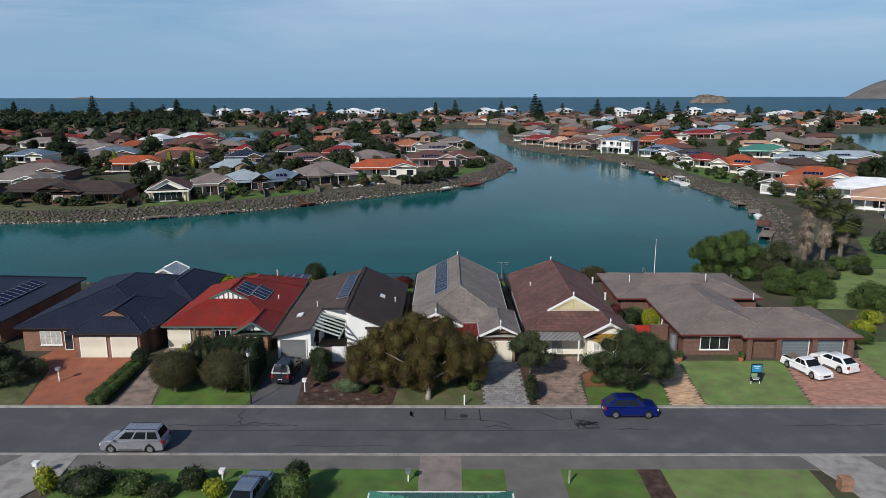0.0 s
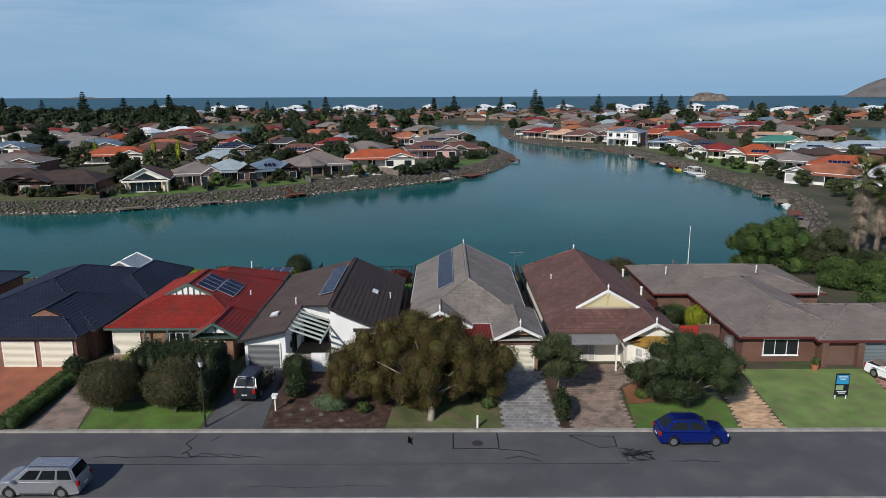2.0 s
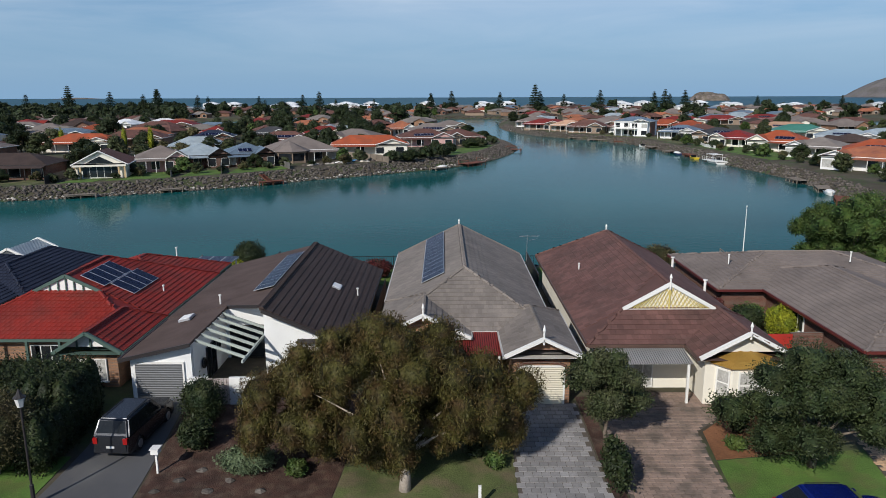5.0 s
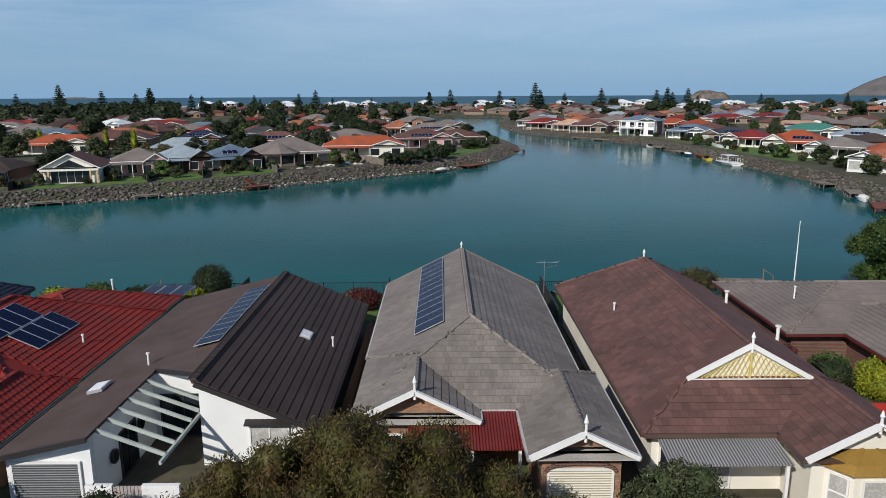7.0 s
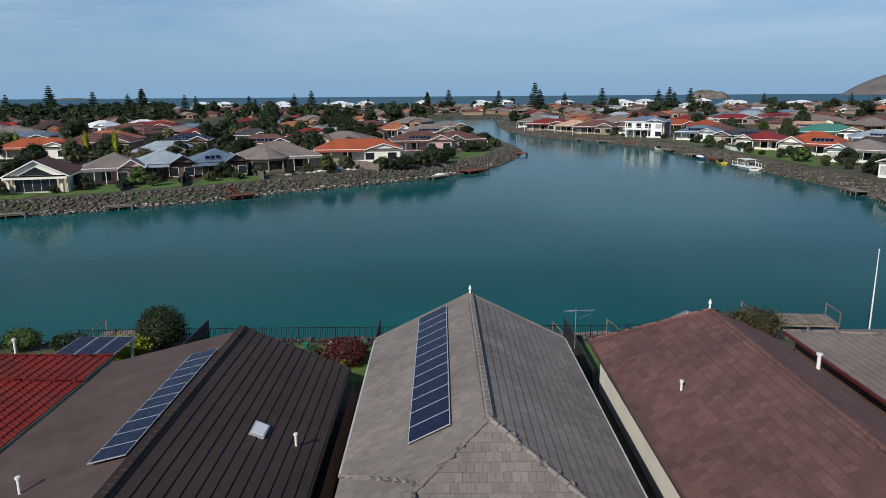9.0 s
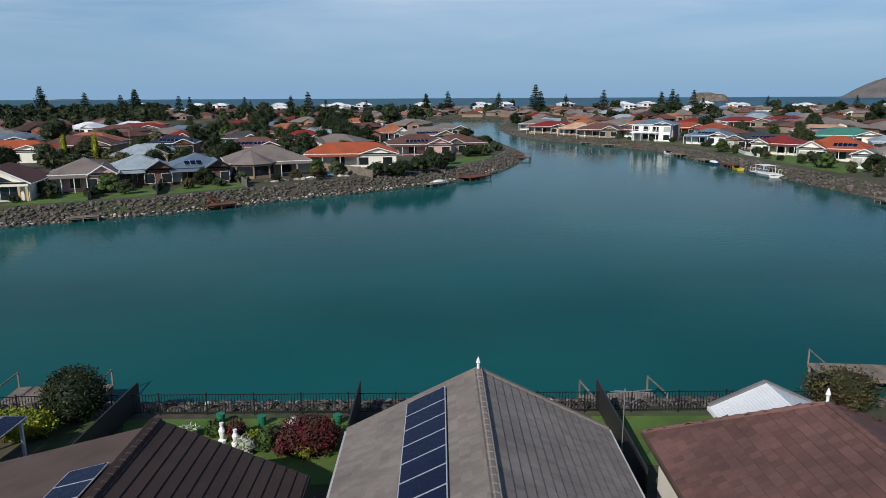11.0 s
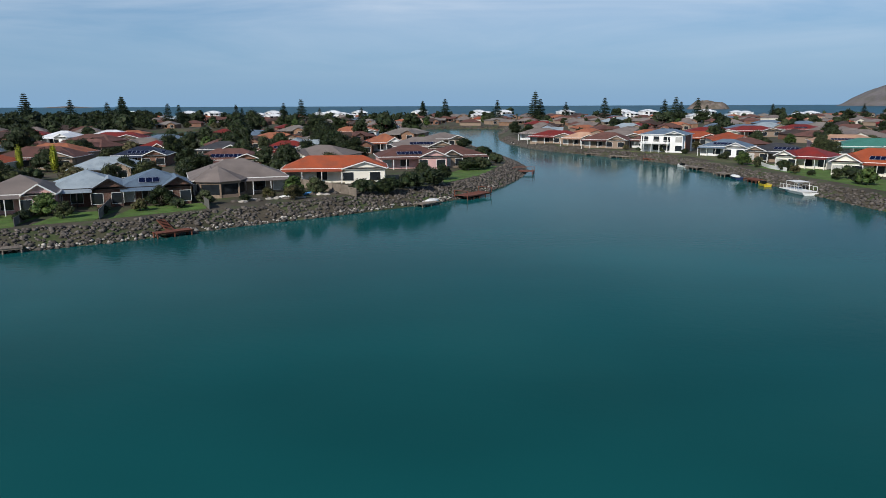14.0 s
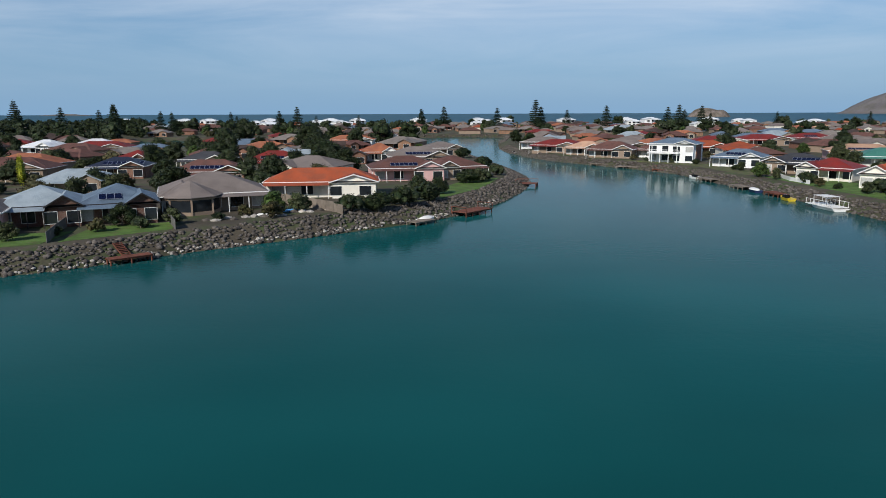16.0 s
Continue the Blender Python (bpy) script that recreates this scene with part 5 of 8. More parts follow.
tree("tree", "slim grey-green tree between two driveways", gz(7.6, 61.2), 5.0, 1.9, 1.6, L_GREY, 21, n=26000, size=0.065, trunk=0.09, clear=0.36, lump=0.7, count=20)
tree("tree", "dense grey-green street tree above the parked car", gz(16.4, 59.6), 5.5, 4.3, 2.8, leaf_mat("deep_grey_green_leaves", (0.028, 0.043, 0.016), (0.044, 0.056, 0.020)), 22, n=60000, size=0.065, trunk=0.16, clear=0.24, lump=0.95, count=44)
shrub("green climbing shrub at the driveway edge", gz(7.35, 58.2), 0.6, 1.6, 2.0, L_DARK, 23, 4000)
for x, y, sd in ((-24.3, 59.3, 31), (-19.8, 59.2, 32)):
    ob = thing("globe_hedge", "clipped brownish globe hedge shrub on a short trunk", "shrub", gz(x, y))
    part("trunk", tube(bmesh.new(), [(0, 0, -0.2), (0.04, 0, 0.5), (0, 0.03, 1.2)], [0.14, 0.11, 0.1], 8), M_BARKPALE, ob)
    fast_mesh("foliage", *leaf_cloud([(0, 0, 2.15, 1.85, 1.8, 1.5)], 32000, 0.055, sd, 0.07, core=0.95), L_HEDGE, ob)
shrub("tall dark green hedge before the house", gz(-20.6, 63.3), 3.4, 2.0, 3.3, L_DARK, 33, 40000, 0.07, boxy=True, name="hedge", category="hedge")
shrub("dark green hedge beside the driveway", gz(-17.9, 61.4), 0.9, 2.9, 2.7, L_DARK, 34, 22000, 0.07, boxy=True, name="hedge", category="hedge")
shrub("rounded yellow-green shrub by the porch", gz(-25.2, 65.2), 0.9, 0.9, 1.9, L_LIME, 35, 3000)
shrub("pale cream-green variegated garden shrub", gz(-23.9, 64.2), 1.0, 1.0, 2.0, leaf_mat("pale_leaves", (0.16, 0.19, 0.09), (0.10, 0.14, 0.05)), 36, 3500)
shrub("low clipped green box hedge along the drive", gz(-29.9, 60.6), 0.95, 4.4, 0.95, L_GREEN, 37, 20000, 0.05, boxy=True, name="hedge", category="hedge")
shrub("small green shrub at the hedge's end", gz(-29.8, 65.0), 0.9, 0.9, 1.7, L_DARK, 38, 2500)
tree("tree", "dense dark garden tree beside the driveway", gz(-41.5, 61.0), 4.2, 3.0, 2.4, L_DARK, 39, n=14000, size=0.085, lump=1.0, count=16, clear=0.15)
tree("tree", "broad dark garden tree", gz(-47.5, 62.5), 5.0, 3.5, 2.6, L_DARK, 40, n=14000, size=0.09, lump=1.1, count=16, clear=0.15)
shrub("grey leafy shrub beside the red drive", gz(-38.8, 62.8), 1.2, 1.2, 1.7, L_GREY, 41, 3000)
shrub("dark green shrub beside the white wall", gz(-12.0, 63.4), 1.2, 1.2, 2.3, L_DARK, 42, 12000, 0.06)
shrub("dark low shrub in the mulch bed", gz(-11.6, 61.2), 0.9, 1.0, 1.5, L_DARK, 43, 4000)
shrub("silvery green mound shrub in the mulch", gz(-8.8, 59.4), 1.4, 1.0, 1.1, leaf_mat("silver_leaves", (0.12, 0.16, 0.085), (0.09, 0.12, 0.06)), 44, 9000, 0.055)
for i, (x, y, h) in enumerate(((-6.5, 59.0, 0.7), (-5.2, 60.4, 0.9), (1.4, 60.5, 0.9), (2.3, 59.6, 0.7), (14.3, 62.4, 1.2), (16.3, 61.6, 0.7), (13.6, 61.0, 0.6))):
    shrub("small garden shrub in the bed", gz(x, y), 0.55, 0.55, h, (L_GREEN, L_GREY, L_DARK)[i % 3], 50 + i, 900)
shrub("yellow-green conical shrub in the side garden", gz(23.0, 76.6), 1.15, 1.15, 2.1, L_LIME, 60, 6000, 0.08, shell=0.15)
shrub("dark round shrub in the side garden", gz(20.6, 77.0), 1.3, 1.3, 2.0, L_DARK, 61, 4000)
shrub("mixed green shrub in the side garden", gz(21.6, 78.6), 1.2, 1.2, 1.7, L_GREEN, 62, 3000)
shrub("purple-red shrub in the side garden", gz(19.4, 79.4), 0.9, 0.9, 1.8, L_RED, 63, 2500)
shrub("grey-green rounded bush on the lagoon bank", gz(20.6, 97.2), 2.2, 1.4, 2.2, L_HEDGE, 64, 7000)
for i, (x, y, h, rx) in enumerate(((40.5, 98.5, 7.2, 4.2), (45.5, 96.5, 6.0, 3.2), (38.5, 101.5, 6.0, 3.0), (47.0, 88.5, 3.6, 2.6), (52.5, 84.0, 3.0, 3.0), (58.0, 85.0, 3.2, 3.4),
                                   (44.5, 91.0, 3.6, 2.6), (63.0, 81.0, 4.0, 3.4), (50.0, 94.0, 2.2, 2.2))):
    tree("tree", "dense green garden tree near the lagoon", gz(x, y), h, rx, rx * 0.8, (L_GREEN, L_GREY, L_GREEN, L_GREEN)[i % 4], 70 + i, n=24000, size=0.1, lump=rx * 0.34, count=30, clear=0.14)
for i, (x, y, r) in enumerate(((52.0, 101.5, 2.0), (55.5, 103.0, 1.6), (58.6, 103.6, 1.9), (60.5, 100.8, 1.4), (54.0, 98.5, 1.8), (63.5, 106.5, 1.5))):
    shrub("rounded dark bush under the palms", gz(x, y), r, r, r * 1.05, (L_DARK, L_GREY, L_GREEN)[i % 3], 170 + i, 5000, 0.1)
for i, (x, y) in enumerate(((43.5, 71.5), (45.5, 74.5), (42.0, 80.0), (44.0, 84.0), (48.5, 78.0))):
    shrub("bushy green shrub on the garden slope", gz(x, y), 1.5, 1.4, 1.5, (L_GREEN, L_LIME, L_GREY)[i % 3], 90 + i, 3000)
shrub("round clipped dark tree by the back fence", gz(-18.4, 96.2), 1.6, 1.5, 2.6, L_DARK, 96, 9000, 0.085, shell=0.2)
shrub("yellow-green hedge by the back fence", gz(-20.0, 94.0), 1.8, 1.0, 1.5, L_LIME, 97, 5000)
shrub("maroon leaved bush in the back garden", gz(-6.0, 92.4), 1.5, 1.2, 1.7, L_RED, 98, 6000)
for i in range(16):
    x, y = -13.2 + (i % 8) * 1.05 + 0.3 * math.sin(i * 7), 92.2 + (i // 8) * 1.6 + 0.4 * math.cos(i * 5)
    shrub("small flowering plant in the back garden", gz(x, y), 0.5, 0.5, 0.6 + 0.2 * (i % 3), (L_GREEN, L_RED, L_LIME, L_GREY, leaf_mat("white_blossom", (0.5, 0.5, 0.45), (0.2, 0.25, 0.1)))[i % 5], 110 + i, 700)
for i in range(6):
    shrub("garden shrub along the lagoon fence", gz(-24 - i * 3.4, 95.5 + 0.5 * math.sin(i)), 1.4, 1.0, 1.2 + 0.3 * (i % 2), (L_DARK, L_GREEN, L_LIME)[i % 3], 130 + i, 2500)
# verge on the camera's side
for i, (x, y, rx, h, lm) in enumerate(((-24.0, 42.9, 1.8, 1.8, L_DARK), (-21.0, 43.0, 1.3, 1.4, L_GREEN), (-17.2, 43.6, 1.0, 1.5, L_DARK), (-15.4, 42.6, 0.8, 1.2, L_LIME), (-10.0, 42.8, 0.9, 2.4, L_DARK), (-9.9, 41.2, 1.2, 2.6, L_GREEN), (-19.0, 42.5, 1.0, 0.9, L_GREY), (-26.8, 43.0, 0.7, 1.9, L_LIME))):
    shrub("garden shrub on the verge", gz(x, y), rx, rx, h, lm, 150 + i, 3500)


def norfolk(h, seed):
    """A tiered conifer: whorls of level branches that shorten towards the tip."""
    ob = thing("pine_tree", "tall dark tiered island pine", "tree", (0, 0, 0), group="island pines along the coast")
    r = np.random.RandomState(seed)
    bm = bmesh.new()
    tube(bm, [(0, 0, -0.5), (0, 0, h * 0.6), (0, 0, h)], [0.4, 0.22, 0.03], 6)
    bl = []
    tiers = 14
    for t in range(tiers):
        z = h * (0.14 + 0.84 * t / tiers)
        reach = h * 0.24 * (1 - t / tiers) ** 0.85 + 0.3
        for k in range(7):
            a = k * 0.9 + t * 0.5 + r.rand() * 0.5
            e = reach * (0.75 + 0.4 * r.rand())
            tube(bm, [(0, 0, z - 0.2), (math.cos(a) * e, math.sin(a) * e, z + 0.05 * e)], [0.06, 0.02], 4)
            for q in (0.45, 0.85):
                bl.append((math.cos(a) * e * q, math.sin(a) * e * q, z + 0.1 * e * q, e * 0.4 + 0.25, e * 0.4 + 0.25, 0.4))
    part("trunk", bm, M_BARK, ob)
    fast_mesh("crown", *leaf_cloud(bl, 3200, 0.5, seed, shell=0.9, flat=0.5), L_PINE, ob)
    return ob


def palm(loc, h, skirt, seed, label):
    ob = thing("palm_tree", label, "tree", loc)
    r = random.Random(seed)
    bm = bmesh.new()
    tube(bm, [(0, 0, -0.3), (0.1, 0, h * 0.5), (0, 0.1, h)], [0.4, 0.3, 0.27], 9)
    part("trunk", bm, M_BARK, ob)
    for nm, cnt, m, lo, hi, ln in (("fronds", 74, L_PALM, -0.7, 1.2, 2.8), ("dry_skirt", int(90 * skirt), L_DRYFROND, -1.5, -1.15, 2.2)):
        V, F = [], []
        for i in range(cnt):
            a, e = r.uniform(0, 6.283), r.uniform(lo, hi)
            zb = h if nm == "fronds" else h - r.uniform(0, h * 0.5 * skirt)
            d = Vector((math.cos(a) * math.cos(e), math.sin(a) * math.cos(e), math.sin(e)))
            s = Vector((-math.sin(a), math.cos(a), 0))
            p0 = Vector((0, 0, zb))
            for k in range(14):
                t = 0.35 + 0.65 * k / 13
                c = p0 + d * ln * 0.62 - Vector((0, 0, 0.15 * t * t))
                fan = (k - 6.5) / 6.5
                tip = c + (d * math.cos(fan * 1.2) + s * math.sin(fan * 1.2)) * ln * 0.5 - Vector((0, 0, 0.25 * abs(fan)))
                w = s * 0.06
                b = len(V)
                V += [c - w, c + w, tip + w * 0.2, tip - w * 0.2]
                F.append((b, b + 1, b + 2, b + 3))
            b = len(V)
            V += [p0 - s * 0.04, p0 + s * 0.04, p0 + d * ln * 0.62 + s * 0.03, p0 + d * ln * 0.62 - s * 0.03]
            F.append((b, b + 1, b + 2, b + 3))
        if V:
            fast_mesh(nm, np.array([tuple(v) for v in V]), np.array(F), m, ob)
    return ob


palm(gz(53.8, 104.6), 11.4, 1.2, 1, "tall fan palm with a thick grey skirt of dead fronds")
palm(gz(57.4, 106.2), 9.6, 0.9, 2, "tall fan palm with green and dead fronds")
palm(gz(61.5, 108.8), 7.0, 0.5, 3, "shorter fan palm with green fronds")
# ---- vehicles ----


def car_paint(name, color, metal=0.3):
    return mat(name, color, 0.22, metal=metal, vary=0.03, scale=1.0, fine=30, bump=0.0, spec=0.6)


M_TYRE = mat("tyre_rubber", (0.012, 0.012, 0.012), 0.85, vary=0.1, bump=0.1)
M_RIM = mat("wheel_rim", (0.35, 0.36, 0.37), 0.35, metal=0.8, vary=0.1, bump=0.0)
M_CARGLASS = mat("car_glass", (0.010, 0.012, 0.014), 0.05, vary=0.1, bump=0.0, spec=0.3)
M_LAMPWHITE = mat("headlight_lens", (0.6, 0.6, 0.58), 0.15, vary=0.05, bump=0.0)
M_LAMPRED = mat("tail_light_lens", (0.30, 0.01, 0.01), 0.2, vary=0.05, bump=0.0)


def car(label, loc, rz, paint, L, W, H, belt, hood, cab, category="car", tray=False):
    """A car along +x (front). belt: height of the window line; hood: height of the bonnet's front; cab: x of windscreen foot, roof front, roof rear, tail foot."""
    ob = thing("car", label, category, loc, rz)
    wr = 0.34
    ax = (L * 0.31, -L * 0.30)
    prof = [(-L / 2, 0.30), (-L / 2 - 0.0, belt * 0.62), (-L / 2 + 0.06, belt * 0.98), (cab[3], belt), (cab[0], belt), *[(cab[0] + (L / 2 - 0.12 - cab[0]) * k / 4, belt + 0.015 - (belt - hood + 0.015) * (k / 4) ** 1.8) for k in range(1, 5)], (L / 2 - 0.03, hood - 0.14), (L / 2, 0.45), (L / 2 - 0.05, 0.24)]
    for c in ax:
        for k in range(9):
            a = math.pi * k / 8
            prof.append((c + math.cos(a) * (wr + 0.07), 0.24 + max(0.0, math.sin(a)) * (wr + 0.14)))
    prof.append((-L / 2 + 0.05, 0.24))
    bm = bmesh.new()

    def ring(y, inner):
        return [bm.verts.new((x, y * 1.0, z)) for x, z in prof]
    cols_ = [ring(W / 2 - 0.0, True), ring(W / 2 - 0.18, False), ring(-W / 2 + 0.18, False), ring(-W / 2, True)]
    for v, (x, z) in zip(cols_[1], prof):
        v.co.z += 0.03 if z > belt * 0.9 else 0
    for v, (x, z) in zip(cols_[2], prof):
        v.co.z += 0.03 if z > belt * 0.9 else 0
    n = len(prof)
    for a, b in zip(cols_, cols_[1:]):
        for i in range(n):
            j = (i + 1) % n
            bm.faces.new((a[i], a[j], b[j], b[i]))
    bm.faces.new(cols_[0][::-1])
    bm.faces.new(cols_[3])
    bmesh.ops.recalc_face_normals(bm, faces=bm.faces)
    rim_edges = [e for e in bm.edges if all(v.co.z > 0.42 and (v.co.z > belt * 0.6 or abs(v.co.x) > L / 2 - 0.1) for v in e.verts) and min(abs(v.co.y) for v in e.verts) > W / 2 - 0.02 and e.verts[0].co.y * e.verts[1].co.y > 0]
    bmesh.ops.bevel(bm, geom=rim_edges, offset=0.10, segments=3, affect="EDGES")
    for v in bm.verts:
        # plan tapers to both ends, sides lean in above the waist
        f = max(0.0, abs(v.co.x) / (L / 2) - 0.72) / 0.28
        v.co.y *= (1 - 0.13 * f * f) * (1 - 0.05 * max(0.0, v.co.z - 0.7) / 0.35)
    body = part("body", bm, paint, ob, smooth=True)
    body.data.set_sharp_from_angle(angle=radians(32))
    # cabin
    wb, wt = W / 2 - 0.07, W / 2 - 0.24
    low = [(cab[0], wb), (cab[3], wb), (cab[3], -wb), (cab[0], -wb)]
    top = [(cab[1], wt), (cab[2], wt), (cab[2], -wt), (cab[1], -wt)]
    A = [Vector((x, y, belt - 0.02)) for x, y in low]
    B = [Vector((x, y, H)) for x, y in top]
    bm = bmesh.new()
    va, vb = [bm.verts.new(p) for p in A], [bm.verts.new(p) for p in B]
    bm.faces.new(vb)
    bm.faces.new(va[::-1])
    for i in range(4):
        bm.faces.new((va[(i + 1) % 4], va[i], vb[i], vb[(i + 1) % 4]))
    bmesh.ops.recalc_face_normals(bm, faces=bm.faces)
    bmesh.ops.bevel(bm, geom=[e for e in bm.edges if max(v.co.z for v in e.verts) > H - 0.01], offset=0.085, segments=3, affect="EDGES")
    cabin = part("cabin", bm, paint, ob, smooth=True)
    cabin.data.set_sharp_from_angle(angle=radians(38))

    def pane(a0, a1, b0, b1, s0, s1, t0, t1, nm):
        """A window on the face a0-a1 (foot) and b0-b1 (head) between fractions."""
        def P(s, t):
            return a0.lerp(a1, s).lerp(b0.lerp(b1, s), t)
        q = [P(s0, t0), P(s1, t0), P(s1, t1), P(s0, t1)]
        nr = (q[1] - q[0]).cross(q[3] - q[0]).normalized()
        if nr.dot((a0 + a1) / 2 - Vector((0, 0, (a0.z + b0.z) / 2))) < 0 and nr.dot((q[0] + q[2]) / 2 - Vector(((cab[0] + cab[3]) / 2, 0, (belt + H) / 2))) < 0:
            nr = -nr
        bm = bmesh.new()
        x = [bm.verts.new(p + nr * 0.012) for p in q]
        y = [bm.verts.new(p - nr * 0.02) for p in q]
        bm.faces.new(x), bm.faces.new(y[::-1])
        for i in range(4):
            bm.faces.new((x[i], y[i], y[(i + 1) % 4], x[(i + 1) % 4]))
        bmesh.ops.recalc_face_normals(bm, faces=bm.faces)
        part(nm, bm, M_CARGLASS, cabin)
    for i, j in ((0, 1), (3, 2)):
        for s0, s1 in ((0.12, 0.46), (0.5, 0.9)) if tray or L < 4.5 else ((0.12, 0.38), (0.42, 0.68), (0.72, 0.95)):
            pane(A[i], A[j], B[i], B[j], s0, s1, 0.16, 0.86, "side_window")
    pane(A[3], A[0], B[3], B[0], 0.06, 0.94, 0.08, 0.92, "windscreen")
    pane(A[1], A[2], B[1], B[2], 0.08, 0.92, 0.2, 0.88, "rear_window")
    for sx in ax:
        for sy in (-1, 1):
            bm = bmesh.new()
            y0 = sy * (W / 2 - 0.22)
            y1 = sy * (W / 2 - 0.01)
            tube(bm, [(sx, y0, wr), (sx, y0 + sy * 0.03, wr), (sx, y1 - sy * 0.03, wr), (sx, y1, wr)], [wr * 0.93, wr, wr, wr * 0.92], 20)
            wh = part("wheel", bm, M_TYRE, ob)
            bm = bmesh.new()
            tube(bm, [(sx, y1 - sy * 0.02, wr), (sx, y1 + sy * 0.012, wr)], [wr * 0.64, wr * 0.6], 16)
            part("rim", bm, M_RIM, wh)
    for sy in (-1, 1):
        part("headlight", cube(L / 2 - 0.2, sy * W * 0.36 - 0.14, hood - 0.27, L / 2 - 0.02, sy * W * 0.36 + 0.14, hood - 0.13), M_LAMPWHITE, body)
        part("tail_light", cube(-L / 2 - 0.012, sy * W * 0.38 - 0.1, belt * 0.68, -L / 2 + 0.12, sy * W * 0.38 + 0.1, belt * 0.95), M_LAMPRED, body)
        part("mirror", cube(cab[0] - 0.32, sy * (W / 2 + 0.09) - 0.09, belt, cab[0] - 0.18, sy * (W / 2 + 0.09) + 0.09, belt + 0.14), paint, body)
        part("sill", cube(-L * 0.19, sy * (W / 2 + 0.004) - 0.012, 0.27, L * 0.19, sy * (W / 2 + 0.004) + 0.012, 0.34), M_TYRE, body)
    part("number_plate", cube(-L / 2 - 0.02, -0.19, 0.52, -L / 2 + 0.01, 0.19, 0.62), M_LAMPWHITE, body)
    part("grille", cube(L / 2 - 0.06, -W * 0.22, 0.4, L / 2 + 0.008, W * 0.22, hood - 0.2), M_TYRE, body)
    if tray:
        bm = cube(-L / 2 + 0.15, -W / 2 + 0.2, belt - 0.02, cab[3] - 0.06, W / 2 - 0.2, belt + 0.025)
        part("tray", bm, M_TYRE, body, "open dark tray with goods")
        part("tray_load", cube(-L / 2 + 0.4, -0.4, belt + 0.025, cab[3] - 0.3, 0.35, belt + 0.3), M_TIMBER, body)
    if H > 1.6:
        for sy in (-1, 1):
            part("roof_rail", beam(bmesh.new(), (cab[1] - 0.2, sy * (wt - 0.1), H + 0.05), (cab[2] + 0.15, sy * (wt - 0.1), H + 0.05), 0.03, 0.03), M_TYRE, cabin)
    return ob


# the silver people carrier, heading away to the west on the near side
car("silver people carrier parked at the kerb", (-23.5, 49.2, 0.0), 180, car_paint("silver_paint", (0.36, 0.37, 0.40), 0.6), 4.75, 1.85, 1.72, 1.02, 0.86, (1.45, 0.55, -1.95, -2.28))
car("deep blue compact off-roader parked at the kerb", (15.1, 54.95, 0.0), 0, car_paint("blue_paint", (0.004, 0.014, 0.14), 0.3), 4.4, 1.8, 1.66, 1.03, 0.92, (1.3, 0.4, -1.3, -2.1))
car("dark charcoal off-roader parked in a driveway", (-14.9, 62.3, bank_z(-14.9, 62.3) + 0.02), 86, car_paint("charcoal_paint", (0.028, 0.030, 0.036), 0.4), 4.7, 1.85, 1.75, 1.05, 0.95, (1.1, 0.4, -1.9, -2.26))
car("white utility car with an open tray", (34.0, 63.6, bank_z(34, 63.6) + 0.04), -72, car_paint("white_paint", (0.78, 0.78, 0.77), 0.0), 4.9, 1.82, 1.42, 0.92, 0.78, (1.0, 0.35, -0.55, -0.85), category="utility car", tray=True)
car("white hatchback on a paved driveway", (37.2, 64.7, bank_z(37.2, 64.7) + 0.04), 112, car_paint("white_paint", (0.78, 0.78, 0.77), 0.0), 4.3, 1.8, 1.45, 0.95, 0.82, (1.2, 0.4, -1.2, -1.98))
car("grey-blue car under garden shrubs", (-12.9, 42.2, bank_z(-12.9, 42.2) + 0.06), 84, car_paint("greyblue_paint", (0.20, 0.25, 0.32), 0.5), 4.6, 1.8, 1.5, 0.98, 0.86, (1.15, 0.4, -1.3, -2.0))

# ---- street furniture and marks ----


def crack(pts, w=0.07):
    bm = bmesh.new()
    for (x0, y0), (x1, y1) in zip(pts, pts[1:]):
        beam(bm, (x0, y0, 0.002), (x1, y1, 0.002), w, 0.006)
    return tagged(part("crack_seal", bm, mat("bitumen_seal", (0.012, 0.012, 0.012), 0.5, vary=0.2, bump=0.1)), "black bitumen crack repair on the street", "road mark", kind="structure")


def wander(x0, x1, y, amp, seed, n=10):
    r = random.Random(seed)
    return [(x0 + (x1 - x0) * i / n, y + r.uniform(-amp, amp)) for i in range(n + 1)]


crack([(-26, 52.0), (10.5, 52.0)], 0.035)
crack(wander(-22.5, -12.0, 52.9, 0.12, 1, 16))
crack(wander(-17.2, -13.4, 53.2, 0.3, 2, 12), 0.07)
crack([(-17.0, 55.8), (-17.4, 54.6), (-16.8, 54.0), (-17.2, 53.2)])
crack([(-15.4, 55.8), (-15.9, 54.9)])
crack(wander(-26.5, -23.0, 51.2, 0.1, 3))
crack([(-0.2, 56.0), (-0.2, 53.9), (2.7, 53.9), (2.7, 56.0)])
crack([(2.7, 53.8), (4.2, 53.6), (5.0, 53.0)])
crack([(3.0, 52.6), (3.9, 52.9), (5.2, 52.3)])
crack([(7.4, 55.6), (9.1, 54.0), (10.2, 54.1), (10.3, 55.5), (7.4, 55.6)])
for s in range(5):
    r_ = random.Random(40 + s)
    crack([(10.2 + r_.uniform(0, 2.2), 53.2 + r_.uniform(-0.9, 0.9)) for _ in range(6)], 0.06)
for s in range(3):
    r_ = random.Random(60 + s)
    crack([(-3.2 + r_.uniform(0, 0.4), 54.8 + r_.uniform(-0.7, 0.8)) for _ in range(6)], 0.06)
crack(wander(27, 40, 53.0, 0.2, 9), 0.06)
crack(wander(13, 16, 52.3, 0.15, 10), 0.06)
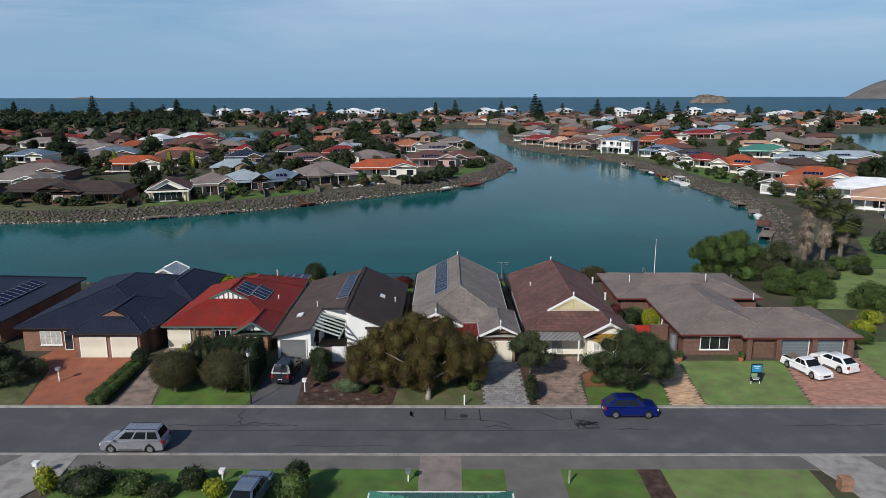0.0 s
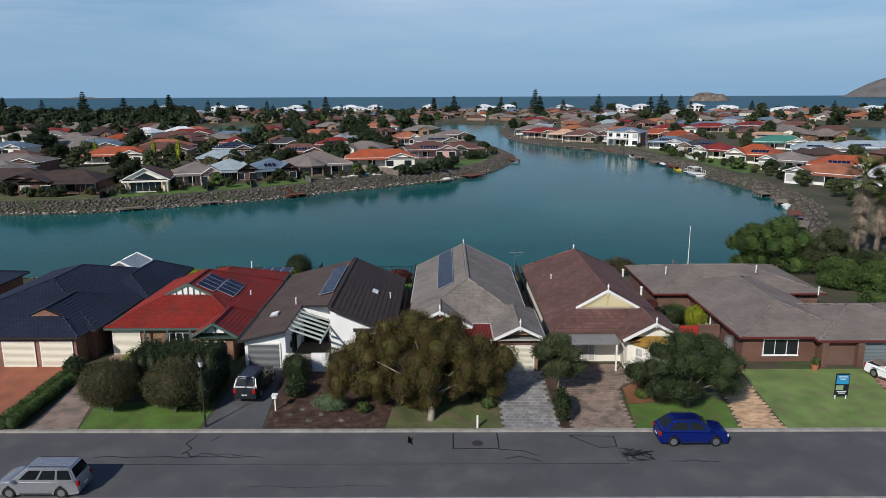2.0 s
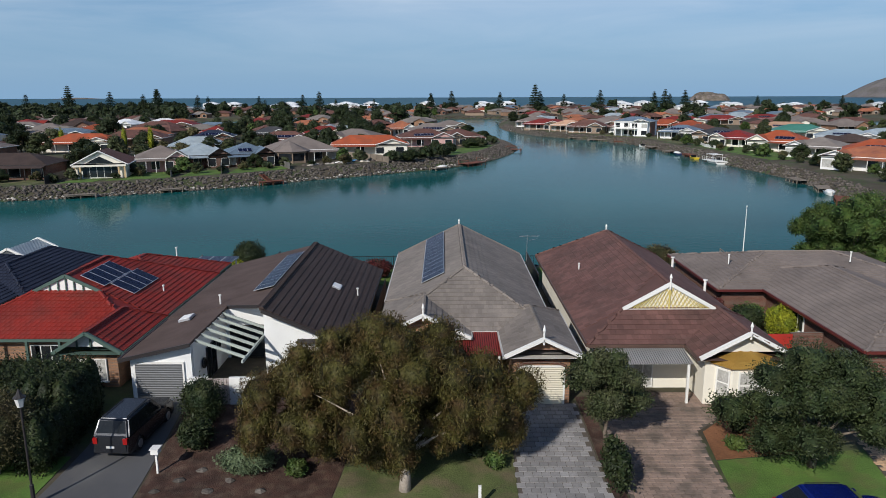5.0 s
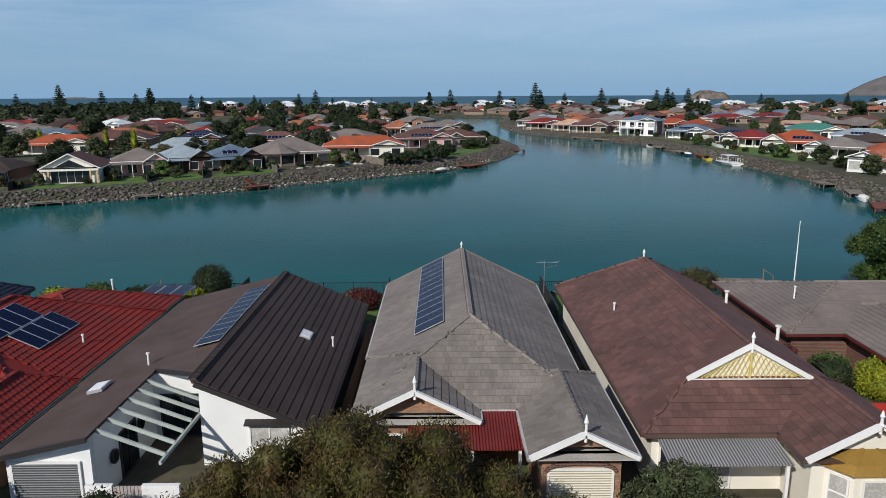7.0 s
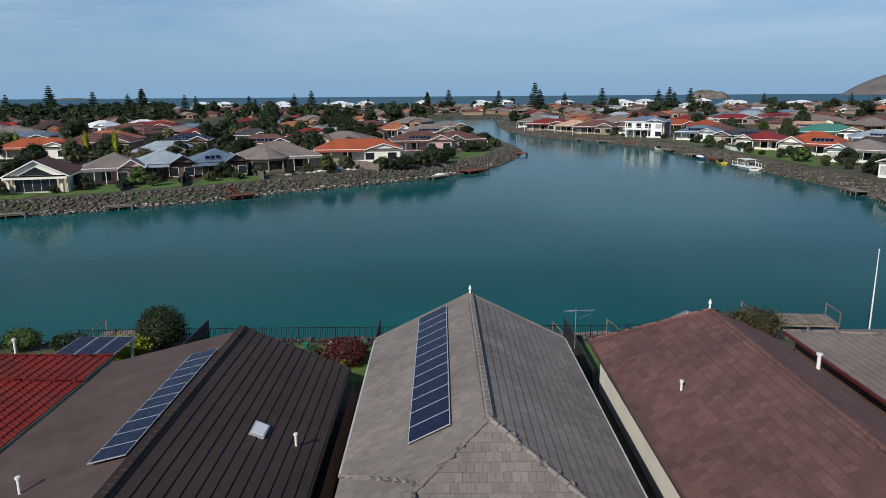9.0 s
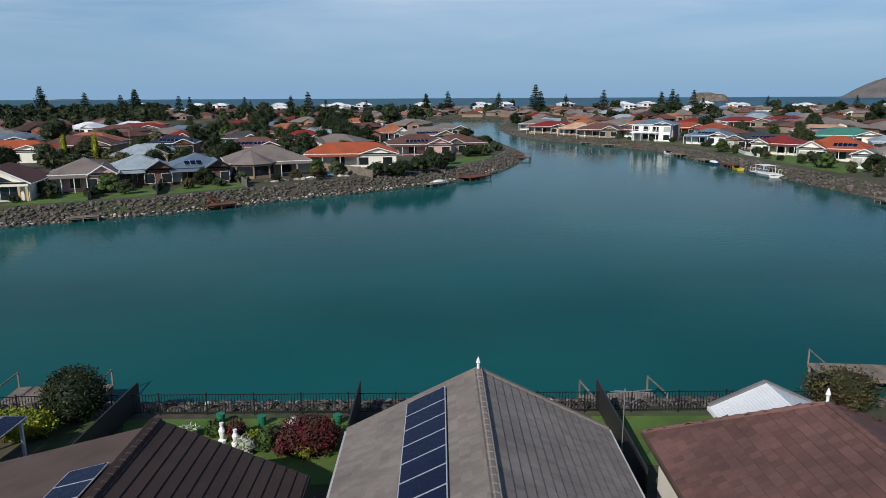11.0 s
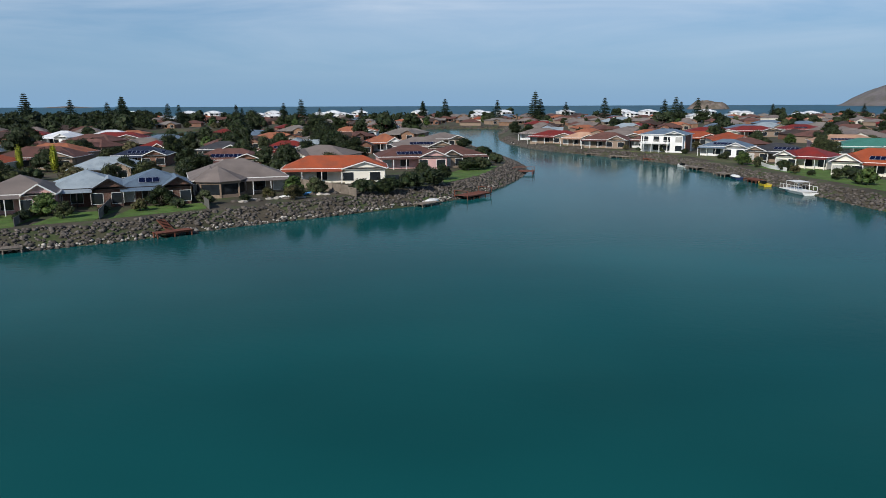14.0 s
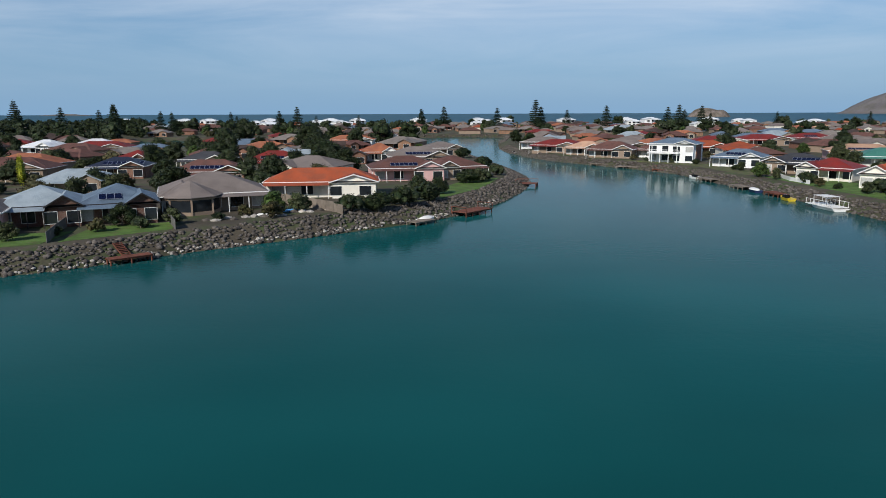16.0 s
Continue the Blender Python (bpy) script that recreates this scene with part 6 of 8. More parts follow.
crack(wander(-45, -40, 54.5, 0.3, 11), 0.05)
crack(wander(-12, -4, 49.5, 0.15, 12), 0.03)
bm = bmesh.new()
tube(bm, [(1.36, 54.6, -0.1), (1.36, 54.6, 0.008)], [0.36, 0.36], 20)
tagged(part("manhole_cover", bm, mat("cast_iron", (0.035, 0.033, 0.032), 0.7)), "round dark iron manhole cover in the street", "manhole cover", kind="structure")


def street_lamp(x, y):
    ob = thing("street_lamp", "dark green lantern street lamp on a slim post", "street lamp", gz(x, y))
    bm = bmesh.new()
    tube(bm, [(0, 0, -0.3), (0, 0, 0.9), (0, 0, 0.95), (0, 0, 4.35)], [0.09, 0.085, 0.05, 0.04], 8)
    part("post", bm, M_TRIMDARK, ob)
    bm = bmesh.new()
    tube(bm, [(0, 0, 4.35), (0, 0, 4.75)], [0.12, 0.2], 6)
    part("lantern", bm, M_LAMPWHITE, ob, "pale glass lantern")
    bm = bmesh.new()
    tube(bm, [(0, 0, 4.75), (0, 0, 4.85), (0, 0, 5.1)], [0.25, 0.14, 0.02], 8)
    part("cap", bm, M_TRIMDARK, ob)


street_lamp(-16.9, 56.9)


def letterbox(x, y, h, m, label="letterbox on a slim post"):
    ob = thing("letterbox", label, "letterbox", gz(x, y))
    part("post", cube(-0.04, -0.04, -0.1, 0.04, 0.04, h), M_TRIM, ob)
    bm = cube(-0.16, -0.2, h, 0.16, 0.2, h + 0.24)
    slab(bm, [(-0.2, -0.24, h + 0.26), (0.2, -0.24, h + 0.26), (0.2, 0.24, h + 0.26), (-0.2, 0.24, h + 0.26)], 0.03)
    part("box", bm, m, ob)


letterbox(-12.7, 59.2, 1.0, M_TRIM)
letterbox(2.6, 60.6, 1.1, M_METAL)
letterbox(-35.9, 61.5, 1.1, M_METAL)
letterbox(-28.6, 45.0, 0.9, M_TRIM)
letterbox(-15.4, 44.2, 0.8, M_TRIM)
letterbox(-2.7, 44.4, 0.7, M_DOORBLUE)
for x, y, h, m in ((1.45, 56.75, 0.9, M_TRIM), (8.3, 44.2, 1.0, M_CONCRETE)):
    tagged(part("marker_post", cube(x - 0.06, y - 0.06, -0.2, x + 0.06, y + 0.06, h), m), "short white post on the verge", "post")
tagged(part("brick_pillar", cube(26.3, 43.2, -0.1, 27.1, 43.9, 0.9), M_BRICKTAN), "small brick letterbox pillar", "letterbox")
sign = thing("real_estate_sign", "blue and white sale sign board on a lawn", "sign", gz(28.1, 61.0))
part("post", cube(-0.42, -0.03, -0.2, -0.36, 0.03, 1.9), M_TRIM, sign)
part("post", cube(0.36, -0.03, -0.2, 0.42, 0.03, 1.9), M_TRIM, sign)
part("board", cube(-0.5, -0.06, 0.35, 0.5, -0.02, 2.0), mat("sign_black", (0.012, 0.014, 0.02), 0.4, bump=0.0), sign)
M_SIGNBLUE = mat("sign_blue", (0.03, 0.26, 0.48), 0.4, bump=0.0)
part("picture", cube(-0.44, -0.075, 1.2, 0.44, -0.06, 1.9), M_SIGNBLUE, sign)
part("picture", cube(-0.44, -0.075, 0.75, 0.1, -0.06, 1.1), mat("sign_green", (0.2, 0.3, 0.16), 0.4, bump=0.0), sign)
for z_, w_ in ((1.72, 0.6), (1.55, 0.4), (0.6, 0.7), (0.47, 0.5)):
    part("lettering_bar", cube(-w_ / 2, -0.085, z_, w_ / 2, -0.075, z_ + 0.07), M_LAMPWHITE, sign)
pole = thing("flagpole", "tall white flagpole by the lagoon", "flagpole", gz(29.9, 99.6))
part("mast", tube(bmesh.new(), [(0, 0, -0.2), (0, 0, 3), (0, 0, 6.2)], [0.06, 0.05, 0.03], 8), M_TRIM, pole)
part("truck", tube(bmesh.new(), [(0, 0, 6.2), (0, 0, 6.3)], [0.06, 0.04], 8), M_TRIM, pole)
for x, y in ((22.9, 66.2), (28.9, 66.2), (-32.2 + 1.8, 66.6)):
    pot = thing("plant_pot", "terracotta pot with a green plant", "plant pot", gz(x, y))
    part("pot", tube(bmesh.new(), [(0, 0, -0.05), (0, 0, 0.5)], [0.2, 0.3], 12), M_TERRA, pot)
    fast_mesh("plant", *leaf_cloud([(0, 0, 0.75, 0.35, 0.35, 0.3)], 300, 0.1, 5), L_GREEN, pot)
chair = thing("garden_chair", "white plastic garden chair on a porch", "chair", (-22.3, 69.0, bank_z(-22.3, 69.0)))
part("seat", cube(-0.25, -0.25, 0.42, 0.25, 0.25, 0.46), M_TRIM, chair)
part("backrest", cube(-0.25, 0.21, 0.46, 0.25, 0.25, 0.9), M_TRIM, chair)
for a in (-0.22, 0.18):
    for b in (-0.22, 0.18):
        part("leg", cube(a, b, -0.02, a + 0.04, b + 0.04, 0.42), M_TRIM, chair)
for i in range(7):
    r_ = random.Random(200 + i)
    bm = bmesh.new()
    bmesh.ops.create_icosphere(bm, subdivisions=1, radius=0.22)
    for v in bm.verts:
        v.co = Vector((v.co.x * 1.4, v.co.y, v.co.z * 0.7)) * (0.75 + 0.5 * r_.random())
    x, y = -12.3 + i * 0.75, 57.8 + 0.8 * (i % 3)
    ob = tagged(part("garden_rock", bm, M_ROCK), "rounded grey rock in the mulch bed", "rock")
    ob.location = gz(x, y)
# ---- lagoon banks: loose dark rock ----


def rock_bank(name, pts, lo, hi, step, smin, smax, material, label, seed, reach=1):
    """Angular rocks strewn on the slope beside a shore line, between lo and hi metres inland."""
    r = np.random.RandomState(seed)
    bm = bmesh.new()
    bmesh.ops.create_icosphere(bm, subdivisions=1, radius=1.0)
    base = np.array([v.co for v in bm.verts])
    faces = np.array([[v.index for v in f.verts] for f in bm.faces])
    bm.free()
    C = []
    for (ax, ay), (bx, by) in zip(pts, pts[1:]):
        ln = math.hypot(bx - ax, by - ay)
        n = int(ln * (hi - lo) / (step * step))
        t, s = r.rand(n), lo + (hi - lo) * r.rand(n)
        nx, ny = -(by - ay) / ln * reach, (bx - ax) / ln * reach
        C.append(np.stack([ax + (bx - ax) * t + nx * s, ay + (by - ay) * t + ny * s], 1))
    C = np.concatenate(C)
    d = water_distance(C[:, 0], C[:, 1])
    C = C[(d > lo - 0.3) & (d < hi + 0.5)]
    Z = ground_z(C[:, 0], C[:, 1])
    V, F = [], []
    for i, ((x, y), z) in enumerate(zip(C, Z)):
        s = smin + (smax - smin) * r.rand() ** 2
        q = base * (0.65 + 0.5 * r.rand(len(base)))[:, None] * (s * np.array([1.0, 0.75 + 0.4 * r.rand(), 0.62]))
        a = r.rand() * 6.283
        ca, sa = math.cos(a), math.sin(a)
        q = np.stack([q[:, 0] * ca - q[:, 1] * sa, q[:, 0] * sa + q[:, 1] * ca, q[:, 2]], 1)
        V.append(q + (x, y, max(z, WATER_Z - 0.25) + s * 0.15))
        F.append(faces + i * len(base))
    return tagged(fast_mesh(name, np.concatenate(V), np.concatenate(F), material), label, "rocks", kind="stuff")


LB = SHORE_LEFT[1:17]
rock_bank("rocks", LB, -0.9, 4.7, 0.5, 0.2, 0.52, M_ROCK, "dark angular rock armour on the far lagoon bank", 1)
rock_bank("rocks", SHORE_LEFT[1:12], -0.5, 0.25, 0.5, 0.2, 0.4, M_ROCKPALE, "pale tide-washed stones at the water's edge", 2)
rock_bank("rocks", SHORE_RIGHT, -0.9, 3.6, 0.6, 0.22, 0.6, M_ROCK, "dark rock armour along the lagoon bank", 3)
rock_bank("rocks", [(34, 101.7), (-20, 101.3), (-62, 100.3)], -0.4, 4.2, 0.40, 0.12, 0.36, M_ROCK, "dark rocks on the near lagoon bank", 4)
rock_bank("rocks", [(34, 101.7), (-20, 101.3), (-62, 100.3)], 0.2, 3.2, 1.9, 0.12, 0.3, M_ROCKPALE, "pale rocks among the dark bank stones", 5)
rock_bank("rocks", SHORE_LEFT[16:] + SHORE_END, -0.4, 3.5, 1.3, 0.4, 0.9, M_ROCK, "rock edging along the far channel", 6)

# low kerb along the top of the far bank, and lawns behind it
for pts, m, lab in (([(-120, 156), (-97, 157.5), (-76, 160.5), (-74, 168), (-100, 168), (-120, 166)], M_DRYLAWN, "worn lawn above the far bank"),
                    ([(-72, 162), (-66.5, 164.5), (-66.5, 170), (-72, 170)], M_LAWN, "green lawn above the far bank"),
                    ([(-65, 166), (-54.5, 171.5), (-56, 183), (-65, 180)], M_LAWN, "green lawn above the far bank"),
                    ([(-53, 172.8), (-46.5, 177), (-47, 186), (-54, 184)], M_LAWN, "green lawn above the far bank"),
                    ([(-45, 178), (-34.5, 187.5), (-36, 194), (-46, 190)], M_LAWN, "green lawn above the far bank"),
                    ([(2, 219), (11, 237), (16, 258), (10, 258), (2, 236)], M_LAWN, "green lawn on the point"),
                    ([(62, 318), (75, 295), (77, 265), (84, 268), (82, 300), (70, 322)], M_DRYLAWN, "lawns above the lagoon bank"),
                    ([(79, 262), (80.5, 205), (92, 208), (92, 262)], M_LAWN, "green lawns above the lagoon bank")):
    draped("lawn", pts, 0.03, m, lab, 2.0)


def plank_deck(bm, x0, y0, x1, y1, z, along="x", w=0.19):
    if along == "x":
        for x in np.arange(x0, x1, w):
            box(bm, x, y0, z - 0.05, min(x + w - 0.015, x1), y1, z)
    else:
        for y in np.arange(y0, y1, w):
            box(bm, x0, y, z - 0.05, x1, min(y + w - 0.015, y1), z)


def jetty(x, y, rz, w, d, z, m, label, rail=False, ramp=0.0, single=False):
    """A small landing: deck boards, bearers, piles, perhaps rails and a gangway to the bank (towards +y)."""
    ob = thing("jetty", label, "jetty", (x, y, WATER_Z), rz)
    h = z - WATER_Z
    bm = bmesh.new()
    for k in np.arange(-w / 2, w / 2, 0.19):
        if single:
            part("deck_board", cube(k, -d / 2, h - 0.05, k + 0.175, d / 2, h), m, ob)
        else:
            box(bm, k, -d / 2, h - 0.05, min(k + 0.175, w / 2), d / 2, h)
    if not single:
        tagged(part("deck", bm, m, ob), "", kind="stuff")
    else:
        bm.free()
    for sy in (-d / 2 + 0.15, d / 2 - 0.15):
        part("bearer", cube(-w / 2, sy - 0.07, h - 0.25, w / 2, sy + 0.07, h - 0.05), m, ob)
        for k in np.linspace(-w / 2 + 0.15, w / 2 - 0.15, max(2, int(w / 2) + 1)):
            part("support_post", tube(bmesh.new(), [(k, sy, -1.2), (k, sy, h - 0.05)], [0.1, 0.1], 7), m, ob)
    if rail:
        for k in (-w / 2 + 0.06, w / 2 - 0.06):
            for j in (-d / 2 + 0.06, d / 2 - 0.06):
                part("rail_post", cube(k - 0.04, j - 0.04, h, k + 0.04, j + 0.04, h + 0.95), m, ob)
            part("rail", beam(bmesh.new(), (k, -d / 2, h + 0.9), (k, d / 2, h + 0.9), 0.05, 0.07), m, ob)
    if ramp:
        bm = bmesh.new()
        p, q = Vector((0, d / 2, h)), Vector((0, d / 2 + ramp, 1.9))
        for i in range(int(ramp / 0.4)):
            c = p.lerp(q, (i + 0.5) / int(ramp / 0.4))
            box(bm, -0.5, c.y - 0.17, c.z - 0.05, 0.5, c.y + 0.17, c.z)
        for s in (-0.5, 0.5):
            beam(bm, p + Vector((s, 0, -0.1)), q + Vector((s, 0, -0.1)), 0.06, 0.18)
        part("steps", bm, m, ob)
    return ob


jetty(10.0, 99.9, 8, 4.2, 2.6, -0.7, M_TIMBER, "weathered grey timber landing on the near bank", rail=True, single=True)
jetty(-22.4, 101.7, 4, 5.5, 2.4, -0.75, M_TIMBER, "weathered grey timber jetty on the near bank", rail=True)
jetty(26.5, 104.2, -6, 6.5, 2.6, -0.75, M_TIMBER, "weathered grey jetty by the flagpole", rail=True)
jetty(-65.3, 157.2, 28, 5.2, 1.8, -0.8, M_TIMBER, "pale timber landing below the rock bank")
jetty(-51.8, 164.6, 30, 4.2, 1.8, -0.8, M_TIMBER, "pale timber landing with steps up the rocks", ramp=4.2)
jetty(-35.2, 175.4, 42, 5.0, 1.6, -0.7, M_REDTIMBER, "red-brown timber landing with white piles", ramp=3.4)
jetty(-1.0, 203.6, 50, 5.0, 2.2, -0.9, M_TIMBER, "grey landing with a covered dinghy")
jetty(7.6, 214.2, 52, 8.0, 3.2, -0.7, M_REDTIMBER, "red-brown timber landing stage", rail=True)
jetty(22.8, 260.0, 75, 4.0, 5.0, -0.7, M_REDTIMBER, "timber jetty off the point", rail=True)
for i, (x, y, a, w) in enumerate(((56.0, 322, -35, 7), (62.5, 310, -40, 9), (69.0, 297, -50, 8), (70.8, 270, -80, 7), (71.5, 252, -85, 6), (73.0, 238, -88, 6), (74.0, 176, -95, 6), (72.5, 163, -110, 6), (68.0, 148, -115, 7), (63.5, 136, -120, 7))):
    jetty(x - 1.2, y, a, w, 2.4, -0.7, (M_TIMBER, M_TIMBER, M_REDTIMBER)[i % 3], "small timber landing below the bank houses", rail=i in (2, 6))


def boat(label, x, y, rz, L, W, hull_m, kind):
    ob = thing("boat", label, "boat", (x, y, WATER_Z), rz)
    bm = bmesh.new()
    n, rings = 9, []
    for i in range(n):
        t = i / (n - 1)
        w = W / 2 * (1 - max(0, (t - 0.45) / 0.55) ** 2.2) + 0.02
        xx = -L / 2 + L * t
        sheer = 0.55 + 0.25 * t * t
        rings.append([bm.verts.new(p) for p in ((xx, -w, sheer), (xx, -w * 0.8, 0.05), (xx, 0, -0.15), (xx, w * 0.8, 0.05), (xx, w, sheer), (xx, w * 0.82, sheer - 0.05), (xx, 0, sheer - 0.18), (xx, -w * 0.82, sheer - 0.05))])
    for a, b in zip(rings, rings[1:]):
        for k in range(8):
            bm.faces.new((a[k], a[(k + 1) % 8], b[(k + 1) % 8], b[k]))
    bm.faces.new(rings[0]), bm.faces.new(rings[-1][::-1])
    bmesh.ops.recalc_face_normals(bm, faces=bm.faces)
    part("hull", bm, hull_m, ob)
    if kind == "cover":
        bm = bmesh.new()
        bmesh.ops.create_uvsphere(bm, u_segments=14, v_segments=8, radius=1)
        for v in bm.verts:
            v.co = Vector((v.co.x * L * 0.47, v.co.y * W * 0.46, 0.55 + max(-0.1, v.co.z) * 0.45))
        part("cover", bm, M_TRIM, ob, "white boat cover")
    elif kind == "pontoon":
        part("deck", cube(-L * 0.46, -W * 0.48, 0.6, L * 0.46, W * 0.48, 0.72), M_TRIM, ob)
        for s in (-1, 1):
            for k in np.linspace(-L * 0.44, L * 0.44, 7):
                part("rail_post", cube(k - 0.03, s * W * 0.46 - 0.03, 0.72, k + 0.03, s * W * 0.46 + 0.03, 1.65), M_TRIM, ob)
            part("rail", beam(bmesh.new(), (-L * 0.44, s * W * 0.46, 1.62), (L * 0.44, s * W * 0.46, 1.62), 0.05, 0.07), M_TRIM, ob)
        part("canopy", cube(-L * 0.2, -W * 0.4, 2.3, L * 0.25, W * 0.4, 2.36), M_TRIM, ob)
        for k in (-L * 0.18, L * 0.23):
            for s in (-1, 1):
                part("canopy_post", cube(k - 0.03, s * W * 0.38 - 0.03, 0.72, k + 0.03, s * W * 0.38 + 0.03, 2.3), M_TRIM, ob)
    else:
        bm = cube(-L * 0.1, -W * 0.3, 0.45, L * 0.18, W * 0.3, 1.1)
        bmesh.ops.bevel(bm, geom=bm.edges[:], offset=0.1, segments=2, affect="EDGES")
        part("cockpit", bm, M_CARGLASS, ob)
    return ob


boat("white dinghy under a pale cover", -0.2, 206.0, 45, 3.4, 1.6, M_TRIM, "cover")
boat("white railed pontoon boat at its mooring", 72.0, 219.0, 95, 8.5, 3.4, M_TRIM, "pontoon")
boat("yellow runabout by a small jetty", 70.8, 231.5, 92, 4.2, 1.8, mat("yellow_hull", (0.55, 0.40, 0.03), 0.35), "open")
boat("dark blue runabout at a landing", 70.8, 246.0, 90, 4.6, 1.9, mat("navy_hull", (0.02, 0.03, 0.08), 0.35), "cover")
boat("small white boat by the landing", 69.0, 277.0, 110, 4.4, 1.8, M_TRIM, "open")
boat("white moored boat in the channel", 34.5, 392.0, 100, 6.5, 2.2, M_TRIM, "open")
boat("pale blue moored boat in the channel", 38.5, 372.0, 110, 5.5, 2.0, mat("pale_blue_hull", (0.12, 0.33, 0.42), 0.35), "open")
boat("white runabout near the bend", 70.0, 158.0, -110, 4.2, 1.8, M_TRIM, "cover")
boat("red runabout near the bend", 64.5, 141.0, -115, 4.6, 1.8, mat("red_hull", (0.35, 0.03, 0.03), 0.35), "open")

# ---- back fence and gazebo behind the near row ----
fence = thing("steel_fence", "black steel picket fence along the lagoon", "fence", (0, 96.6, 0))
PICKET = bpy.data.meshes.new("picket")
bm = cube(-0.012, -0.012, 0, 0.012, 0.012, 1.02)
bm.to_mesh(PICKET)
bm.free()
PICKET.materials.append(M_FENCEIRON)
fx = -24.0
while fx < 19.0:
    z = bank_z(fx, 96.6)
    if not (-0.5 < fx < 0):
        part("fence_post", cube(fx - 0.03, -0.03, z - 0.2, fx + 0.03, 0.03, z + 1.2), M_FENCEIRON, fence)
        bm = cube(fx + 0.03, -0.015, z + 1.08, fx + 2.37, 0.015, z + 1.12)
        box(bm, fx + 0.03, -0.015, z + 0.12, fx + 2.37, 0.015, z + 0.16)
        panel = part("fence_panel", bm, M_FENCEIRON, fence)
        for k in np.arange(fx + 0.14, fx + 2.35, 0.16):
            pk = new("picket", PICKET)
            pk.parent = panel
            pk.location = (k, 0, z + 0.08)
    fx += 2.4
for x0 in (-4.3, 8.0, -15.8):
    tagged(part("boundary_fence", cube(x0 - 0.04, 88.5, 0.0, x0 + 0.04, 97.5, 1.7), M_TRIMDARK), "dark sheet boundary fence", "fence")
gaz = house("white corrugated garden pavilion with cream walls", [(12.1, 90.4, 17.1, 93.0, 2.2, 1.15, "y", "gg")], R_WHITE, M_CREAM, M_TRIM, base=0.3, category="pavilion", overhang=0.35, barge_m=mat("grey_barge_paint", (0.16, 0.155, 0.15), 0.6))
for i, (x, y, c) in enumerate(((-11.0, 95.6, M_TRIMGREEN), (-8.9, 95.3, M_TRIMGREEN), (-5.2, 95.4, M_TRIMGREEN))):
    pot = thing("garden_bin", "green plastic garden tub on the lawn", "tub", gz(x, y))
    part("tub", tube(bmesh.new(), [(0, 0, -0.02), (0, 0, 0.5)], [0.17, 0.22], 12), mat("green_plastic", (0.02, 0.16, 0.09), 0.5), pot)
for x, y, h in ((-10.3, 93.5, 1.0), (-9.6, 93.2, 0.8), (-13.2, 93.9, 0.8)):
    bm = bmesh.new()
    tube(bm, [(0, 0, -0.05), (0, 0, 0.15), (0, 0, 0.2), (0, 0, h * 0.6), (0, 0, h * 0.8), (0, 0, h)], [0.2, 0.2, 0.1, 0.16, 0.08, 0.1], 10)
    st = tagged(part("garden_statue", bm, M_WHITE), "small white garden statue on a plinth", "statue")
    st.location = gz(x, y)
lad = thing("access_stair", "white timber access stair beside the house", "stair", gz(41.9, 71.6))
for i in range(7):
    part("tread", cube(-0.5, -1.2 + i * 0.28, i * 0.19, 0.5, -0.95 + i * 0.28, i * 0.19 + 0.04), M_TRIM, lad)
for s in (-0.5, 0.5):
    part("stringer", beam(bmesh.new(), (s, -1.25, -0.05), (s, 0.8, 1.25), 0.05, 0.2), M_TRIM, lad)
    part("handrail", beam(bmesh.new(), (s, -1.2, 0.9), (s, 0.8, 2.2), 0.05, 0.08), M_REDTIMBER, lad)

# green roofs of the houses on the camera's side
house("house with a pale green metal roof", [(-4.6, 24.0, 3.8, 38.2, 3.0, 1.9, "y", "hh")], R_GREEN, M_CREAM, base=0.05, caps=True)
house("house with a pale green metal roof", [(5.0, 26.0, 12.4, 37.2, 3.0, 1.9, "y", "hh")], R_GREEN, M_CREAM, base=0.05, caps=True)
# ---- the town beyond the water ----
TAKEN = []


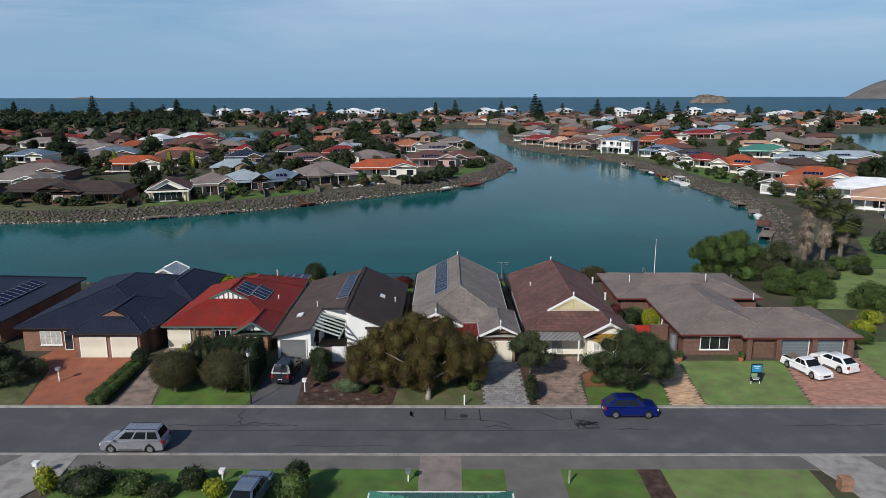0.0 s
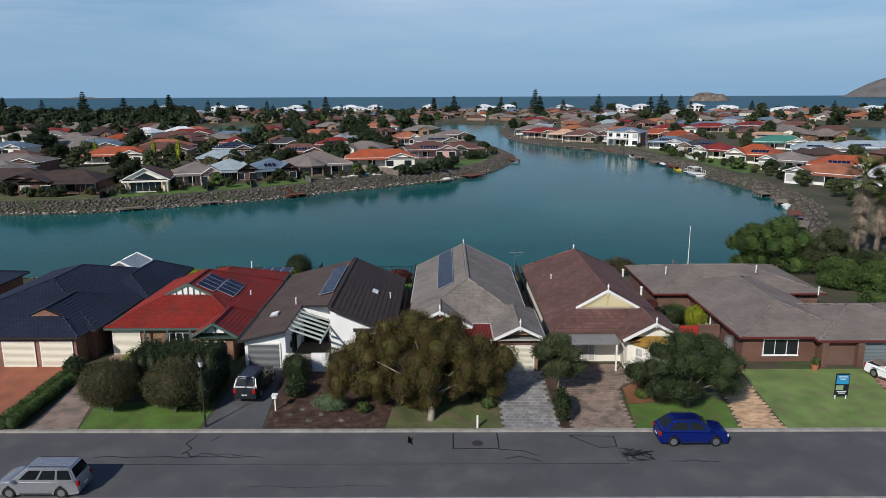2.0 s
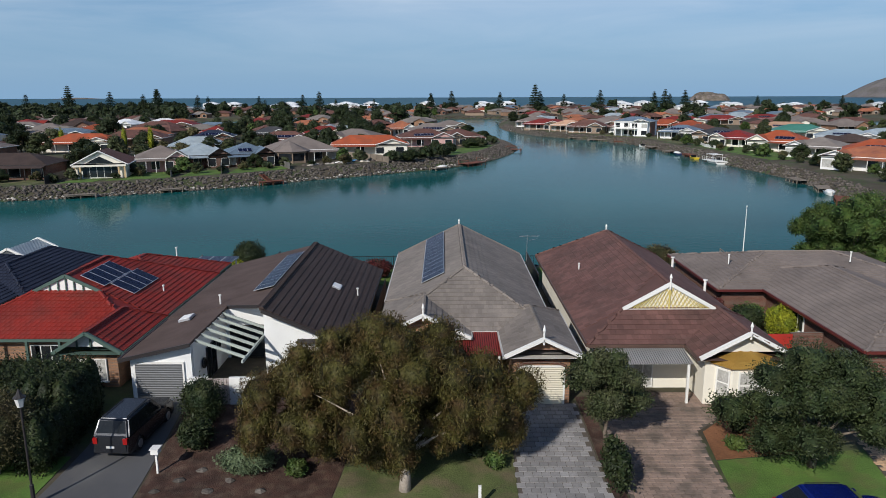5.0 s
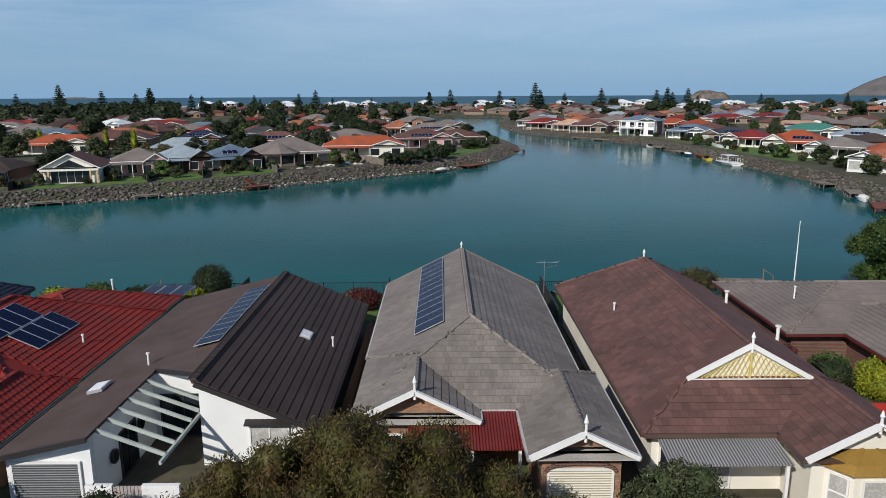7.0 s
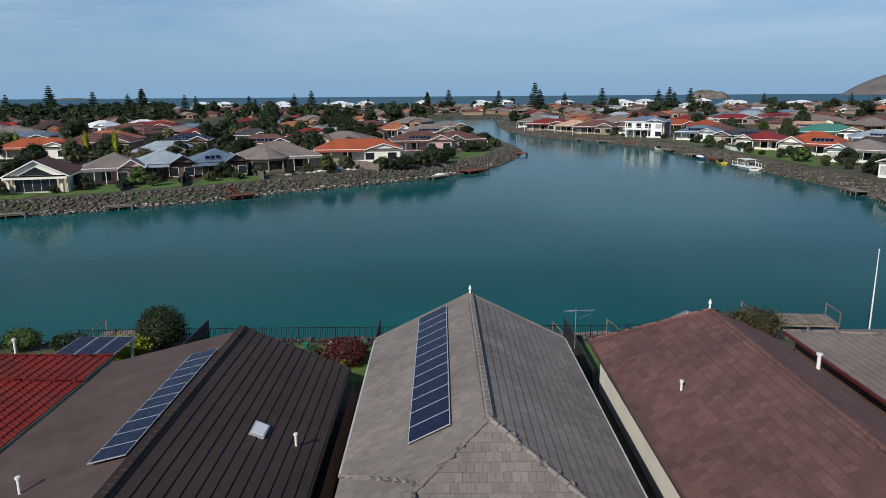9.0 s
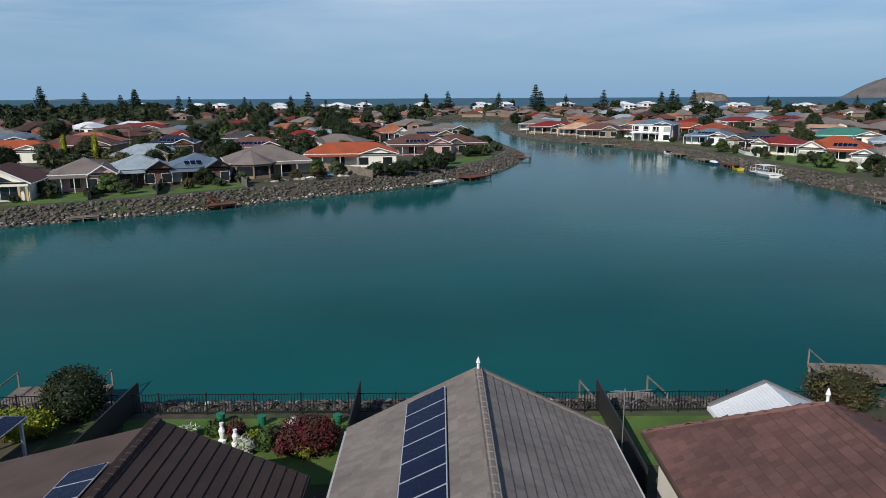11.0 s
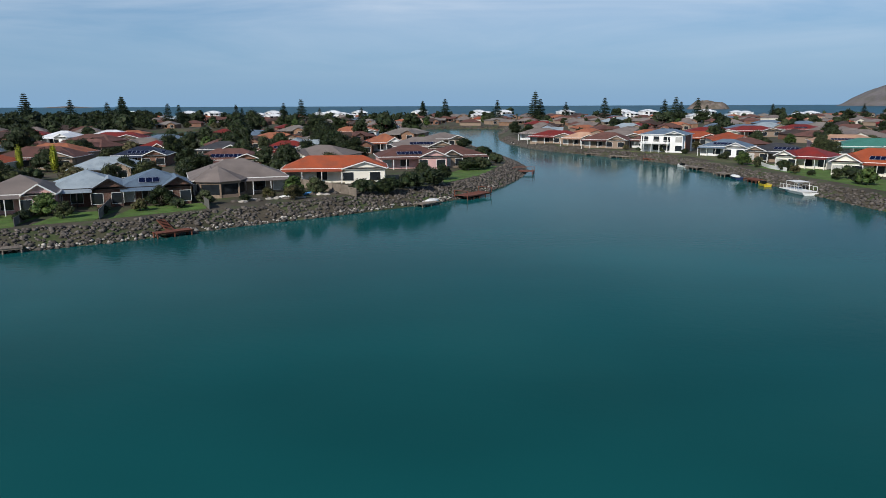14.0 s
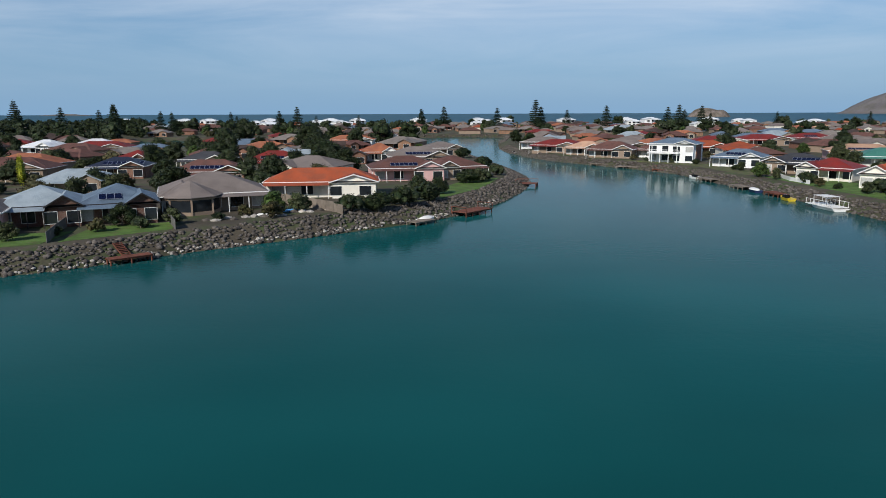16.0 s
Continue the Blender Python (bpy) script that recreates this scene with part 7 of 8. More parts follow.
def town_house(label, x, y, w, d, rz, roof_m, wall_m, rise=2.0, eave=2.9, front="g", storeys=1, pv=0, trim=None, side=1, windows=4):
    """A house that faces the water: a main hipped block with a projecting wing, windows along the front."""
    TAKEN.append((x, y, max(w, d) * 0.55))
    g = bank_z(x, y)
    e = eave + (storeys - 1) * 2.7
    ob = house(label, [(-w / 2, -d / 2, w / 2, d / 2, g + e, rise, "x" if w > d else "y", "hh"),
                       (side * w * 0.28 - w * 0.21, -d / 2 - 2.2, side * w * 0.28 + w * 0.21, d * 0.2, g + e + 0.02, rise * 0.62, "y", front + "h")],
               roof_m, wall_m, trim, at=(x, y), rz=rz, base=g)
    if side and storeys == 1:
        xa, xb = (-w / 2 + 0.2, side * w * 0.28 - w * 0.21) if side > 0 else (side * w * 0.28 + w * 0.21, w / 2 - 0.2)
        part("verandah_roof", slab(bmesh.new(), [(xa, -d / 2 - 2.0, e - 0.42), (xb, -d / 2 - 2.0, e - 0.42), (xb, -d / 2 + 0.4, e - 0.02), (xa, -d / 2 + 0.4, e - 0.02)], 0.07), roof_m, ob)
        for k in range(4):
            px = xa + 0.15 + (xb - xa - 0.3) * k / 3
            part("post", cube(px - 0.06, -d / 2 - 1.95, -0.5, px + 0.06, -d / 2 - 1.83, e - 0.46), trim or M_TRIM, ob)
    for s in range(storeys):
        for k in range(windows):
            wx = -w / 2 + w * (k + 0.5) / windows
            inw = abs(wx - side * w * 0.28) < w * 0.2
            wy = -d / 2 + 0.48 - (2.2 if inw else 0)
            window(ob, wx, wy, 0.5 + s * 2.7, min(2.2, w / windows * 0.62), 1.75, "-y", glass=M_GLASS if (k + s) % 4 else M_CURTAIN, sill=False, mullions=0)
    if pv:
        sl = rise / (min(w, d) / 2)
        v = Vector((0, 1, sl)).normalized()
        solar_array(ob, (-w * 0.22 - (0.1 if side > 0 else -w * 0.2), -d / 2 + 1.0, e + sl * 1.0), (1, 0, 0), v, pv, 1, 1.0, 1.6)
    return ob


# the left bank, front row from the west round to the point
town_house("dark brown roofed brick house above the bank", -101, 177, 18, 11, 4, R_UMBER, M_BRICKDARK, trim=M_TRIMDARK)
town_house("long brown roofed brick house above the bank", -86, 173, 17, 11, 6, R_UMBER, M_BRICKDARK, side=-1, trim=M_TRIMDARK)
cg = house("cream house with a broad glazed gable and brown roof", [(-5.2, -6.5, 5.2, 7.5, bank_z(-69.2, 176.5) + 2.7, 2.7, "y", "gh")], R_BROWN, M_CREAM, at=(-69.2, 176.5), rz=14)
TAKEN.append((-69.2, 176.5, 6.5))
window(cg, 0, -6.03, 0.15, 6.6, 2.25, "-y", mullions=4, sill=False)
for k in (-4.6, -3.5, 3.5, 4.6):
    part("post", cube(k - 0.16, -6.9, -0.5, k + 0.16, -6.6, 2.5), mat("ochre_post", (0.50, 0.36, 0.20), 0.7), cg)
part("porch_beam", cube(-4.9, -6.95, 2.35, 4.9, -6.55, 2.7), M_CREAM, cg)
bm = bmesh.new()
va = [bm.verts.new(p) for p in ((-2.6, -6.1, 2.95), (2.6, -6.1, 2.95), (0, -6.1, 4.3))]
vb = [bm.verts.new(v.co + Vector((0, 0.06, 0))) for v in va]
bm.faces.new(va), bm.faces.new(vb[::-1])
for i in range(3):
    bm.faces.new((va[i], vb[i], vb[(i + 1) % 3], va[(i + 1) % 3]))
bmesh.ops.recalc_face_normals(bm, faces=bm.faces)
part("gable_pane", bm, M_GLASS, cg, "dark triangular gable glazing")
town_house("pink house with a taupe roof and red door", -62.3, 188, 11, 11, 22, R_TAUPE, M_PINK, rise=2.4, trim=M_TRIM)
town_house("house with a pale steel roof and dark verandah", -56.0, 195.5, 11.5, 12, 24, R_STEEL, M_BRICKDARK, rise=2.4, trim=M_TRIMDARK)
town_house("house with a blue-grey steel roof and roof panels", -46.3, 198.5, 11, 12, 24, R_BLUESTEEL, M_BRICKDARK, rise=2.3, trim=M_TRIMDARK, pv=3)
rnd = town_house("taupe roofed house with a many-sided glazed front", -36.3, 211.5, 17, 14, 20, R_TAUPE, M_TANWALL, rise=2.9, front="h", side=-1, windows=5)
bm = bmesh.new()
NS = 8
for i in range(NS):
    a, b = math.pi + math.pi * 2 * i / NS, math.pi + math.pi * 2 * (i + 1) / NS
    q = [(-3.6 + 5.0 * math.cos(t), -7.0 + 5.0 * math.sin(t), 2.85) for t in (a, b)] + [(-3.6, -7.0, 5.1)]
    slab(bm, q, 0.1)
bmesh.ops.remove_doubles(bm, verts=bm.verts, dist=0.002)
part("turret_roof", bm, R_TAUPE, rnd)
bm = bmesh.new()
for i in range(NS):
    a, b = math.pi + math.pi * 2 * i / NS, math.pi + math.pi * 2 * (i + 1) / NS
    q = [Vector((-3.6 + 4.4 * math.cos(t), -7.0 + 4.4 * math.sin(t), 0)) for t in (a, b)]
    beam(bm, q[0] + Vector((0, 0, 2.6)), q[1] + Vector((0, 0, 2.6)), 0.2, 0.5)
    beam(bm, q[0] + Vector((0, 0, 0.1)), q[1] + Vector((0, 0, 0.1)), 0.2, 0.9)
    box(bm, q[0].x - 0.14, q[0].y - 0.14, -0.3, q[0].x + 0.14, q[0].y + 0.14, 2.8)
part("turret_wall", bm, M_TANWALL, rnd)
for i in range(NS):
    a, b = math.pi + math.pi * 2 * i / NS, math.pi + math.pi * 2 * (i + 1) / NS
    q = [Vector((-3.6 + 4.35 * math.cos(t), -7.0 + 4.35 * math.sin(t), 0)) for t in (a, b)]
    part("pane", beam(bmesh.new(), q[0] + Vector((0, 0, 1.45)), q[1] + Vector((0, 0, 1.45)), 0.05, 1.85), M_GLASS, rnd)
town_house("house with a bright orange tiled roof", -20.0, 226, 21, 10, 6, R_ORANGE, M_CREAM, rise=2.2, side=1)
town_house("brown roofed house near the point with solar panels", -6.0, 258, 17, 13, 10, R_BROWN, M_PINK, rise=2.4, pv=6, trim=M_TRIM)
town_house("brown tiled house at the point", 5.0, 262, 13, 12, 20, R_BROWN, M_TANWALL, rise=2.2, side=-1)
town_house("taupe roofed house with rows of solar panels", -4.0, 300, 18, 13, 8, R_TAUPE, M_TANWALL, rise=2.5, pv=8)
town_house("low brown roofed house on the spit", 3.0, 345, 14, 12, 10, R_TAUPE, M_TANWALL)
town_house("terracotta roofed gabled house", -17.0, 322, 12, 11, 5, R_TERRA, M_WHITE, rise=2.6)
# the left bank, second row
town_house("house with a navy roof and many solar panels", -76, 268, 14, 11, 10, R_NAVY, M_BRICK, pv=9)
town_house("brick house with a dark roof and solar panels", -49, 252, 17, 11, 8, R_BROWN, M_BRICK, pv=7, rise=2.3)
town_house("brown gabled house with cream trim", -99, 262, 20, 12, 8, R_BROWN, M_TANWALL, rise=2.4)
town_house("house with a vivid orange tiled roof", -106, 243, 20, 11, 6, R_ORANGE, M_CREAM, rise=2.2)
town_house("terracotta roofed house with tan walls", -104, 278, 18, 12, -8, R_TERRA, M_TANWALL, rise=2.4)
town_house("red roofed house with solar panels", -42, 286, 16, 12, 6, R_RED, M_CREAM, pv=6, rise=2.4)
town_house("dark roofed tan house with windows", -62, 292, 14, 11, 0, R_DARK, M_TANWALL)
town_house("red tiled house behind the trees", -85, 300, 10, 10, 0, R_RED, M_BRICK)
town_house("steel-blue roofed long house", -132, 283, 22, 13, 4, R_BLUESTEEL, M_TANWALL, pv=0)
town_house("steel roofed house at the edge", -160, 275, 16, 12, 0, R_BLUESTEEL, M_CREAM)
town_house("grey roofed house on the west side", -148, 305, 22, 13, -4, R_GREY, M_TANWALL)
town_house("white roofed low house on the west side", -118, 196, 18, 12, 4, R_GREY, M_WHITE)
town_house("dark grey roofed brick house", -125, 218, 20, 13, 4, R_TAUPE, M_BRICK)
town_house("white roofed gabled house", -150, 372, 15, 12, -10, R_WHITE, M_WHITE, rise=2.4)
town_house("long low grey roofed house", -192, 350, 30, 12, 0, R_GREY, M_CREAM)
town_house("white gabled house with a pale roof", -140, 392, 16, 12, 10, R_WHITE, M_WHITE)
town_house("long red roofed house", -125, 365, 22, 11, 0, R_RED, M_TANWALL)
town_house("house with a terracotta roof among trees", -38, 425, 22, 12, 0, R_TERRA, M_WHITE)
town_house("red roofed house by the channel", -24, 455, 16, 12, 0, R_RED, M_WHITE, rise=2.8)
# the right bank
wh = town_house("two-storey white house with balconies and a grey roof", 76, 314, 15, 11, -32, R_BLUESTEEL, M_WHITE, storeys=2, rise=1.7, windows=4)
for k in (-5, -2.5, 0, 2.5):
    part("balcony_post", cube(k - 0.1, -9.0, 0, k + 0.1, -8.8, 5.4), M_TRIM, wh)
part("balcony", cube(-6.5, -9.1, 2.75, 3.0, -5.2, 2.95), M_TRIM, wh)
bm = bmesh.new()
for k in np.arange(-6.4, 3.0, 0.3):
    box(bm, k, -9.06, 2.95, k + 0.04, -9.02, 3.9)
box(bm, -6.5, -9.08, 3.9, 3.0, -9.0, 3.97)
part("balustrade", bm, M_TRIM, wh)
part("side_block", cube(5.0, -4.4, 0, 7.2, 2.0, 5.3), M_BRICK, wh, "red brick end wall")
town_house("low house with a steel roof and solar panels", 88, 294, 14, 11, -35, R_BLUESTEEL, M_WHITE, pv=5)
town_house("grey roofed house on the lagoon bank", 93, 272, 14, 11, -40, R_DARK, M_TANWALL, pv=6, side=-1)
town_house("red tiled house above the lagoon", 92, 254, 12, 11, -45, R_RED, M_CREAM, side=-1)
town_house("cream gabled house with an orange roof", 97, 236, 15, 12, -40, R_ORANGE, M_CREAM, rise=2.8, pv=5, side=-1)
town_house("grey verandah house above the bank", 98, 216, 13, 12, -45, R_GREY, M_WHITE, side=-1)
town_house("house with an orange-red roof and solar panels", 105, 200, 18, 12, -30, R_ORANGE, M_CREAM, pv=5, rise=2.4)
town_house("house with a grey and terracotta roof", 92, 183, 16, 12, -50, R_TERRA, M_WHITE, side=-1)
town_house("white roofed long house", 106, 178, 18, 12, -30, R_WHITE, M_WHITE)
town_house("peach roofed white house", 100, 160, 15, 12, -30, R_PEACH, M_WHITE)
town_house("white house with a peach terrace roof", 96, 140, 14, 12, -20, R_PEACH, M_WHITE)
town_house("dark roofed house with solar panels", 90, 121, 16, 13, -15, R_DARK, M_CREAM, pv=6)
town_house("tan gabled house on the bank", 62, 336, 16, 11, -25, R_BROWN, M_TANWALL, rise=2.4)
town_house("brown roofed low house on the bank", 76, 335, 11, 10, -25, R_BROWN, M_WHITE)
town_house("long low house with a red roof", 49, 366, 20, 12, -30, R_RED, M_TANWALL)
town_house("cream roofed house on the bank", 56, 350, 14, 11, -25, R_PEACH, M_TANWALL)
town_house("grey roofed house by the channel", 47, 395, 18, 12, -20, R_TAUPE, M_WHITE)
town_house("wide taupe roofed house", 72, 362, 20, 13, -10, R_TAUPE, M_TANWALL)
town_house("house with a green metal roof", 130, 292, 20, 13, -20, R_GREEN, M_CREAM, rise=2.2)
town_house("pale green roofed house with a gable", 128, 258, 18, 12, -25, R_STEEL, M_WHITE, pv=5)
town_house("long steel roofed house", 147, 262, 24, 12, -15, R_STEEL, M_CREAM, pv=5)
town_house("pink and grey house with a solar array", 138, 320, 22, 13, -20, R_PEACH, M_PINK, pv=8)
town_house("large red roofed cream house", 122, 398, 22, 13, -10, R_RED, M_CREAM)
town_house("crimson roofed house with tan walls", 148, 415, 22, 13, 0, R_RED, M_TANWALL)
town_house("red roofed house with solar panels", 178, 430, 20, 12, 0, R_RED, M_WHITE, pv=6)
town_house("orange roofed house behind the white house", 100, 352, 16, 11, -20, R_ORANGE, M_BRICK)

VARIANTS = []
combos = ((R_TERRA, M_TANWALL), (R_GREY, M_BRICKTAN), (R_BROWN, M_TANWALL), (R_RED, M_BRICK), (R_TAUPE, M_BRICKTAN), (R_UMBER, M_BRICK), (R_WHITE, M_WHITE), (R_STEEL, M_TANWALL),
          (R_ORANGE, M_CREAM), (R_BROWN, M_BRICK), (R_PEACH, M_CREAM), (R_BLUESTEEL, M_BRICKTAN), (R_GREY, M_TANWALL), (R_TAUPE, M_CREAM))
NAMES = ("terracotta", "grey", "brown", "red", "taupe", "dark umber", "white metal", "steel", "orange", "dark brown", "peach", "blue-grey", "grey tiled", "pale taupe")


def far_house(i, roof_m, wall_m, name):
    r = random.Random(300 + i)
    w, d = r.uniform(13, 19), r.uniform(10, 13)
    two = i == 6
    e, rise = (5.6 if two else 2.9), r.uniform(1.8, 2.6)
    ob = thing("house", "distant coastal house with a %s roof" % name, "house", (0, -2000 - 60 * i, 0), group="houses of the far town")
    s = r.choice((-1, 1))
    bm = bmesh.new()
    for w_ in ((-w / 2, -d / 2, w / 2, d / 2, e, rise, "x", "hh"), (s * w * 0.25 - w * 0.2, -d / 2 - 2, s * w * 0.25 + w * 0.2, d * 0.2, e + 0.02, rise * 0.65, "y", "gh")):
        faces, gab, _, _, _ = wing_faces(w_)
        for f in faces:
            slab(bm, f, 0.12)
    xa, xb = (-w / 2 + 0.2, w * 0.05) if s > 0 else (-w * 0.05, w / 2 - 0.2)
    slab(bm, [(xa, -d / 2 - 1.9, e - 0.4), (xb, -d / 2 - 1.9, e - 0.4), (xb, -d / 2 + 0.4, e), (xa, -d / 2 + 0.4, e)], 0.08)
    part("roof", bm, roof_m, ob)
    bm = cube(-w / 2 + 0.5, -d / 2 + 0.5, -0.5, w / 2 - 0.5, d / 2 - 0.5, e)
    box(bm, s * w * 0.25 - w * 0.2 + 0.5, -d / 2 - 1.5, -0.5, s * w * 0.25 + w * 0.2 - 0.5, -d / 2 + 0.5, e)
    va = [bm.verts.new((s * w * 0.25 + q * (w * 0.2 - 0.4), -d / 2 - 1.5, e + h)) for q, h in ((-1, 0), (1, 0), (0, rise * 0.62))]
    vb = [bm.verts.new(v.co + Vector((0, 0.2, 0))) for v in va]
    bm.faces.new(va), bm.faces.new(vb[::-1])
    part("wall", bm, wall_m, ob)
    for k, wx in enumerate((-w * 0.3, 0, w * 0.3)):
        inw = abs(wx - s * w * 0.25) < w * 0.18
        for st in range(2 if two else 1):
            window(ob, wx, -d / 2 + 0.48 - (2.0 if inw else 0), 0.5 + st * 2.7, 2.4, 1.9, "-y", sill=False, mullions=0)
    return ob


for i, ((a, b), nm) in enumerate(zip(combos, NAMES)):
    VARIANTS.append(far_house(i, a, b, nm))

FAR_TREES = []
for i, (lm, h, rx, n, sz) in enumerate(((L_DARK, 6.4, 3.9, 3600, 0.24), (L_GREY, 5.6, 3.4, 3000, 0.22), (L_GREEN, 4.8, 3.0, 2600, 0.2), (L_DARK, 9.5, 5.4, 5200, 0.3), (L_HEDGE, 3.8, 2.6, 1900, 0.18), (L_DARK, 2.8, 2.3, 1700, 0.15))):
    t = tree("tree", ("dense dark green town tree", "rounded grey-green town street tree", "bright green leafy garden tree", "large dark green spreading tree", "olive brown garden shrub tree", "low dark green garden bush")[i],
             (0, -2000 - 60 * i, 0), h, rx, rx * 0.9, lm, 400 + i, n=n, size=sz, trunk=0.2, clear=0.22, lump=rx * 0.36, count=26, group="trees of the far town")
    FAR_TREES.append(t)
# sparser models for the joined trees of the distance
FAR_LIGHT = []
for i, (lm, h, rx, n, sz) in enumerate(((L_DARK, 6.4, 4.2, 420, 0.6), (L_GREY, 5.6, 3.6, 380, 0.55), (L_GREEN, 4.8, 3.2, 360, 0.5), (L_DARK, 9.5, 5.8, 560, 0.8), (L_HEDGE, 3.8, 2.6, 300, 0.5), (L_DARK, 3.0, 2.4, 260, 0.45))):
    FAR_LIGHT.append((h, rx, lumps(15, rx, rx * 0.9, h * 0.16, h - rx * 0.25, rx * 0.42, 420 + i), n, sz, lm))
PINES = [norfolk(20, 1), norfolk(16, 2)]
PINES[1].location.y = -3000


def place(src, used, x, y, s, rz):
    """Moves the first use of a model to its place and copies it for the others."""
    m = pose(x, y, bank_z(x, y), 0, 0, rz) @ Matrix.Diagonal((s, s, s, 1))
    if src in used:
        return copy_thing(src, pose(x, y, bank_z(x, y), 0, 0, rz) @ Matrix.Diagonal((s / src.scale[0],) * 3 + (1,)))
    used.add(src)
    src.matrix_basis = m
    return src


used = set()
rng_ = random.Random(77)


def join_models(name, label, spots, category):
    """Many far copies of models as one mesh: spots of (model, x, y, scale, turn)."""
    V, F, mi, mats, base = [], [], [], [], 0
    for src, x, y, s, rz in spots:
        m = np.array(pose(x, y, bank_z(x, y), 0, 0, rz) @ Matrix.Diagonal((s, s, s, 1)))
        for o in src.children_recursive:
            me = o.data
            co = np.empty(len(me.vertices) * 3)
            me.vertices.foreach_get("co", co)
            co = co.reshape(-1, 3)
            V.append(co @ m[:3, :3].T + m[:3, 3])
            mt = me.materials[0]
            if mt not in mats:
                mats.append(mt)
            k = mats.index(mt)
            for q in me.polygons:
                F.append(tuple(v + base for v in q.vertices))
                mi.append(k)
            base += len(co)
    me = bpy.data.meshes.new(name)
    me.from_pydata(np.concatenate(V).tolist(), [], F)
    for mt in mats:
        me.materials.append(mt)
    me.polygons.foreach_set("material_index", mi)
    return tagged(new(name, me), label, category, kind="stuff")


# streets of houses over the flat land to the coast
far_spots = []
y = 236.0
while y < 880:
    sx = 21 if y < 420 else 25
    x = -(0.70 * y + 20) + rng_.uniform(0, 10)
    while x < 0.70 * y + 20:
        px, py = x + rng_.uniform(-3, 3), y + rng_.uniform(-4, 4)
        if float(water_distance(np.array([px]), np.array([py]))[0]) > 13 and all((px - a) ** 2 + (py - b) ** 2 > (r + 7.5) ** 2 for a, b, r in TAKEN) and rng_.random() < (0.8 if y < 500 else 0.62):
            k = rng_.choice((6, 1, 11, 0, 2, 4)) if py > 700 and rng_.random() < 0.5 else rng_.choice((0, 1, 2, 3, 4, 5, 7, 8, 9, 5, 11, 12, 13, 2, 4, 9, 5, 12, 2, 9, 1, 4))
            spot = (VARIANTS[k], px, py, rng_.uniform(0.84, 1.04), rng_.choice((0, 0, 90, 180, -20, 25)) + rng_.uniform(-12, 12))
            if py < 470:
                place(spot[0], used, *spot[1:])
            else:
                far_spots.append(spot)
            TAKEN.append((px, py, 6.0))
        x += sx
    y += 25 if y < 420 else 31
for k, src in enumerate(VARIANTS):
    if src not in used:
        place(src, used, 60 + 24 * k, 640 + 9 * (k % 3), 1.0, 0)
join_models("far_houses", "distant coastal town houses with mixed roofs", far_spots, "houses")
# trees among them
tree_spots = []
for i in range(1180):
    y = 190 + 690 * rng_.random() ** 0.85
    x = rng_.uniform(-0.70, 0.70) * y
    if i < 90:
        x, y = rng_.uniform(-150, -10), rng_.uniform(190, 330)
    elif i < 150:
        x, y = rng_.uniform(85, 190), rng_.uniform(130, 330)
    elif i < 290:
        x, y = rng_.uniform(-0.7, -0.45) * y, rng_.uniform(330, 760)
    elif i >= 900:
        y = rng_.uniform(425, 800)
        x = rng_.uniform(-0.72, -0.34) * y
    d = float(water_distance(np.array([x]), np.array([y]))[0])
    if d < 6.5:
        continue
    near = min(math.hypot(x - a, y - b) - r for a, b, r in TAKEN)
    if near < 0.4:
        continue
    k = rng_.choice((0, 1, 2, 4, 5, 0, 1, 5)) if rng_.random() < (0.86 if y < 400 else 0.72) else 3
    if d < 40 and y < 420:
        k = rng_.choice((1, 2, 4, 5))
    elif i < 150:
        k = rng_.choice((0, 1, 4, 5, 5))
    elif i >= 900:
        k = rng_.choice((0, 0, 3))
    spot = (FAR_TREES[k], x, y, rng_.uniform(0.45, 0.75) if d < 40 and y < 420 else rng_.uniform(0.7, 1.15), rng_.uniform(0, 360))
    if y < 420:
        place(spot[0], used, *spot[1:])
    else:
        tree_spots.append((k, *spot[1:]))
for lm in (L_DARK, L_GREY, L_GREEN, L_HEDGE):
    V, F, base = [], [], 0
    for i, (k, x, y, s, rz) in enumerate(tree_spots):
        h, rx, bl, n, sz, m = FAR_LIGHT[k]
        if m is not lm:
            continue
        v, f = leaf_cloud(bl, n, sz, 900 + i, core=0.75)
        a = radians(rz)
        v = v * s
        v = np.stack([v[:, 0] * math.cos(a) - v[:, 1] * math.sin(a) + x, v[:, 0] * math.sin(a) + v[:, 1] * math.cos(a) + y, v[:, 2] + bank_z(x, y)], 1)
        V.append(v)
        F.append(f + base)
        base += len(v)
    if V:
        tagged(fast_mesh("far_trees", np.concatenate(V), np.concatenate(F), lm), "dark leafy trees between the distant houses", "trees", kind="stuff")
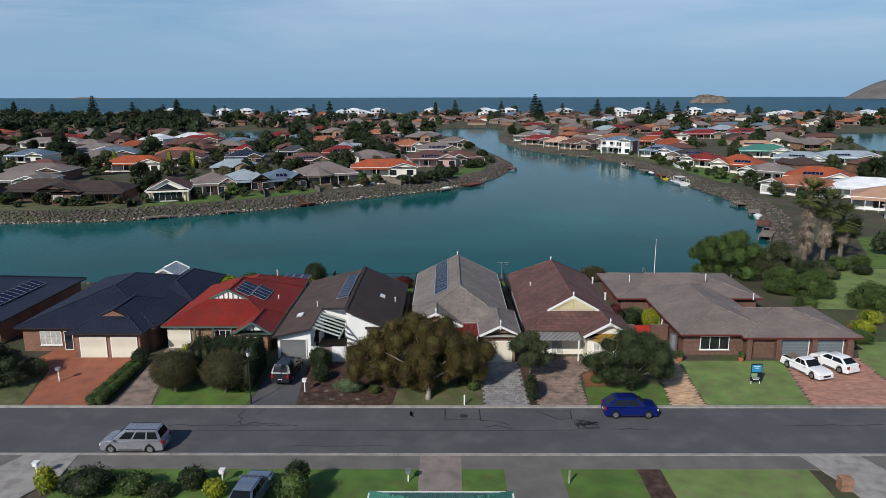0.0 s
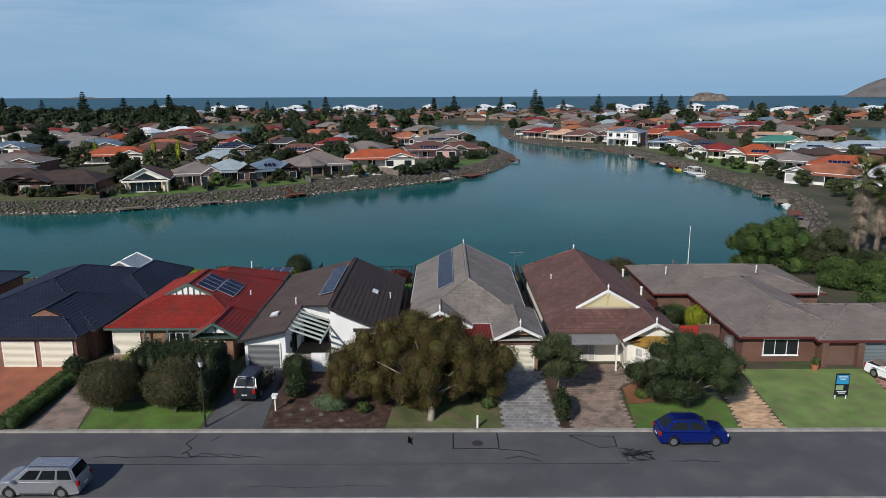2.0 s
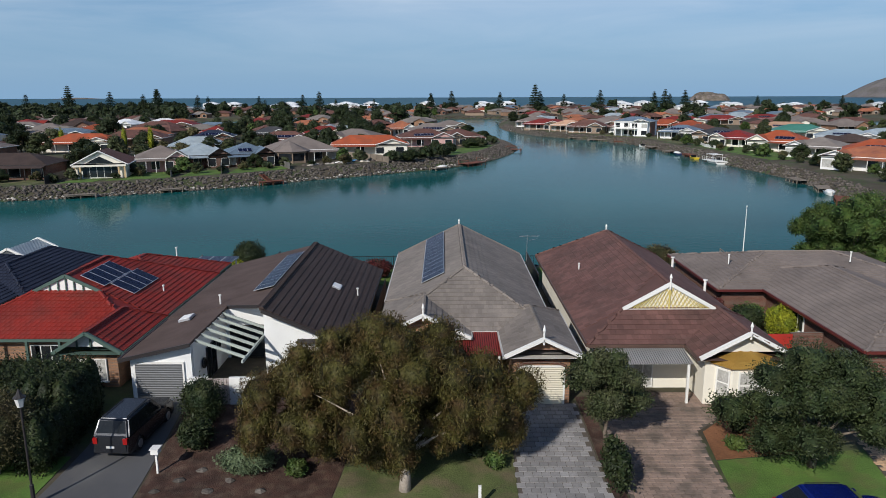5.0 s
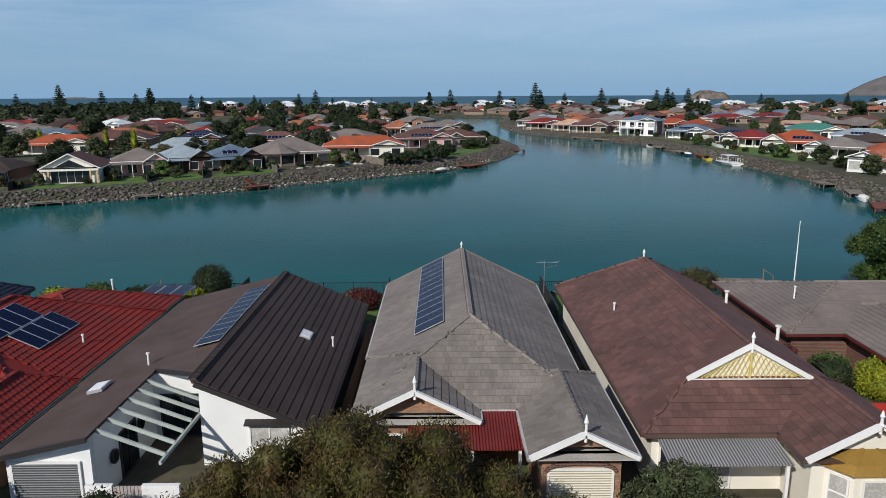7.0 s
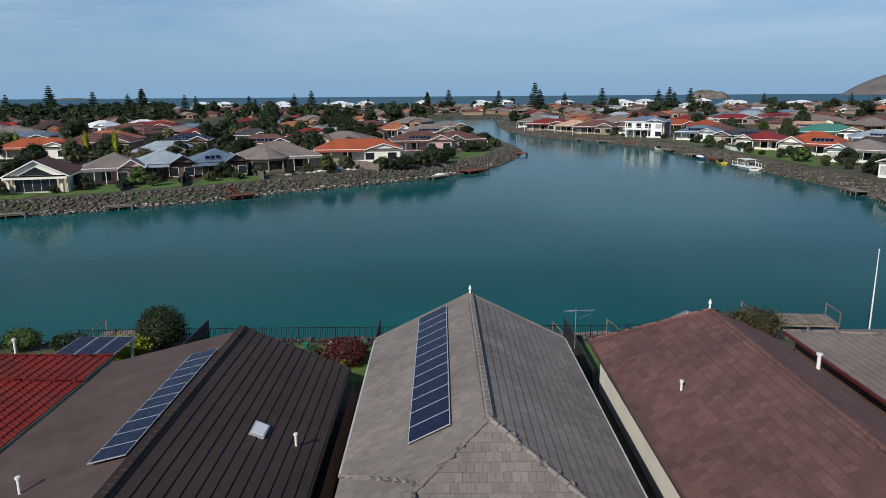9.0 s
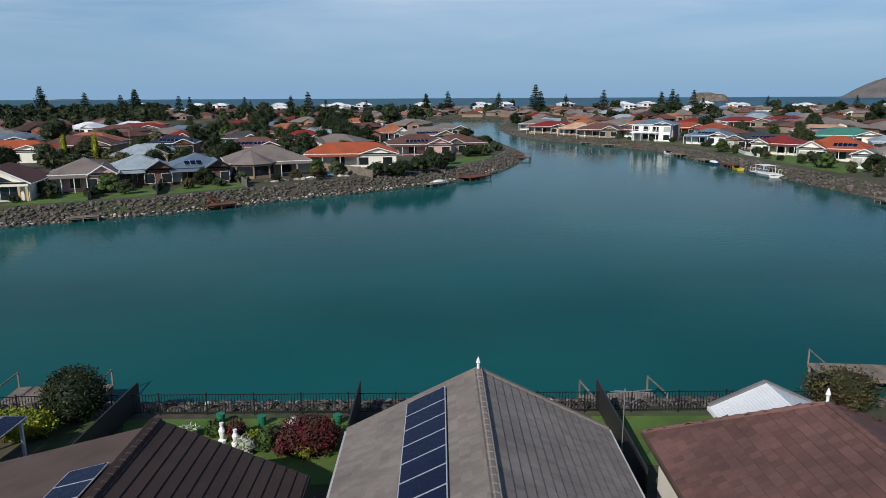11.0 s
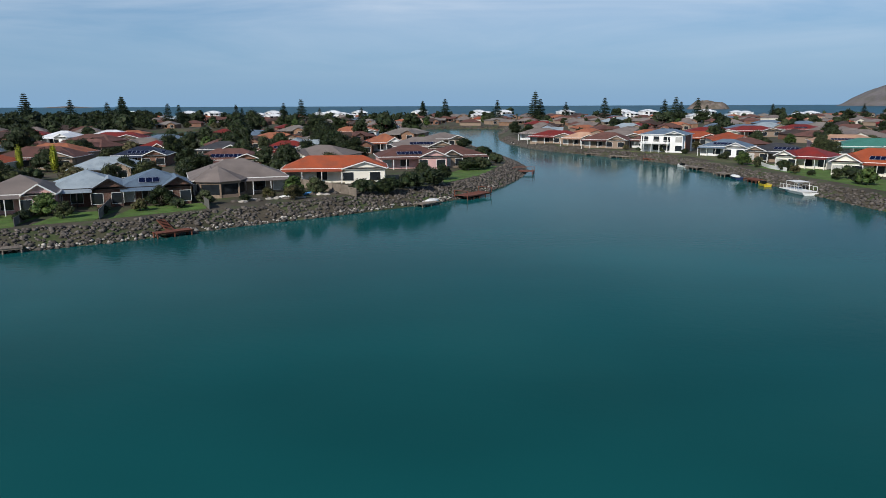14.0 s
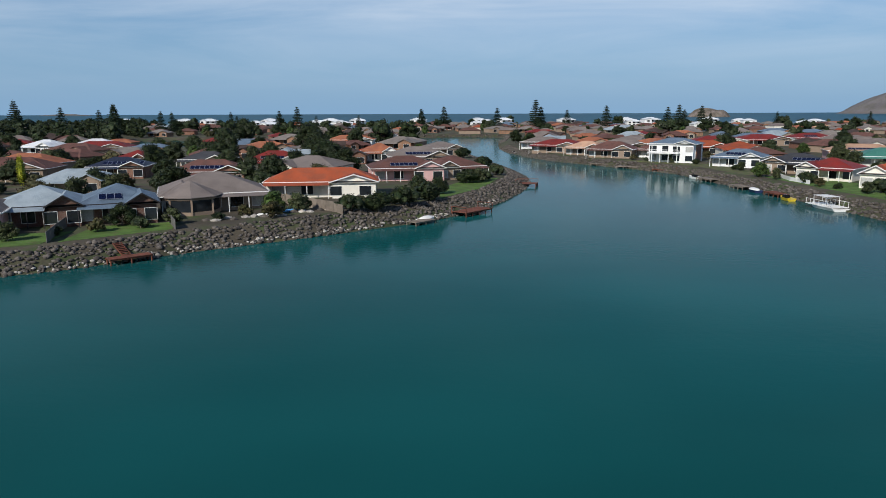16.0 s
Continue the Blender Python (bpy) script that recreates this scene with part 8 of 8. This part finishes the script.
# marked trees: the dark clump behind the orange roof, bank shrubs, the point's bushes
for x, y, k, s in ((-60, 300, 3, 1.15), (-89, 430, 3, 1.3), (-52, 400, 3, 1.1), (-46, 360, 3, 1.15), (-38, 330, 3, 1.0), (-30, 300, 0, 1.2), (-36, 318, 3, 0.9), (-27, 282, 0, 1.0), (-52, 232, 0, 0.75), (-66, 233, 0, 0.75),
                   (-79, 190, 0, 0.9), (-77, 181, 0, 0.8), (-63.5, 177, 5, 0.9), (-55, 181, 2, 0.7), (-42.5, 190.5, 0, 0.5), (-8, 205, 5, 1.1), (-4, 210, 5, 1.2), (-12, 203, 5, 1.0), (0, 216, 5, 1.2), (2, 226, 0, 0.5), (-2, 232, 0, 0.5),
                   (8, 246, 5, 1.1), (12, 252, 5, 0.9), (16, 266, 5, 1.0), (14, 285, 5, 1.2), (10, 330, 5, 1.3), (-96, 166, 5, 1.1), (-104, 166, 5, 1.1), (-90, 163.5, 5, 0.8), (-84, 164, 5, 0.9), (-110, 168, 1, 1.0),
                   (88, 206, 0, 0.6), (85, 190, 0, 0.6), (83, 178, 1, 0.7), (86, 226, 5, 1.0), (82, 246, 5, 0.9), (82, 160, 1, 0.7), (78, 148, 1, 0.6), (74, 128, 0, 0.6), (72, 114, 0, 0.6), (66, 118, 5, 1.0), (44, 420, 0, 0.9), (40, 440, 3, 0.7),
                   (72, 340, 5, 0.9), (53, 352, 5, 1.0), (-88, 222, 1, 1.0), (-112, 228, 1, 1.1), (-124, 240, 0, 1.0), (-93, 236, 5, 1.0)):
    place(FAR_TREES[k], used, x, y, s, (x * 37 + y * 11) % 360)
for i in range(46):
    if i < 24:
        t = i / 23
        x, y = (-98 + 30 * t * 3, 160.5 + 4 * t * 3) if t < 0.33 else (-66 + 64 * (t - 0.33) / 0.67, 168 + 45 * (t - 0.33) / 0.67)
        x, y = x + rng_.uniform(-1.5, 1.0), y + rng_.uniform(0.5, 4.0)
    else:
        t = (i - 24) / 21
        x, y = 80.5 + 1.5 * math.sin(t * 9) - 20 * max(0, t - 0.8) / 0.2, 178 + 142 * t
        x, y = x + rng_.uniform(0, 5), y + rng_.uniform(-2, 2)
    if float(water_distance(np.array([x]), np.array([y]))[0]) > 5.2 and min(math.hypot(x - a, y - b) - r * 0.75 for a, b, r in TAKEN) > 0:
        place(FAR_TREES[(5, 4, 5, 1)[i % 4]], used, x, y, (0.45, 0.5, 0.6, 0.42)[i % 4], i * 47)
for x, y, h in ((-104, 640, 20), (84, 690, 26), (8, 690, 20), (-11, 690, 18), (52, 690, 19), (150, 720, 21), (178, 640, 19), (190, 650, 21), (204, 640, 20), (196, 655, 17), (112, 700, 17), (90, 700, 20), (-122, 660, 17), (-94, 665, 13), (-62, 680, 13), (-160, 660, 16),
                (-225, 600, 22), (-240, 610, 18), (-262, 600, 20), (-300, 610, 25), (-310, 630, 20), (-340, 620, 18), (-200, 620, 17), (-188, 610, 16), (-150, 640, 13), (-385, 640, 20), (230, 690, 14), (300, 720, 15), (370, 700, 15)):
    p = PINES[int(abs(x)) % 2]
    place(p, used, x, y, h / (20.0 if p is PINES[0] else 16.0), (x * 13) % 360)
for i, (x, y) in enumerate(((-117, 250), (-96, 246), (-88, 246))):
    shrub("slim yellow-green cypress in a garden", gz(x, y), 0.9, 0.9, 6.5, L_LIME, 500 + i, 1500, 0.2, name="cypress", category="tree")

# ---- headland and islands ----


def hill(name, x, y, lx, ly, h, material, label, seed, steps=46, power=1.0):
    V, F = [], []
    for j in range(steps + 1):
        for i in range(steps + 1):
            u, v = i / steps * 2 - 1, j / steps * 2 - 1
            r = min(1.0, math.hypot(u, v))
            z = h * max(0.0, 1 - r ** (2 * power)) * (0.86 + 0.3 * noise.noise((u * 2.5 + seed, v * 2.5, 0))) + h * 0.10 * noise.noise((u * 9 + seed, v * 9, 1)) * (1 - r)
            V.append((x + u * lx, y + v * ly, WATER_Z - 1 + z))
    n = steps + 1
    F = [(j * n + i, j * n + i + 1, (j + 1) * n + i + 1, (j + 1) * n + i) for j in range(steps) for i in range(steps)]
    return tagged(mesh_part(name, V, F, material, smooth=True), label, "land", kind="structure")


# headland grass greyed, with the distance haze mixed into its colour
M_HILL = mat("dry_hill_grass", (0.150, 0.136, 0.134), 0.95, vary=0.2, scale=0.012, fine=0.15, bump=0.3, second=(0.13, 0.12, 0.10))
M_ISLE = mat("island_scrub", (0.12, 0.10, 0.075), 0.95, vary=0.4, scale=0.06, fine=0.5, bump=0.5, second=(0.18, 0.145, 0.125))
hill("backdrop_headland", 2650, 3300, 800, 500, 300, M_HILL, "bare brown headland across the bay", 3)
hill("backdrop_island", 722, 1990, 56, 50, 24, M_ISLE, "low rocky granite island", 7, power=1.6)
hill("backdrop_island", -2050, 4100, 160, 60, 9, M_ISLE, "flat reef on the horizon", 9)

# ---- small things on the far bank ----


def bank_fence(pts, h, m, label):
    ob = thing("boundary_fence", label, "fence", (*pts[0], 0))
    for (ax, ay), (bx, by) in zip(pts, pts[1:]):
        n = max(1, int(math.hypot(bx - ax, by - ay) / 2.4))
        for i in range(n):
            p, q = [(ax + (bx - ax) * t, ay + (by - ay) * t) for t in (i / n, (i + 0.97) / n)]
            zz = bank_z(*p)
            part("fence_panel", beam(bmesh.new(), (p[0] - pts[0][0], p[1] - pts[0][1], zz + h / 2 - 0.1), (q[0] - pts[0][0], q[1] - pts[0][1], zz + h / 2 - 0.1), 0.06, h), m, ob)


bank_fence([(-46.0, 177.5), (-50.6, 192.0)], 1.5, M_FENCE, "grey sheet fence down to the rock bank")
bank_fence([(-33.8, 187.0), (-40.0, 199.5)], 1.5, M_FENCE, "grey sheet fence down to the rock bank")
bank_fence([(-13.0, 200.5), (-26.0, 215.0)], 1.7, M_TIMBER, "brown timber fence behind the rock garden")
bank_fence([(-73.5, 160.8), (-75.5, 172.0)], 1.6, M_TRIMDARK, "dark fence panel above the bank")
bank_fence([(-54.5, 172.0), (-58.0, 184.0)], 1.3, M_FENCE, "low grey fence between the lawns")
bank_fence([(83.0, 262.0), (80.5, 250.0), (80.8, 242.0)], 1.0, M_TRIM, "low white fence above the bank")
for i in range(14):
    r_ = random.Random(700 + i)
    bm = bmesh.new()
    bmesh.ops.create_icosphere(bm, subdivisions=1, radius=0.6)
    for v in bm.verts:
        v.co = Vector((v.co.x * 1.5, v.co.y, v.co.z * 0.8)) * (0.7 + 0.5 * r_.random())
    ob = tagged(part("garden_rock", bm, M_ROCKPALE if i % 3 else M_ROCK), "weathered boulder in the terraced garden", "rock")
    ob.location = gz(-32 + i * 1.25, 194.0 + i * 0.75 + r_.uniform(-1.2, 1.2))
for x, y, rz, L_, m in ((-24.5, 198.5, 20, 3.2, M_TRIM), (-21.0, 202.5, 15, 4.6, mat("blue_board", (0.10, 0.30, 0.55), 0.4))):
    k = thing("kayak", "upturned small craft on the garden terrace", "kayak", (x, y, bank_z(x, y)), rz)
    bm = bmesh.new()
    tube(bm, [(-L_ / 2, 0, 0.1), (-L_ * 0.3, 0, 0.18), (0, 0, 0.2), (L_ * 0.3, 0, 0.18), (L_ / 2, 0, 0.12)], [0.03, 0.25, 0.34, 0.25, 0.03], 8)
    part("hull", bm, m, k)
# the coast's row of white holiday houses
for i in range(13):
    x = -330 + i * 52 + 14 * math.sin(i * 2.1)
    if float(water_distance(np.array([x]), np.array([862.0]))[0]) > 6:
        place(VARIANTS[6], used, x, 858 + 6 * math.cos(i), 1.15, 8 * math.sin(i * 3))
for job in TILE_JOBS:
    lay_tiles(*job[:7], job[7])
